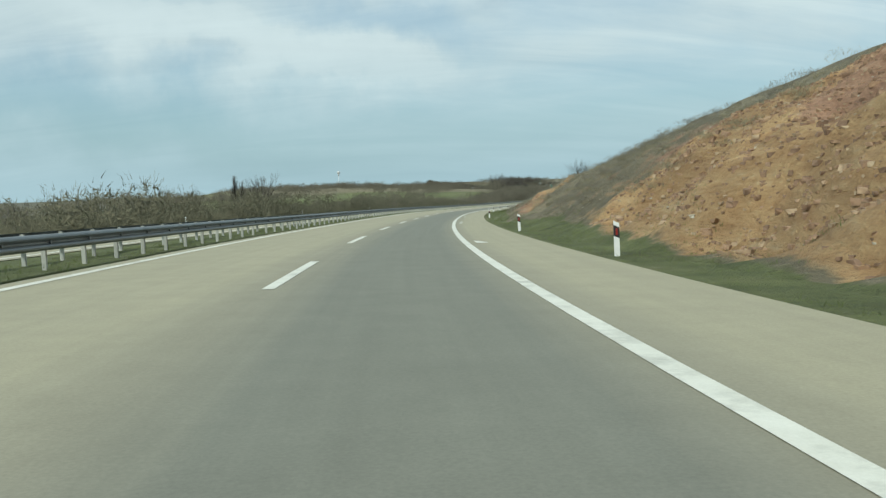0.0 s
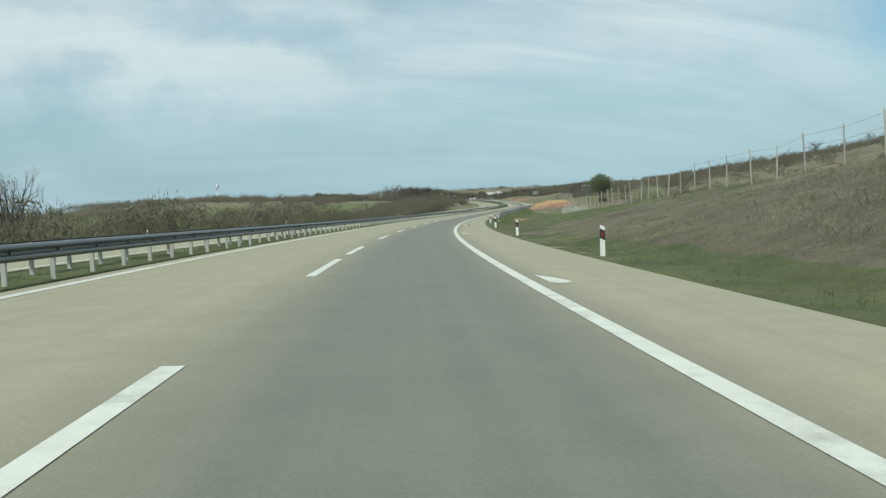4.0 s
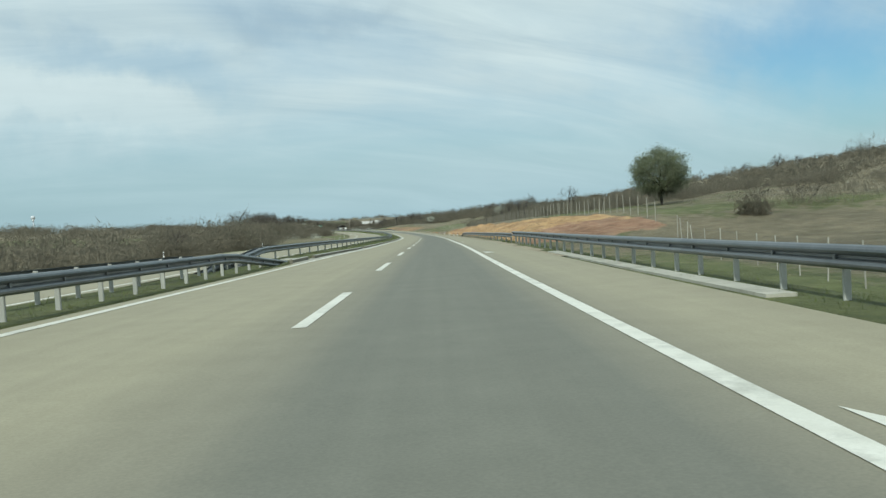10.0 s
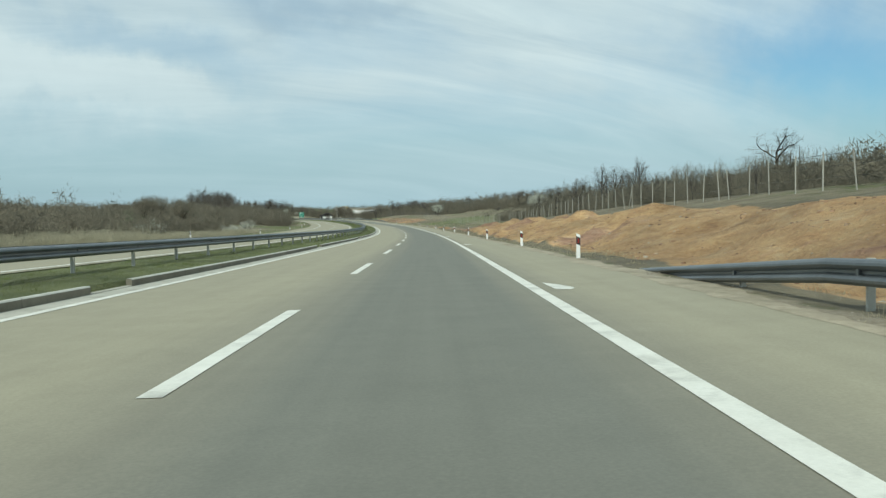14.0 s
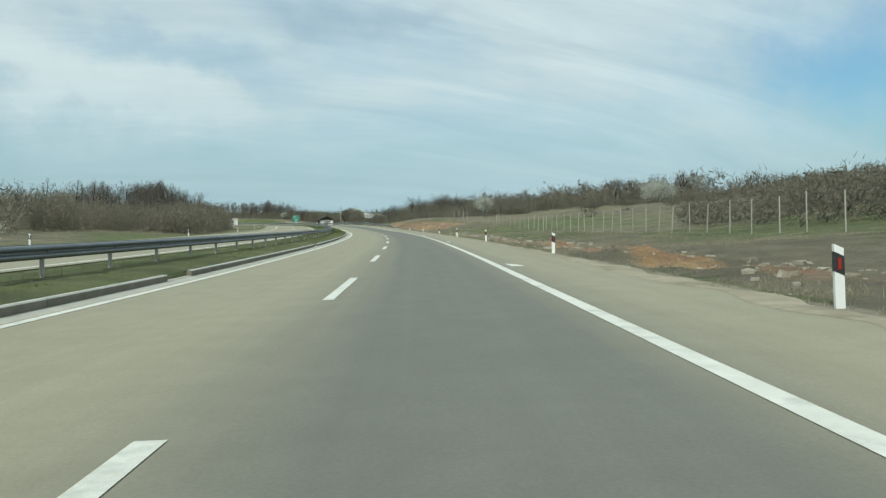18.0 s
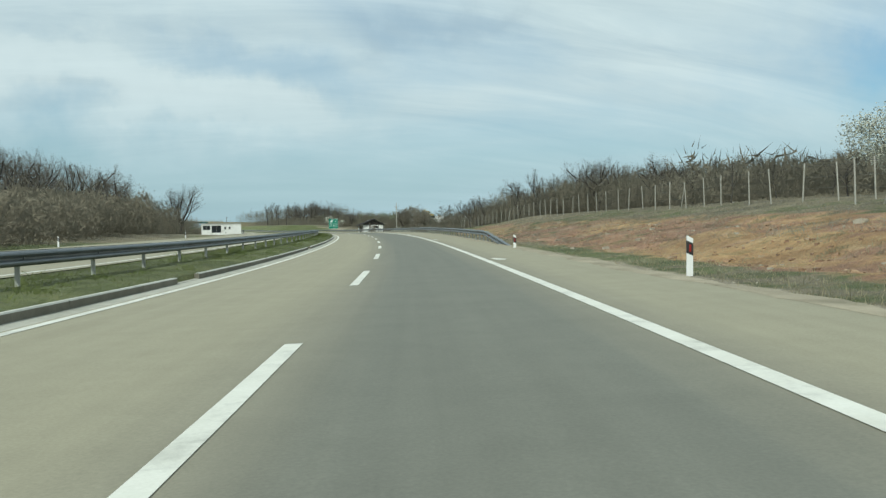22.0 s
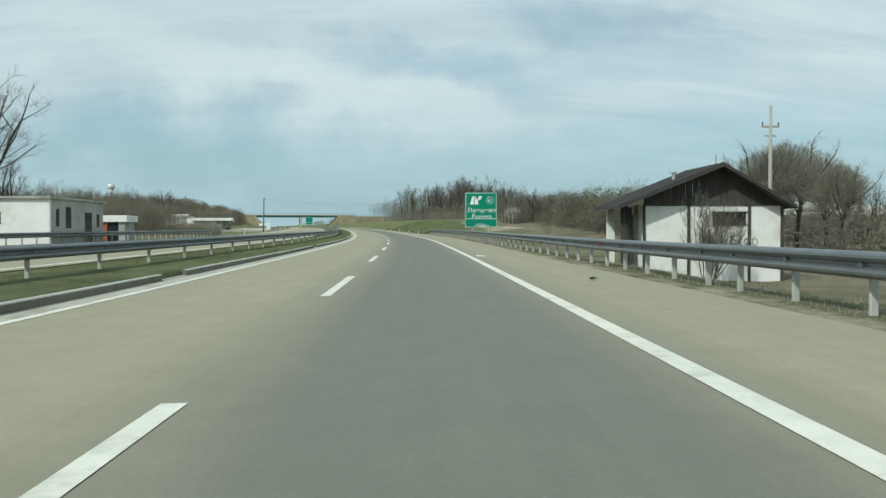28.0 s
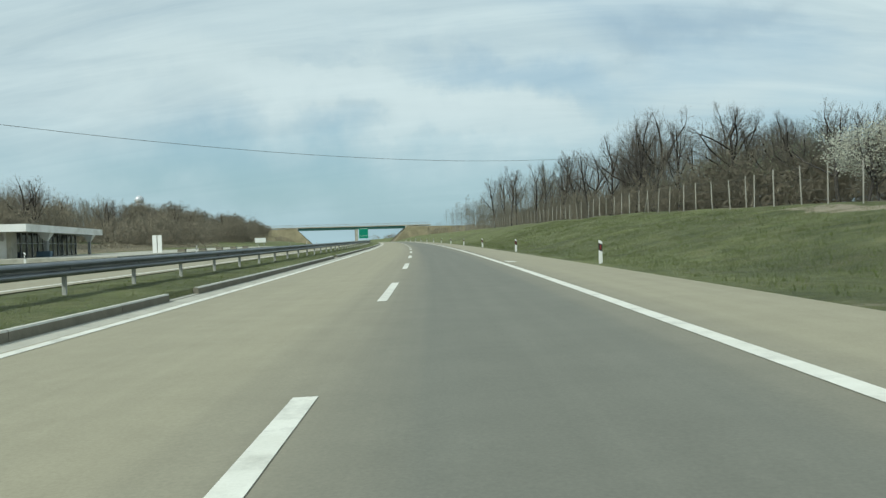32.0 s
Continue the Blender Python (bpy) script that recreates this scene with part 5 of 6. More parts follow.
uneven = lambda s, l: clear(s, l) and float(lumps(s / 12, l / 8, 73, 3)) > -0.4
thicket("thicket_left_hollow", ROUNDS, strewn(290, 335, 505, 25.6, 54, 0.8, 1.6, 0.8, 2.3, uneven, lambda s: np.interp(s, [335, 400, 440], [0.7, 0.9, 1.0])), SCRUB, "tall rounded thicket beyond the opposite carriageway", "scrub")
thicket("thicket_left_middle", ROUNDS, strewn(250, 505, 700, 34, 66, 1.0, 1.8, 1.1, 2.3, clear, lambda s: np.interp(s, [505, 620, 660, 700], [0.85, 0.95, 1.1, 1.2])), SCRUB, "rounded brown bushes behind the dry grass", "scrub")
for s, l, k in ((548, 44, 0.85), (556, 40, 0.8), (563, 46, 0.95), (570, 41, 0.85)):
    plant(ROUND, "round", s, l, k, "round_bare_tree", "round-headed bare tree above the thicket", wide=1.15)
for s, l, k in ((470, 42, 5.0), (452, 33, 4.8), (430, 34, 5.3), (408, 37, 4.8), (392, 33, 4.0)):
    dense_tree(s, l, k, 1.2)
thicket("thicket_left_wood", ROUNDS, strewn(400, 660, 908, 26, 56, 1.0, 1.9, 1.2, 2.0, lambda s, l: l > np.interp(s, [660, 690, 750, 790, 830, 880, 908], [27, 27, 31, 34.5, 36.5, 37.5, 36.5]), lambda s: np.interp(s, [660, 740, 800, 850, 908], [0.9, 1.05, 1.4, 1.6, 1.35])), SCRUB, "dense brown wood edge beyond the opposite carriageway", "woods")
thicket("thicket_left_ruin", ROUNDS, strewn(80, 885, 965, 44, 60, 1.1, 1.8, 1.9, 2.6) + strewn(70, 965, 1040, 42, 58, 1.0, 1.6, 1.2, 1.9), SCRUB, "brown leafless thicket behind the abandoned building", "scrub")
thicket("thicket_right_hill", FAR_ROUNDS, strewn(900, 180, 720, -215, -58, 1.1, 2.5, 0.5, 1.2), SCRUB, "rounded brown bushes covering the hillside", "scrub")
thicket("thicket_right_cut", ROUNDS, strewn(150, 395, 556, -46, -22.5, 0.9, 1.5, 0.6, 1.2, None, lambda s: np.interp(s, [395, 500, 520, 545], [0.8, 0.9, 1.5, 1.3])), SCRUB, "dark brown thicket behind the fence above the cut", "scrub")
thicket("thicket_right_field", ROUNDS, strewn(80, 548, 604, -50, -22.5, 0.8, 1.3, 0.6, 1.2, None, lambda s: np.interp(s, [548, 570, 604], [1.3, 1.1, 0.6])) + strewn(60, 590, 700, -75, -46, 0.8, 1.3, 0.35, 0.7), SCRUB, "dark brown scrub behind the fence", "scrub")
thicket("thicket_right_low", ROUNDS, strewn(120, 850, 1012, -60, -24, 0.9, 1.6, 0.7, 1.3), SCRUB, "rounded brown bushes behind the house", "scrub")
thicket("thicket_right_hollow", ROUNDS, strewn(85, 944, 994, -40, -27, 1.0, 1.6, 1.5, 2.2, None, lambda s: np.interp(s, [944, 960, 994], [0.75, 1.0, 1.0])), SCRUB, "tall rounded bushes on the low ground past the house", "scrub")
thicket("thicket_right_budding", ROUNDS, strewn(16, 954, 990, -36, -28, 0.8, 1.2, 2.0, 2.5), LEAF, "tall bushes with a haze of first green leaves", "scrub")
thicket("thicket_right_wood", ROUNDS, strewn(190, 700, 850, -36, -22.5, 1.0, 1.6, 1.2, 1.9, None, lambda s: np.interp(s, [700, 735, 757, 800, 830], [0.5, 0.7, 0.9, 1.1, 1.35])), SCRUB, "rounded undergrowth of the roadside wood", "scrub")
thicket("thicket_right_far_wood", ROUNDS, strewn(190, 1010, 1120, -38, -24, 0.9, 1.5, 1.0, 2.0) + strewn(70, 1120, 1240, -42, -23, 1.0, 1.6, 1.2, 2.2), SCRUB, "rounded undergrowth of the far wood", "scrub")
thicket("thicket_left_north", ROUNDS, strewn(90, 1060, 1130, 52, 70, 1.2, 1.9, 2.0, 3.0) + strewn(150, 1128, 1300, 42, 66, 1.2, 2.0, 1.7, 2.7), SCRUB, "rounded bare wood behind the filling station", "woods")
sparse = lambda s, l: float(lumps(s / 24, l / 14, 63, 3)) > 0.12
thicket("scrub_left_valley", CLUMPS, strewn(90, -60, 100, 30, 95, 1.0, 1.7, 0.8, 1.6, patch), OLIVE, "brown leafless thicket covering the low valley", "scrub")
thicket("woods_left_valley", WOODS, strewn(190, -80, 520, 90, 290, 1.2, 2.4, 0.8, 1.5), OLIVE, "far leafless woods across the valley", "woods")
thicket("stand_left_valley", STANDS, strewn(50, 60, 260, 60, 115, 0.9, 1.3, 0.7, 1.1), OLIVE, "young leafless trees in the low valley", "woods")
thicket("scrub_left_middle", CLUMPS, strewn(90, 430, 905, 29, 75, 1.0, 1.7, 0.8, 1.6, lambda s, l: (l > 36 or s > 690) and clear(s, l)), SCRUB, "dense brown thicket beyond the opposite carriageway", "scrub")
thicket("stand_left_middle", STANDS, strewn(120, 430, 905, 30, 80, 0.9, 1.3, 0.85, 1.1, lambda s, l: (l > 42 or s > 690) and clear(s, l), lambda s: np.interp(s, [430, 690, 730, 765, 810, 855, 870, 905], [0.7, 0.85, 1.0, 1.35, 1.5, 1.5, 1.0, 0.8])), SCRUB, "leafless young wood beyond the opposite carriageway", "woods")
thicket("woods_left_ridge", WOODS, strewn(380, 430, 980, 110, 330, 1.4, 2.8, 0.8, 1.5, lambda s, l: float(lumps(s / 60, l / 40, 69, 3)) > -0.35), SCRUB, "dark leafless woods over the far slopes", "woods")
thicket("woods_left_hill", WOODS, strewn(200, 760, 1350, 85, 240, 1.2, 2.2, 0.9, 1.5), SCRUB, "leafless wood on the rising ground", "woods")
thicket("stand_left_north", STANDS, strewn(90, 915, 1340, 58, 105, 1.0, 1.5, 1.1, 1.5) + strewn(90, 1084, 1205, 60, 84, 0.9, 1.3, 1.25, 1.5), SCRUB, "leafless wood behind the filling station", "woods")
thicket("scrub_right_cut", CLUMPS, strewn(60, 350, 560, -50, -23, 0.8, 1.4, 0.5, 1.0), SCRUB, "brown undergrowth behind the fence", "scrub")
thicket("stand_right_cut", STANDS, strewn(70, 455, 556, -48, -25, 0.9, 1.3, 0.5, 0.7, None, lambda s: np.interp(s, [455, 505, 525, 545], [0.8, 1.0, 1.3, 1.0])), SCRUB, "leafless young wood above the orange cut", "woods")
thicket("scrub_right_wood", CLUMPS, strewn(60, 695, 850, -50, -21.5, 0.9, 1.5, 0.6, 1.1), SCRUB, "brown undergrowth of the roadside wood", "scrub")
thicket("stand_right_wood", STANDS, strewn(110, 700, 845, -50, -24, 0.9, 1.3, 0.85, 1.1, None, lambda s: np.interp(s, [700, 716, 735, 757, 775, 790, 803, 815, 830], [0.34, 0.42, 0.58, 0.76, 0.95, 0.9, 0.68, 0.7, 0.95])), SCRUB, "leafless roadside wood behind the fence", "woods")
thicket("scrub_right_far_wood", CLUMPS, strewn(100, 1010, 1300, -60, -23, 0.9, 1.5, 0.7, 1.4), SCRUB, "brown undergrowth of the wood above the grassy slope", "scrub")
thicket("stand_right_far_wood", STANDS, strewn(150, 1012, 1320, -46, -24.5, 0.9, 1.3, 0.85, 1.12, None, lambda s: np.interp(s, [1012, 1050, 1070, 1084, 1200], [0.8, 0.9, 1.15, 1.4, 1.6])), SCRUB, "leafless wood above the grassy slope", "woods")
thicket("scrub_right_low", CLUMPS, strewn(130, 850, 1015, -75, -21, 0.9, 1.4, 0.5, 1.1), SCRUB, "brown scrub on the low ground behind the house", "scrub")
thicket("stand_right_low", STANDS, strewn(50, 845, 1015, -80, -34, 0.9, 1.3, 0.5, 0.85), SCRUB, "leafless young trees behind the house", "woods")
thicket("field_bush", ROUNDS, [(346.2, -28.8, 0.62, 0.78), (347.0, -28.2, 0.5, 0.6), (346.8, -29.6, 0.55, 0.5)], SCRUB, "dark rounded bush alone in the field", "bush")
thicket("thicket_field", ROUNDS, strewn(60, 284, 326, -54, -38, 1.0, 1.6, 0.8, 1.5) + strewn(70, 320, 470, -62, -48, 0.9, 1.5, 0.4, 0.8), SCRUB, "dark thicket at the upper edge of the field", "scrub")
thicket("scrub_right_hill", CLUMPS, strewn(100, 110, 760, -250, -62, 1.1, 2.2, 0.5, 1.1, sparse), SCRUB, "scattered brown scrub on the hillside", "scrub")
thicket("stand_right_hill", STANDS, strewn(50, 110, 760, -230, -70, 0.8, 1.3, 0.4, 0.8), SCRUB, "scattered leafless trees on the hillside", "woods")
thicket("stand_right_field", FAR_ROUNDS, strewn(130, 705, 800, -88, -38, 1.3, 2.0, 1.4, 2.3), SCRUB, "leafless wood behind the field", "woods")
thicket("woods_right_ridge", WOODS, strewn(230, 100, 820, -290, -165, 1.0, 2.2, 0.9, 1.5), SCRUB, "leafless woods along the ridge", "woods")
thicket("crest_growth", WEEDS, strewn(160, -90, 128, -27, -17.5, 0.3, 0.6, 0.12, 0.26), DRY, "dry weeds and brush along the crest of the cut", "weeds")
thicket("slope_growth", WEEDS, strewn(560, 22, 128, -18.5, -9.8, 0.2, 0.5, 0.05, 0.11), DRY, "dry weeds growing on the cut slope", "weeds")
thicket("reeds", CLUMPS, strewn(110, 470, 560, 25.5, 32, 0.7, 1.1, 0.25, 0.45), REED, "pale dry reeds beside the opposite carriageway", "reeds")
thicket("reeds_south", CLUMPS, strewn(70, 450, 492, 25.8, 34, 0.8, 1.3, 0.4, 0.65), REED, "pale dry reeds in the hollow", "reeds")
thicket("woods_left_far", WOODS, strewn(150, -60, 760, 285, 412, 2.0, 3.6, 1.2, 2.0), SCRUB, "far dark woods along the horizon", "woods")
thicket("far_woods_ahead", WOODS, strewn(220, 1180, 1700, -260, -24, 1.2, 2.2, 0.6, 1.1), SCRUB, "far leafless woods beside the road ahead", "woods")
thicket("far_woods_ahead_left", WOODS, strewn(130, 1150, 1700, 40, 150, 1.2, 2.2, 0.5, 0.9), SCRUB, "far leafless woods beyond the opposite carriageway", "woods")


def tufts(name, n, s0, s1, l0, l1, size, mat, label, thick=0.007):
    """Grass blades, one triangle each."""
    r = np.random.default_rng(len(name) + n)
    k = 5
    s, l = r.uniform(s0, s1, n), r.uniform(l0, l1, n)
    keep = lumps(s / 3, l / 1.2, 71, 3) > -0.35
    s, l = s[keep], l[keep]
    base = spots(s, l, laid(s, l) - 0.02)
    c = np.repeat(base, k, 0)
    m = len(c)
    c[:, :2] += r.normal(0, 0.07, (m, 2))
    d = r.normal(0, 0.45, (m, 3)) + np.array([0, 0, 1.0])
    ln = size * r.uniform(0.4, 1.3, (m, 1))
    sd = np.cross(d, r.normal(0, 1, (m, 3)))
    sd = sd / np.linalg.norm(sd, axis=1, keepdims=True) * thick
    v = np.stack([c - sd, c + sd, c + d * ln], 1).reshape(-1, 3)
    return tagged(new(name, quick_mesh(name, v, np.arange(len(v)).reshape(-1, 3), mat)), label, "grass", kind="stuff")


thicket("median_weeds", WEEDS, strewn(420, 640, 830, 5.0, 8.9, 0.12, 0.30, 0.06, 0.14) + strewn(120, 320, 600, 5.0, 8.9, 0.08, 0.16, 0.04, 0.08), BLADE, "dark green weeds in clumps on the median", "weeds")
thicket("bank_weeds", WEEDS, strewn(420, 556, 765, -18.5, -7.6, 0.15, 0.4, 0.03, 0.09), DRY, "dry weeds over the low bank", "weeds")
thicket("field_weeds", WEEDS, strewn(260, 125, 340, -24, -7.4, 0.15, 0.4, 0.025, 0.07), BLADE, "rough grass clumps in the field", "weeds")
thicket("slope_weeds", WEEDS, strewn(260, 985, 1110, -19, -7.4, 0.15, 0.4, 0.025, 0.07), BLADE, "rough grass clumps on the cutting slope", "weeds")
tufts("grass_median", 22000, 312, 1080, 4.75, 9.3, 0.085, BLADE, "rough green grass in the median")
tufts("grass_median_strip", 5200, -10, 314, 4.45, 6.9, 0.09, BLADE, "thin grass under the median guardrails")
tufts("grass_verge_south", 12000, -5, 345, -9.5, -6.3, 0.07, BLADE, "short green grass of the verge")
tufts("grass_verge_middle", 13000, 345, 990, -8.2, -6.5, 0.09, DRY, "dry grass along the gravelly shoulder edge", 0.008)
tufts("grass_slope_north", 15000, 985, 1100, -19, -6.5, 0.11, BLADE, "green turf of the cutting slope")
tufts("grass_weeds_slope", 9000, 555, 800, -18, -8.5, 0.10, DRY, "dry weeds on the low bank")
tufts("grass_field", 9000, 125, 300, -23, -9.5, 0.09, BLADE, "green field grass below the fence")


def stones(name, n, s0, s1, l0, l1, lo, hi, label, mat=None):
    """Angular stones strewn over the ground."""
    r = np.random.default_rng(n + int(abs(s0)))
    cube = np.array([(x, y, z) for x in (-1, 1) for y in (-1, 1) for z in (-1, 1)], float)
    tri = np.array([(0, 1, 3), (0, 3, 2), (4, 6, 7), (4, 7, 5), (0, 4, 5), (0, 5, 1), (2, 3, 7), (2, 7, 6), (0, 2, 6), (0, 6, 4), (1, 5, 7), (1, 7, 3)])
    vs, ts = [], []
    for k in range(n):
        s, l = r.uniform(s0, s1), r.uniform(l0, l1)
        sz = lo * (hi / lo) ** (r.uniform() ** 2.2)
        a = r.uniform(0, 6.28)
        q = cube * r.uniform(0.4, 1.0, (8, 3)) * np.array([1.2, 0.85, 0.6]) * sz
        q = np.stack([q[:, 0] * math.cos(a) - q[:, 1] * math.sin(a), q[:, 0] * math.sin(a) + q[:, 1] * math.cos(a), q[:, 2]], -1)
        vs.append(q + np.array(spot(s, l, float(laid(s, l)) + 0.1 * sz)))
        ts.append(tri + 8 * k)
    me = quick_mesh(name, np.concatenate(vs), np.concatenate(ts), mat or STONE)
    me.polygons.foreach_set("use_smooth", np.zeros(len(me.polygons), bool))
    return tagged(new(name, me), label, "stones", kind="stuff")


def crags(name, n, s0, s1, l0, l1, lo, hi, label):
    """Broken lumps of rock bedded in the bare parts of a cut slope."""
    r = np.random.default_rng(n)
    s, l = r.uniform(s0, s1, 6 * n), r.uniform(l0, l1, 6 * n)
    keep = (bare(s, l) + 0.35 * lumps(s / 4, l / 2.2, 81, 3) > 0.66).nonzero()[0][:n]
    s, l = s[keep], l[keep]
    n = len(s)
    base = spots(s, l, laid(s, l))
    size = lo * (hi / lo) ** (r.uniform(0, 1, n) ** 2.2)
    cube = np.array([(x, y, z) for x in (-1, 1) for y in (-1, 1) for z in (-1, 1)], float)
    tri = np.array([(0, 1, 3), (0, 3, 2), (4, 6, 7), (4, 7, 5), (0, 4, 5), (0, 5, 1), (2, 3, 7), (2, 7, 6), (0, 2, 6), (0, 6, 4), (1, 5, 7), (1, 7, 3)])
    q = cube[None] * r.uniform(0.35, 1.0, (n, 8, 3)) * (np.array([1.25, 0.8, 0.7]) * size[:, None])[:, None, :]
    a = r.uniform(0, 6.28, (n, 1))
    v = np.stack([q[..., 0] * np.cos(a) - q[..., 1] * np.sin(a), q[..., 0] * np.sin(a) + q[..., 1] * np.cos(a), q[..., 2]], -1) + base[:, None, :]
    t = (tri[None] + 8 * np.arange(n)[:, None, None]).reshape(-1, 3)
    me = quick_mesh(name, v.reshape(-1, 3), t, ROCK)
    me.polygons.foreach_set("use_smooth", np.zeros(len(t), bool))
    return tagged(new(name, me), label, "rocks", kind="stuff")


crags("crags_rust", 6500, -12, 100, -18.0, -8.4, 0.045, 0.145, "broken rust-brown rock of the first cut slope")
crags("crags_orange", 2600, 352, 560, -15.5, -7.6, 0.025, 0.10, "crumbled orange earth and rock of the low cut")
stones("rubble_crest", 70, 90.4, 92.6, -13.4, -12.0, 0.04, 0.16, "pale broken stone spilling down the cut")
stones("rubble_cut", 160, -25, 40, -15.5, -8.6, 0.03, 0.12, "loose stones on the rocky cut slope")
stones("rubble_verge", 900, 540, 632, -10.5, -7.3, 0.03, 0.20, "heap of pale rubble and broken stone on the bank")
stones("rubble_orange", 240, 352, 545, -13.5, -7.4, 0.02, 0.09, "small stones on the orange earth slope")
stones("rubble_field", 90, 158, 200, -13, -9, 0.02, 0.10, "scattered pale stones in the grass")
stones("rubble_brown", 130, 660, 735, -15, -8, 0.03, 0.18, "pale stones on the brown bank")
ss = np.arange(304.0, 860.0, 0.25)
inner = -5.93 + 0.22 * lumps(ss / 2.2, ss * 0, 95, 5) + 0.16 * lumps(ss / 17.0, ss * 0 + 4, 96, 2)
wide = np.clip((ss - 304) / 14, 0, 1) * np.clip((860 - ss) / 40, 0, 1)
inner = np.clip(-6.02 + (inner + 6.02) * wide, -5.97, -5.4)
rows_l = np.stack([inner, (inner - 6.05) / 2, np.full(len(ss), -6.04), -6.45 + 0.25 * lumps(ss / 1.7, ss * 0, 97, 4)], 1)
up = np.stack([deck(ss, inner) + 0.003, deck(ss, rows_l[:, 1]) + 0.012, deck(ss, -6.04 + 0 * ss) + 0.01, laid(ss, rows_l[:, 3]) + 0.012], 1)
tagged(new("gravel_edge", grid_mesh("gravel_edge", spots(np.repeat(ss[:, None], 4, 1), rows_l, up), GRAVEL)[0]), "pale sandy gravel spilling over the asphalt's edge", "gravel", kind="stuff")
stones("grit_edge", 900, 330, 985, -6.9, -5.7, 0.012, 0.04, "gravel and grit along the shoulder edge")

# the first cut's grey brush and the round heads over the left valley
thicket("slope_brush", WEEDS, strewn(420, 30, 122, -19.5, -9.5, 0.3, 0.9, 0.06, 0.16, lambda s, l: tan_rock(s, l) < 0.35), BRUSH, "grey-brown leafless brush covering the cut slope", "brush")
for s, l, top, wide in ((205, 73, 6.1, 0.42), (190, 73, 7.3, 0.45), (180, 72, 4.6, 0.5), (245, 79, 7.0, 0.45), (238, 78, 6.6, 0.4), (222, 77, 5.4, 0.5)):
    plant(DENSE[1], "dense1", s, l, topped(s, l, top, 8.0), "round_bare_tree", "round-headed bare tree rising from the low valley", wide=wide)
thicket("stand_left_ruin", STANDS, strewn(75, 948, 1032, 33, 47, 0.9, 1.2, 0.72, 0.92, lambda s, l: s < 998 + (l - 33) * 3.4), SCRUB, "close leafless young wood past the abandoned building", "woods")
thicket("bank_brush", WEEDS, strewn(120, 650, 735, -19, -11.5, 0.3, 0.7, 0.06, 0.15) + strewn(60, 690, 740, -11.5, -8.2, 0.3, 0.6, 0.04, 0.09), BRUSH, "grey-brown brush over the red bank", "brush")
crags("crags_bank", 900, 648, 740, -14.0, -8.0, 0.03, 0.11, "crumbled red earth and rock of the roadside bank")
thicket("field_dry_weeds", WEEDS, strewn(210, 180, 320, -26, -9.0, 0.15, 0.5, 0.03, 0.09), DRY, "dead brown weeds scattered over the field", "weeds")
for s, l, h in ((300, 44, 1.8), (330, 50, 2.0), (352, 42, 1.6), (372, 55, 2.2), (410, 48, 1.8), (425, 60, 2.2)):
    white_bush(s, l, h)
plant(OAK, "oak", 898, 57, topped(898, 57, 18.6, 8.0), "oak_tree", "tall bare oak with open crown at the wood's edge")
plant(OAK, "oak", 947, 54.5, topped(947, 54.5, 17.5, 8.0), "oak_tree", "tall bare oak with open crown at the wood's edge", wide=0.8)

thicket("mound_brush", ROUNDS, strewn(46, 996, 1010, 27.5, 34, 0.5, 0.9, 0.55, 0.85), BRUSH, "pale dry brambles over a mound before the garage", "scrub")

# ---- buildings and road furniture


def solid(name, mat, parent, *boxes, label="", c=0.0):
    sh = Shape()
    for b in boxes:
        sh.box(*b, c)
    return child(name, sh.mesh(name, mat), parent, None, label)


def poly(name, mat, parent, pts, depth, label=""):
    """An upright panel in the x-z plane, depth metres thick towards +y."""
    n = len(pts)
    sh = Shape()
    sh.add([(x, y, z) for x, y, z in pts] + [(x, y + depth, z) for x, y, z in pts],
           [tuple(range(n)), tuple(range(n, 2 * n))[::-1]] + [(i, n + i, n + (i + 1) % n, (i + 1) % n) for i in range(n)])
    return child(name, sh.mesh(name, mat), parent, None, label)


def lettering(text, size, mat, parent, x, y, z, align="CENTER", label="", spacing=1.0):
    """Flat letters facing -y."""
    cu = bpy.data.curves.new("letters", "FONT")
    cu.body, cu.size, cu.align_x, cu.extrude, cu.space_character = text, size, align, 0.004, spacing
    tmp = bpy.data.objects.new("letters", cu)
    me = bpy.data.meshes.new_from_object(tmp)
    bpy.data.objects.remove(tmp)
    me.materials.clear()
    me.materials.append(mat)
    me.transform(pose(x, y, z, 90, 0, 0))
    return child("lettering", me, parent, None, label)


# small gabled roadside house
house = tagged(new("house", None), "small abandoned white house with a dark wooden gable beside the guardrail", "house")
house.matrix_basis = anchor(889.6, -10.8, 0.0, 0.0)
LOW = -1.5
wall = Shape()
wall.box(0, 0, LOW, 5.7, 0.2, 1.25).box(0, 0, 1.25, 2.82, 0.2, 2.1).box(4.23, 0, 1.25, 5.7, 0.2, 2.1).box(2.82, 0, 1.75, 4.23, 0.2, 2.1)
child("wall", wall.mesh("wall", PLASTER), house)
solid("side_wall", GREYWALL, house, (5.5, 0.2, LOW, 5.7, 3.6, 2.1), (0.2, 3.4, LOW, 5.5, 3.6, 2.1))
solid("porch_side", PLASTER, house, (0, 0.2, LOW, 0.2, 1.5, 2.1), (0, 2.6, LOW, 0.2, 3.6, 2.1), (0, 1.5, 1.7, 0.2, 2.6, 2.1))
solid("door", DARKWOOD, house, (0.06, 1.5, LOW, 0.12, 2.6, 1.7))
win = child("window", Shape().box(2.82, 0.08, 1.25, 4.23, 0.12, 1.75).mesh("window", GLASS), house, None, "dark broken window strip")
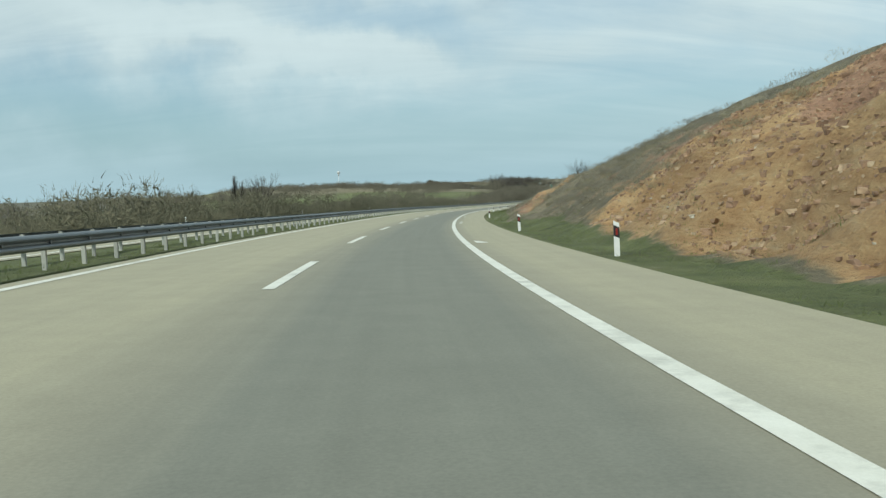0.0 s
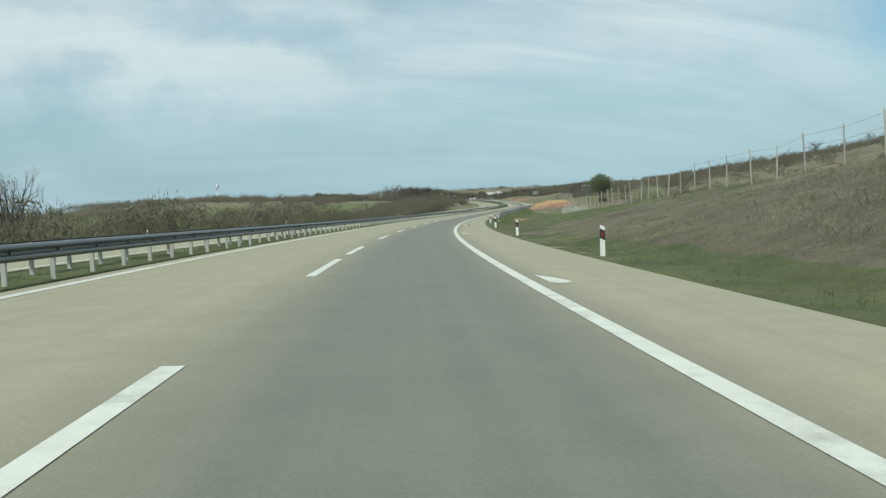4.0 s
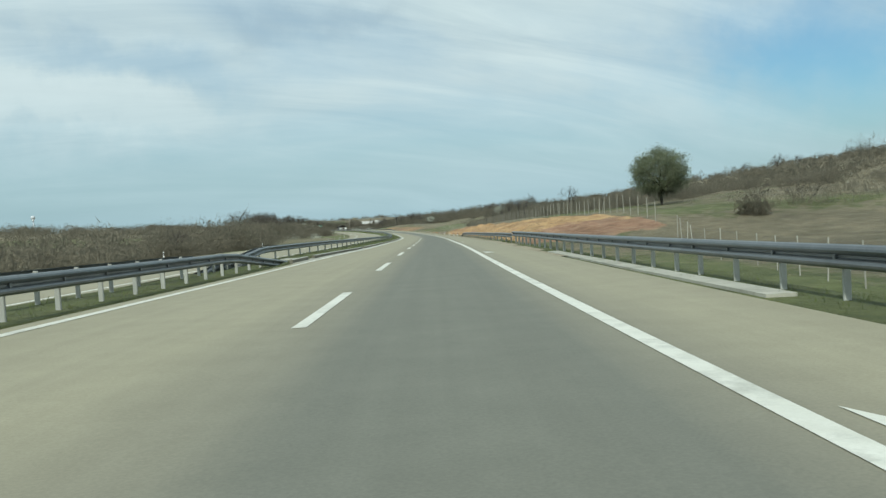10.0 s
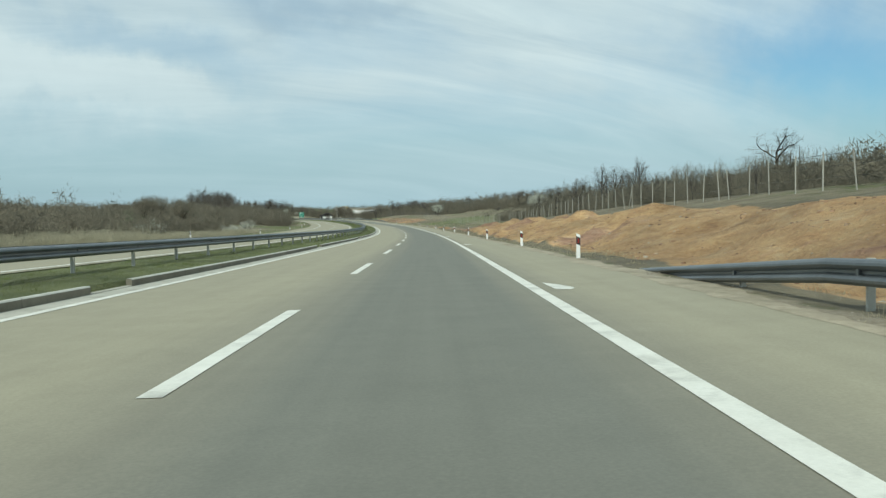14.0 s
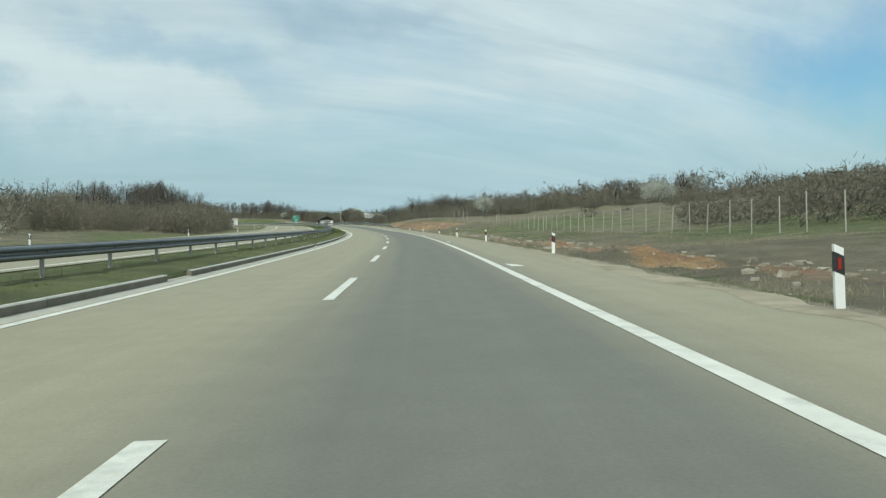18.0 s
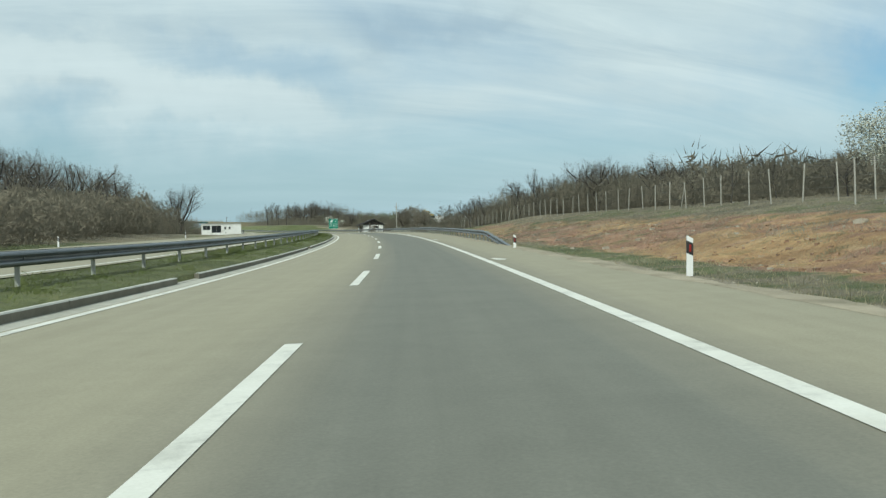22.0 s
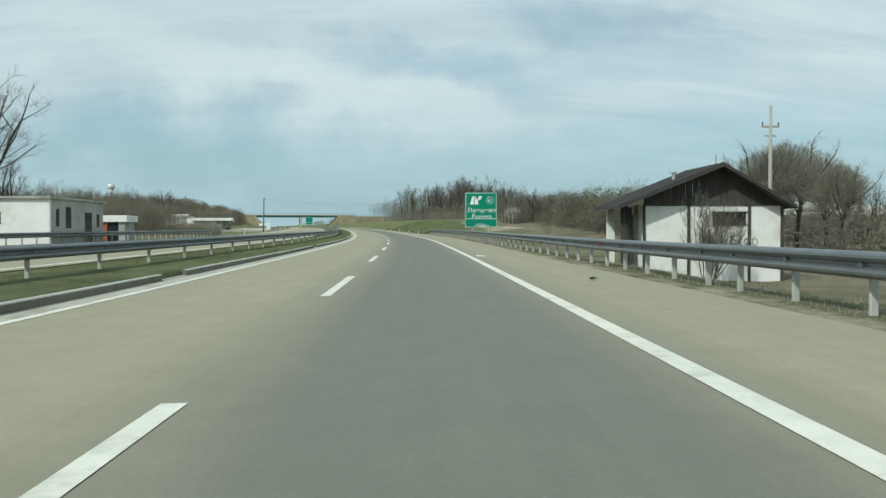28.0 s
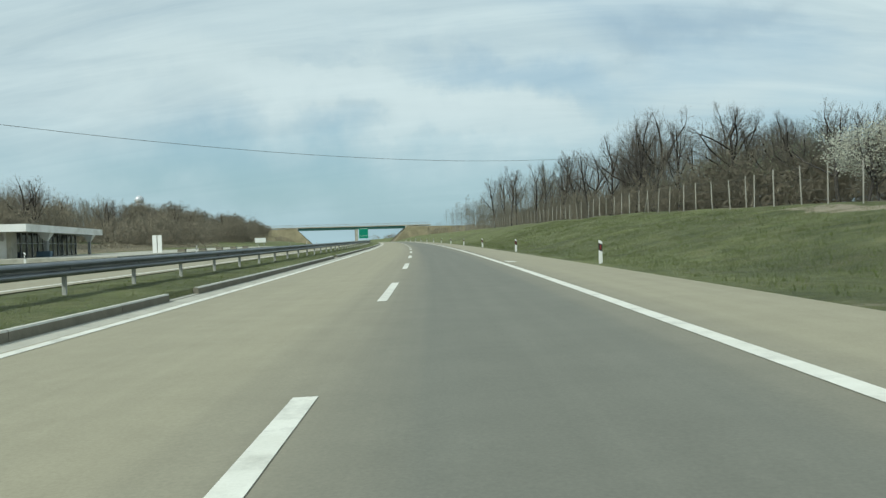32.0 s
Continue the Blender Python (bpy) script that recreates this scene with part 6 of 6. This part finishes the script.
solid("frame", DARKWOOD, win, (2.78, -0.02, 1.21, 4.27, 0.05, 1.26), (2.78, -0.02, 1.74, 4.27, 0.05, 1.79))
for x in (-0.04, 1.78, 4.27, 5.62):
    solid("timber", DARKWOOD, house, (x, -0.05, LOW, x + 0.11, -0.003, 2.12))
for k in range(20):
    x0 = -0.0 + 5.7 * k / 20
    x1 = x0 + 5.7 / 20 - 0.012
    top0, top1 = [2.13 + 1.42 * (1 - abs(x - 3.0) / 3.6) for x in (x0, x1)]
    poly("gable_board", DARKWOOD, house, [(x0, -0.04, 2.02), (x1, -0.04, 2.02), (x1, -0.04, top1), (x0, -0.04, top0)], 0.03)
for sd, x0 in ((-1, -1.15), (1, 5.98)):
    sh = Shape()
    xr, zr, ze = 3.03, 3.70, 2.02
    sh.add([(xr, -0.75, zr), (xr, 3.9, zr), (x0, 3.9, ze), (x0, -0.75, ze), (xr, -0.75, zr - 0.14), (xr, 3.9, zr - 0.14), (x0, 3.9, ze - 0.12), (x0, -0.75, ze - 0.12)],
           [(0, 1, 2, 3), (7, 6, 5, 4), (0, 3, 7, 4), (1, 5, 6, 2), (3, 2, 6, 7), (0, 4, 5, 1)])
    slope = child("roof_slope", sh.mesh("roof_slope", ROOF), house)
    for k in range(7):
        y = -0.6 + k * 0.72
        solid_rib = Shape()
        solid_rib.tube((xr, y, zr + 0.02), (x0, y, ze + 0.02), 0.035, 0.035, 4)
        child("roof_rib", solid_rib.mesh("roof_rib", ROOF), slope)
for y in (0.2, 0.75):
    solid("porch_post", DARKWOOD, house, (-0.72, y, LOW, -0.58, y + 0.14, 2.15))
solid("porch_pillar", PLASTER, house, (-0.75, 3.0, LOW, -0.45, 3.3, 2.05))
solid("porch_panel", DARKWOOD, house, (-0.3, 0.9, LOW, -0.24, 1.5, 2.0))
ch = Shape()
ch.tube((1.6, 1.2, 2.9), (1.6, 1.2, 3.42), 0.08, 0.08, 8).tube((1.6, 1.2, 3.42), (1.6, 1.2, 3.46), 0.14, 0.14, 8)
child("flue", ch.mesh("flue", ALU), house)
an = Shape()
an.tube((3.1, 0.4, 3.7), (3.1, 0.4, 4.15), 0.02, 0.015, 5)
child("aerial", an.mesh("aerial", WIRE), house)
solid("plinth", GREYWALL, house, (-0.8, -0.9, LOW - 0.3, 6.3, 4.4, LOW + 0.12))
lettering("Stop", 0.62, GREYWALL, house, 4.15, -0.012, 0.42, label="faded grey painted word")

# direction sign
sign = tagged(new("direction_sign", None), "green motorway exit sign with white lettering on two posts", "road sign")
sign.matrix_basis = anchor(934.0, -7.03, -0.1, -2.0)
SW, ZB, ZT = 2.95, 1.3, 4.5
board = solid("board", SIGN_GREEN, sign, (0, 0, ZB, SW, 0.05, ZT), c=0.0)
zs = ZB + 0.74
bw = 0.045
for nm, b in (("border", (0.05, -0.012, zs, SW - 0.05, -0.003, zs + bw)), ("border", (0.05, -0.012, ZT - 0.09, SW - 0.05, -0.003, ZT - 0.05)),
              ("border", (0.05, -0.012, zs + bw, 0.09, -0.003, ZT - 0.09)), ("border", (SW - 0.09, -0.012, zs + bw, SW - 0.05, -0.003, ZT - 0.09)),
              ("border", (0.0, -0.012, ZB, SW, -0.003, ZB + 0.03)), ("border", (0.0, -0.012, ZB + 0.03, 0.03, -0.003, zs)), ("border", (SW - 0.03, -0.012, ZB + 0.03, SW, -0.003, zs))):
    solid(nm, SIGN_WHITE, board, b)
poly("road_symbol", SIGN_WHITE, board, [(0.45, -0.012, 3.38), (0.80, -0.012, 3.38), (0.84, -0.012, 4.12), (0.68, -0.012, 4.12)], 0.008)
poly("road_symbol", SIGN_WHITE, board, [(0.87, -0.012, 3.38), (1.24, -0.012, 3.38), (1.18, -0.012, 3.70), (1.36, -0.012, 3.90), (1.22, -0.012, 3.98), (1.04, -0.012, 3.82), (1.00, -0.012, 4.12),
                                        (0.90, -0.012, 4.12)], 0.008)
poly("arrow_head", SIGN_WHITE, board, [(1.18, -0.012, 4.14), (1.56, -0.012, 4.14), (1.42, -0.012, 3.78)], 0.008)
rg = Shape()
for i in range(28):
    a0, a1 = 2 * math.pi * i / 28, 2 * math.pi * (i + 1) / 28
    rg.add([(2.3 + r * math.cos(w), -0.012, 3.76 + r * math.sin(w)) for w in (a0, a1) for r in (0.31, 0.335)], [(0, 1, 3, 2)])
child("ring", rg.mesh("ring", SIGN_WHITE), board)
lettering("61", 0.42, SIGN_WHITE, board, 2.3, -0.012, 3.61)
lettering("Прешево", 0.55, SIGN_WHITE, board, 1.55, -0.012, 2.66, spacing=1.08)
lettering("Preševo", 0.52, SIGN_WHITE, board, 1.55, -0.012, 2.12, spacing=1.08)
lettering("1500m", 0.46, SIGN_WHITE, board, 1.55, -0.012, 1.30, spacing=1.08)
for x in (0.7, 2.3):
    solid("sign_post", ALU, sign, (x - 0.06, 0.06, -1.6, x + 0.06, 0.18, ZT - 0.15), c=0.02)
for z in (1.6, 2.6, 3.6):
    solid("cross_rail", ALU, sign, (0.1, 0.05, z, SW - 0.1, 0.09, z + 0.06))

# flat-roofed abandoned building across the motorway
motel = tagged(new("flat_roofed_building", None), "abandoned flat-roofed white building with dark openings beside the opposite carriageway", "building")
motel.matrix_basis = anchor(910.0, 31.9, 0.0)
MB, MT = -0.9, 3.05
solid("wall", PLASTER, motel, (5.4, 0, MB, 10.9, 0.25, MT), (0, 0, MB, 5.4, 0.25, 0.55), (0, 0, 2.55, 5.4, 0.25, MT), (0, 0, 0.55, 0.35, 0.25, 2.55), (2.4, 0, 0.55, 2.75, 0.25, 2.55))
# white wall turned from the sun, its shade put into the grey
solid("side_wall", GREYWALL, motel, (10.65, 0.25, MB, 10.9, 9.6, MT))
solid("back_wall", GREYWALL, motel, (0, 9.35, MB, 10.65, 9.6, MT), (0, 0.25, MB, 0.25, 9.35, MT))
solid("roof_slab", GREYWALL, motel, (-0.15, -0.2, MT, 11.05, 9.8, MT + 0.14))
for x0, x1, z0, z1 in ((0.35, 2.4, 1.35, 2.55), (2.75, 5.4, 0.55, 2.55)):
    w = solid("window", GLASS, motel, (x0, 0.14, z0, x1, 0.18, z1))
    for x in np.linspace(x0 + 0.02, x1 - 0.06, 3):
        solid("frame", GREYWALL, w, (float(x), 0.1, z0, float(x) + 0.05, 0.135, z1))
solid("parapet_panel", PLASTER, motel, (0.35, 0.12, 0.55, 2.4, 0.2, 1.35))
for x in (6.3, 7.5):
    w = solid("window", GLASS, motel, (x, -0.012, 1.5, x + 0.42, 0.004, 2.15))
    solid("frame", DARKWOOD, w, (x - 0.05, -0.03, 2.15, x + 0.47, -0.005, 2.2), (x - 0.05, -0.03, 1.45, x + 0.47, -0.005, 1.5))
for y, z0, z1, wd in ((1.0, 1.3, 2.4, 0.5), (2.6, 1.2, 2.6, 0.9), (6.0, -0.4, 2.3, 1.3), (8.3, 1.3, 2.2, 0.5)):
    solid("opening", GLASS, motel, (10.89, y, z0, 10.915, y + wd, z1))

annex = tagged(new("brick_annex", None), "low red-rendered annex with a white fascia and dark doorway", "building")
annex.matrix_basis = anchor(935.2, 29.0, 0.0)
solid("wall", BRICK, annex, (0, 0, -0.9, 3.4, 0.2, 1.75), (0, 0.2, -0.9, 0.2, 3.1, 1.75), (0.2, 2.9, -0.9, 5.0, 3.1, 1.75))
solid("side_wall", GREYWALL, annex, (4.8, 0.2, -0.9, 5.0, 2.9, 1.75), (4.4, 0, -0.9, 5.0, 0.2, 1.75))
solid("door_leaf", GLASS, annex, (3.4, 0.1, -0.9, 4.4, 0.14, 1.75))
solid("fascia", PLASTER, annex, (-0.2, -0.2, 1.75, 5.2, 3.3, 2.35))

# filling station with garage
station = tagged(new("filling_station", None), "disused white filling station with garage block and flat canopy", "building")
station.matrix_basis = anchor(1062.0, 46.4, 0.0, 5.0)
GB = -0.7
solid("garage_wall", PLASTER, station, (0, 0, GB, 1.0, 0.25, 3.7), (4.7, 0, GB, 5.7, 0.25, 3.7), (1.0, 0, 3.0, 4.7, 0.25, 3.7), (0, 0.25, GB, 0.25, 14, 3.7), (5.45, 0.25, GB, 5.7, 14, 3.7))
gdoor = solid("garage_door", GREYWALL, station, (1.0, 0.12, GB, 4.7, 0.18, 3.0))
for k in range(1, 6):
    solid("door_rib", GREYWALL, gdoor, (0.97 + 0.62 * k, 0.06, GB, 1.02 + 0.62 * k, 0.115, 3.0))
solid("garage_roof", ROOF, station, (-0.3, -0.4, 3.7, 6.0, 14.3, 3.92))
solid("garage_fascia", PLASTER, station, (-0.3, -0.46, 3.66, 5.2, -0.403, 3.96))
kiosk = solid("kiosk_wall", PLASTER, station, (5.705, 0, GB, 12.6, 0.25, 2.5), (5.705, 19.0, GB, 12.6, 19.25, 2.5))
solid("sign_panel", SIGN_WHITE, kiosk, (6.4, -0.10, 0.55, 11.2, -0.004, 2.2), label="blank white panel")
solid("corner_pier", CONCRETE, station, (12.605, -0.1, GB, 12.95, 1.3, 2.5))
solid("air_conditioner", GREYWALL, kiosk, (11.55, -0.36, 1.75, 12.35, -0.004, 2.3), label="grey air conditioner")
glaz = solid("glazing", GLASS, station, (12.66, 1.3, GB, 12.72, 19.0, 2.5))
for y in np.arange(1.35, 19.0, 1.45):
    solid("mullion", ALU, glaz, (12.725, float(y), GB, 12.80, float(y) + 0.08, 2.5))
solid("transom", ALU, glaz, (12.725, 1.43, 1.55, 12.78, 19.0, 1.62))
solid("plinth", CONCRETE, station, (12.725, 1.3, GB, 12.95, 19.0, -0.1))
canopy = solid("canopy", CONCRETE, station, (5.9, -2.6, 2.504, 15.0, 20.3, 2.98))
solid("fascia", PLASTER, canopy, (5.9, -2.68, 2.46, 15.08, -2.604, 3.08), (15.004, -2.604, 2.46, 15.08, 20.3, 3.08), (5.9, 20.304, 2.46, 15.08, 20.38, 3.08))
for x, y in ((14.0, 5.0), (14.0, 18.6)):
    solid("canopy_pillar", ALU, station, (x, y, GB, x + 0.26, y + 0.26, 1.75))
    child("pillar_head", Shape().add([(x - 0.42, y - 0.42, 2.5), (x + 0.68, y - 0.42, 2.5), (x + 0.68, y + 0.68, 2.5), (x - 0.42, y + 0.68, 2.5), (x, y, 1.75), (x + 0.26, y, 1.75), (x + 0.26, y + 0.26, 1.75), (x, y + 0.26, 1.75)],
                                     [(0, 1, 5, 4), (1, 2, 6, 5), (2, 3, 7, 6), (3, 0, 4, 7)]).mesh("pillar_head", PLASTER), station)
crate = tagged(new("crate", None), "small blue plastic crate under the canopy", "crate")
crate.matrix_basis = anchor(1068.5, 33.0, float(deck2(1068, 22.0)) + 0.06, 5)
solid("tub", plain("blue_plastic", (0.07, 0.12, 0.17), (0.11, 0.17, 0.22), 3.0, 0.5), crate, (-0.6, -0.35, 0, 0.6, 0.35, 0.5), c=0.04)
tagged(new("forecourt", swept("forecourt", [(22.4, 0.06), (35.5, 0.06), (35.5, -0.6), (22.4, -0.6)], 1056, 1145, lambda s, l: deck2(s, 22.0), CONCRETE)),
               "pale concrete forecourt of the filling station", "pavement", kind="structure")
shed = tagged(new("shed", None), "low white shed with a dark roof", "building")
shed.matrix_basis = anchor(1046.0, 57.0, float(terrain(1046, 57)), 8)
solid("wall", PLASTER, shed, (0, 0, -0.5, 6, 5, 2.6))
child("roof", Shape().add([(-0.4, -0.4, 2.6), (6.4, -0.4, 2.6), (6.4, 2.5, 3.6), (-0.4, 2.5, 3.6), (6.4, 5.4, 2.6), (-0.4, 5.4, 2.6)],
                          [(0, 1, 2, 3), (3, 2, 4, 5), (1, 4, 2), (0, 3, 5)]).mesh("roof", ROOF), shed)

for s, l in ((1070.5, 23.75), (1070.5, 23.28)):
    b = tagged(new("notice_board", None), "blank upright white board on a short post", "sign", "boards at the forecourt")
    b.matrix_basis = anchor(s, l, float(deck2(s, 22)))
    solid("panel", PLASTER, b, (-0.19, -0.04, 0.1, 0.19, 0.04, 1.75))
    solid("post", ALU, b, (-0.05, 0.045, -0.4, 0.05, 0.1, 0.9))
small = tagged(new("sign_board", None), "small blank white road sign on two posts", "road sign")
small.matrix_basis = anchor(1179, 30.5, float(terrain(1179, 30.5)))
solid("panel", SIGN_WHITE, small, (-1.2, -0.03, 1.0, 1.2, 0.03, 2.0))
for x in (-0.8, 0.8):
    solid("post", ALU, small, (x - 0.04, 0.035, -0.3, x + 0.04, 0.1, 1.9))
for k in range(5):
    t = tagged(new("concrete_block", None), "small grey concrete block at the forecourt edge", "block", "blocks along the forecourt")
    t.matrix_basis = anchor(1078 + 9 * k, 23.2, float(deck2(1078, 22)))
    solid("block", KERB, t, (-0.4, -0.25, 0, 0.4, 0.25, 0.35), c=0.05)

# poles and wires
pole = tagged(new("utility_pole", None), "weathered wooden utility pole beside the opposite carriageway", "pole")
pole.matrix_basis = anchor(1018.5, 20.8, 0.0) @ pose(0, 0, 0, 0, 1.2, 0)
child("shaft", Shape().tube((0, 0, -0.8), (0, 0, 6.5), 0.15, 0.10, 8).mesh("shaft", POLEWOOD, True), pole)
child("insulator", Shape().tube((0.08, 0, 6.2), (0.28, 0, 6.35), 0.02, 0.03, 5).mesh("insulator", WIRE), pole)
pole2 = tagged(new("utility_pole", None), "concrete utility pole with two short cross-arms behind the house", "pole")
pole2.matrix_basis = anchor(907.0, -23.6, 0.0)
child("shaft", Shape().tube((0, 0, -2.2), (0, 0, 8.6), 0.17, 0.09, 8).mesh("shaft", POLECON, True), pole2)
arms = child("cross_arm", Shape().box(-0.55, -0.05, 7.25, 0.55, 0.05, 7.36).box(-0.35, -0.05, 6.7, 0.35, 0.05, 6.78).mesh("cross_arm", POLECON), pole2)
for x in (-0.5, 0.5):
    child("insulator", Shape().tube((x, 0, 7.36), (x, 0, 7.58), 0.05, 0.04, 6).mesh("insulator", WIRE), arms)
pole3 = tagged(new("utility_pole", None), "thin wooden utility pole standing among the trees", "pole")
pole3.matrix_basis = anchor(1076.0, -33.0, float(terrain(1076, -33)))
child("shaft", Shape().tube((0, 0, -0.5), (0, 0, 7.7), 0.12, 0.09, 8).mesh("shaft", POLEWOOD, True), pole3)


def cable(a, b, sag, label):
    sh = Shape()
    pts = [a.lerp(b, k / 24) - Vector((0, 0, sag * 4 * (k / 24) * (1 - k / 24))) for k in range(25)]
    for p, q in zip(pts, pts[1:]):
        sh.tube(p, q, 0.010, 0.010, 4)
    return tagged(new("cable", sh.mesh("cable", WIRE)), label, "cable")


cable(spot(1018.5, 20.6, 6.4), spot(1076, -33, float(terrain(1076, -33)) + 7.6), 2.4, "slack overhead cable strung across the motorway")

# water tower, far off
tower = tagged(new("water_tower", None), "far ball-shaped steel water tower on a slim stem", "water tower")
tower.matrix_basis = pose(-34, 1524, -4.5, 0, 0, 0)
child("stem", Shape().tube((0, 0, -11), (0, 0, 28), 0.7, 0.6, 12).tube((0, 0, 26), (0, 0, 30), 0.6, 2.0, 12).mesh("stem", TANK, True), tower)
bm = bmesh.new()
bmesh.ops.create_uvsphere(bm, u_segments=20, v_segments=12, radius=2.9, matrix=Matrix.Translation((0, 0, 32)))
me = bpy.data.meshes.new("ball")
bm.to_mesh(me)
bm.free()
me.materials.append(TANK)
me.polygons.foreach_set("use_smooth", [True] * len(me.polygons))
child("ball", me, tower)

# overpass ahead
OS = 1390.0
over = tagged(new("overpass", None), "concrete road bridge with green steel girders across both carriageways", "bridge")
over.matrix_basis = anchor(OS, 8.0, 0.0)
X0, X1 = -27.0, 22.0
OZ = 6.2
solid("deck", CONCRETE, over, (X0 - 16, -4.5, OZ + 1.1, X1 + 12, 4.5, OZ + 1.5))
for y in (-3.6, -1.2, 1.2, 3.6):
    solid("girder", plain("girder_paint", (0.05, 0.16, 0.14), (0.09, 0.22, 0.19), 1.0, 0.6) if y < -3 else bpy.data.materials["girder_paint"], over, (X0, y - 0.25, OZ, X1, y + 0.25, OZ + 1.1))
for x in (X0 - 1.2, X1):
    solid("abutment", CONCRETE, over, (x, -4.8, -1.0, x + 1.2, 4.8, OZ + 1.1))
solid("pier", CONCRETE, over, (-1.0, -3.8, -1.0, 0.2, 3.8, OZ))
for y in (-4.4, 4.35):
    rl = solid("railing", ALU, over, (X0 - 16, y, OZ + 2.5, X1 + 12, y + 0.06, OZ + 2.58), (X0 - 16, y, OZ + 2.0, X1 + 12, y + 0.05, OZ + 2.05))
    for x in np.arange(X0 - 16, X1 + 12, 2.5):
        solid("baluster", ALU, rl, (float(x), y, OZ + 1.5, float(x) + 0.07, y + 0.06, OZ + 2.5))
for sd, xa, xb in ((-1, X0 - 60, X0 + 7), (1, X1 - 7, X1 + 45)):
    sh = Shape()
    inner, outer = (xb, xa) if sd < 0 else (xa, xb)
    crest = X0 - 1 if sd < 0 else X1 + 1
    rows = [(inner, -0.5, 9), (crest, OZ + 0.9, 6), (outer, OZ + 0.2, 6), (outer + sd * 6, -2.0, 14)]
    v = []
    for x, z, hw in rows:
        v += [(x, -hw - 9, -1.0), (x, -hw, z), (x, hw, z), (x, hw + 9, -1.0)]
    f = [(4 * i + j, 4 * i + j + 1, 4 * i + j + 5, 4 * i + j + 4) for i in range(3) for j in range(3)]
    bank = tagged(new("embankment", mesh_of("embankment", v, f, BANKTURF)), "bridge embankment of dry brown grass", "embankment", kind="structure")
    bank.matrix_basis = over.matrix_basis.copy()
far_sign = tagged(new("direction_sign", None), "far green motorway sign beside the median before the bridge", "road sign")
far_sign.matrix_basis = anchor(1330.0, 7.3, 0.1)
solid("board", SIGN_GREEN, far_sign, (-1.8, 0, 1.6, 1.8, 0.06, 5.6))
for x in (-1.1, 1.1):
    solid("sign_post", ALU, far_sign, (x - 0.07, 0.07, -0.5, x + 0.07, 0.2, 5.4))
solid("border", SIGN_WHITE, far_sign, (-1.7, -0.012, 2.6, 1.7, -0.003, 2.68), (-1.7, -0.012, 5.4, 1.7, -0.003, 5.48))

# pale spoil heap on the far slope, with a machine on it
HS, HL = 1000.0, -71.0
hu, hv = np.meshgrid(np.linspace(-1, 1, 61), np.linspace(-1, 1, 25), indexing="ij")
hs, hl = HS + 9.0 * hv, HL + 25.0 * hu
dome = np.clip(1 - hu**2, 0, 1) ** 0.6 * np.clip(1 - hv**2, 0, 1) ** 0.8
rise_h = dome * (2.0 + 0.9 * lumps(hl / 7.0, hs / 6.0, 141, 4)) + 0.9
heap = tagged(new("spoil_heap", grid_mesh("spoil_heap", spots(hs, hl, terrain(hs, hl) + rise_h), PALE)[0]), "long heap of pale broken limestone on the far slope", "heap")
digger = tagged(new("excavator", None), "small yellow excavator parked on the pale heap", "excavator")
digger.matrix_basis = anchor(999.0, -59.5, float(terrain(999, -59.5)) + 3.0, 35)
for x in (-1.0, 0.6):
    solid("track", BLACK, digger, (x, -1.7, -0.3, x + 0.45, 1.7, 0.45), c=0.12)
solid("body", YELLOW, digger, (-1.05, -1.6, 0.55, 1.05, 1.1, 1.25), c=0.2)
cab = solid("cab", YELLOW, digger, (-1.0, -0.2, 1.25, 0.0, 1.1, 2.5), c=0.1)
solid("cab_window", GLASS, cab, (-0.9, -0.22, 1.5, -0.1, -0.202, 2.35))
child("boom", Shape().tube((0.3, 0.9, 1.2), (0.4, 3.0, 3.0), 0.2, 0.16, 6).tube((0.4, 3.0, 3.0), (0.45, 4.6, 1.6), 0.15, 0.12, 6).mesh("boom", YELLOW), digger)

# far hills round the horizon
ang = np.linspace(0, 2 * math.pi, 361)
hill_rows = []
for r, k in ((1500, 0.0), (1800, 0.55), (2200, 1.0), (2900, 0.8)):
    hgt = (26 + 22 * lumps(np.cos(ang) * 3 + 9, np.sin(ang) * 3 + 4, 91, 4)) * k * (1 - 0.9 * np.exp(-((np.degrees(ang) - 116) / 20) ** 2))
    hill_rows.append(np.stack([120 + r * np.cos(ang), 600 + r * np.sin(ang), -15 + np.maximum(hgt, 0)], -1))
tagged(new("backdrop_hills", grid_mesh("backdrop_hills", np.stack(hill_rows), HILL)[0]), "low far wooded hills on the horizon", "hills", kind="structure")

# litter
for k, (s, l) in enumerate(((192.5, -7.4), (243, -7.9), (520, -5.2), (655, -4.9), (872, -5.0), (168, -4.6), (250, -4.9))):
    t = tagged(new("litter", None), "crumpled scrap of litter lying by the road", "litter", "litter along the shoulder")
    t.matrix_basis = anchor(s, l, float(terrain(s, l) if l < -6 else deck(s, l)) + 0.01, 30.0 * k)
    r = np.random.default_rng(k)
    v = [(math.cos(a) * 0.11 * r.uniform(0.5, 1.3), math.sin(a) * 0.08 * r.uniform(0.5, 1.3), r.uniform(0, 0.05)) for a in np.linspace(0, 5.6, 8)] + [(0, 0, 0.08)]
    child("scrap", mesh_of("scrap", v, [(i, (i + 1) % 8, 8) for i in range(8)], PLASTER if l < -6 else BLACK), t)
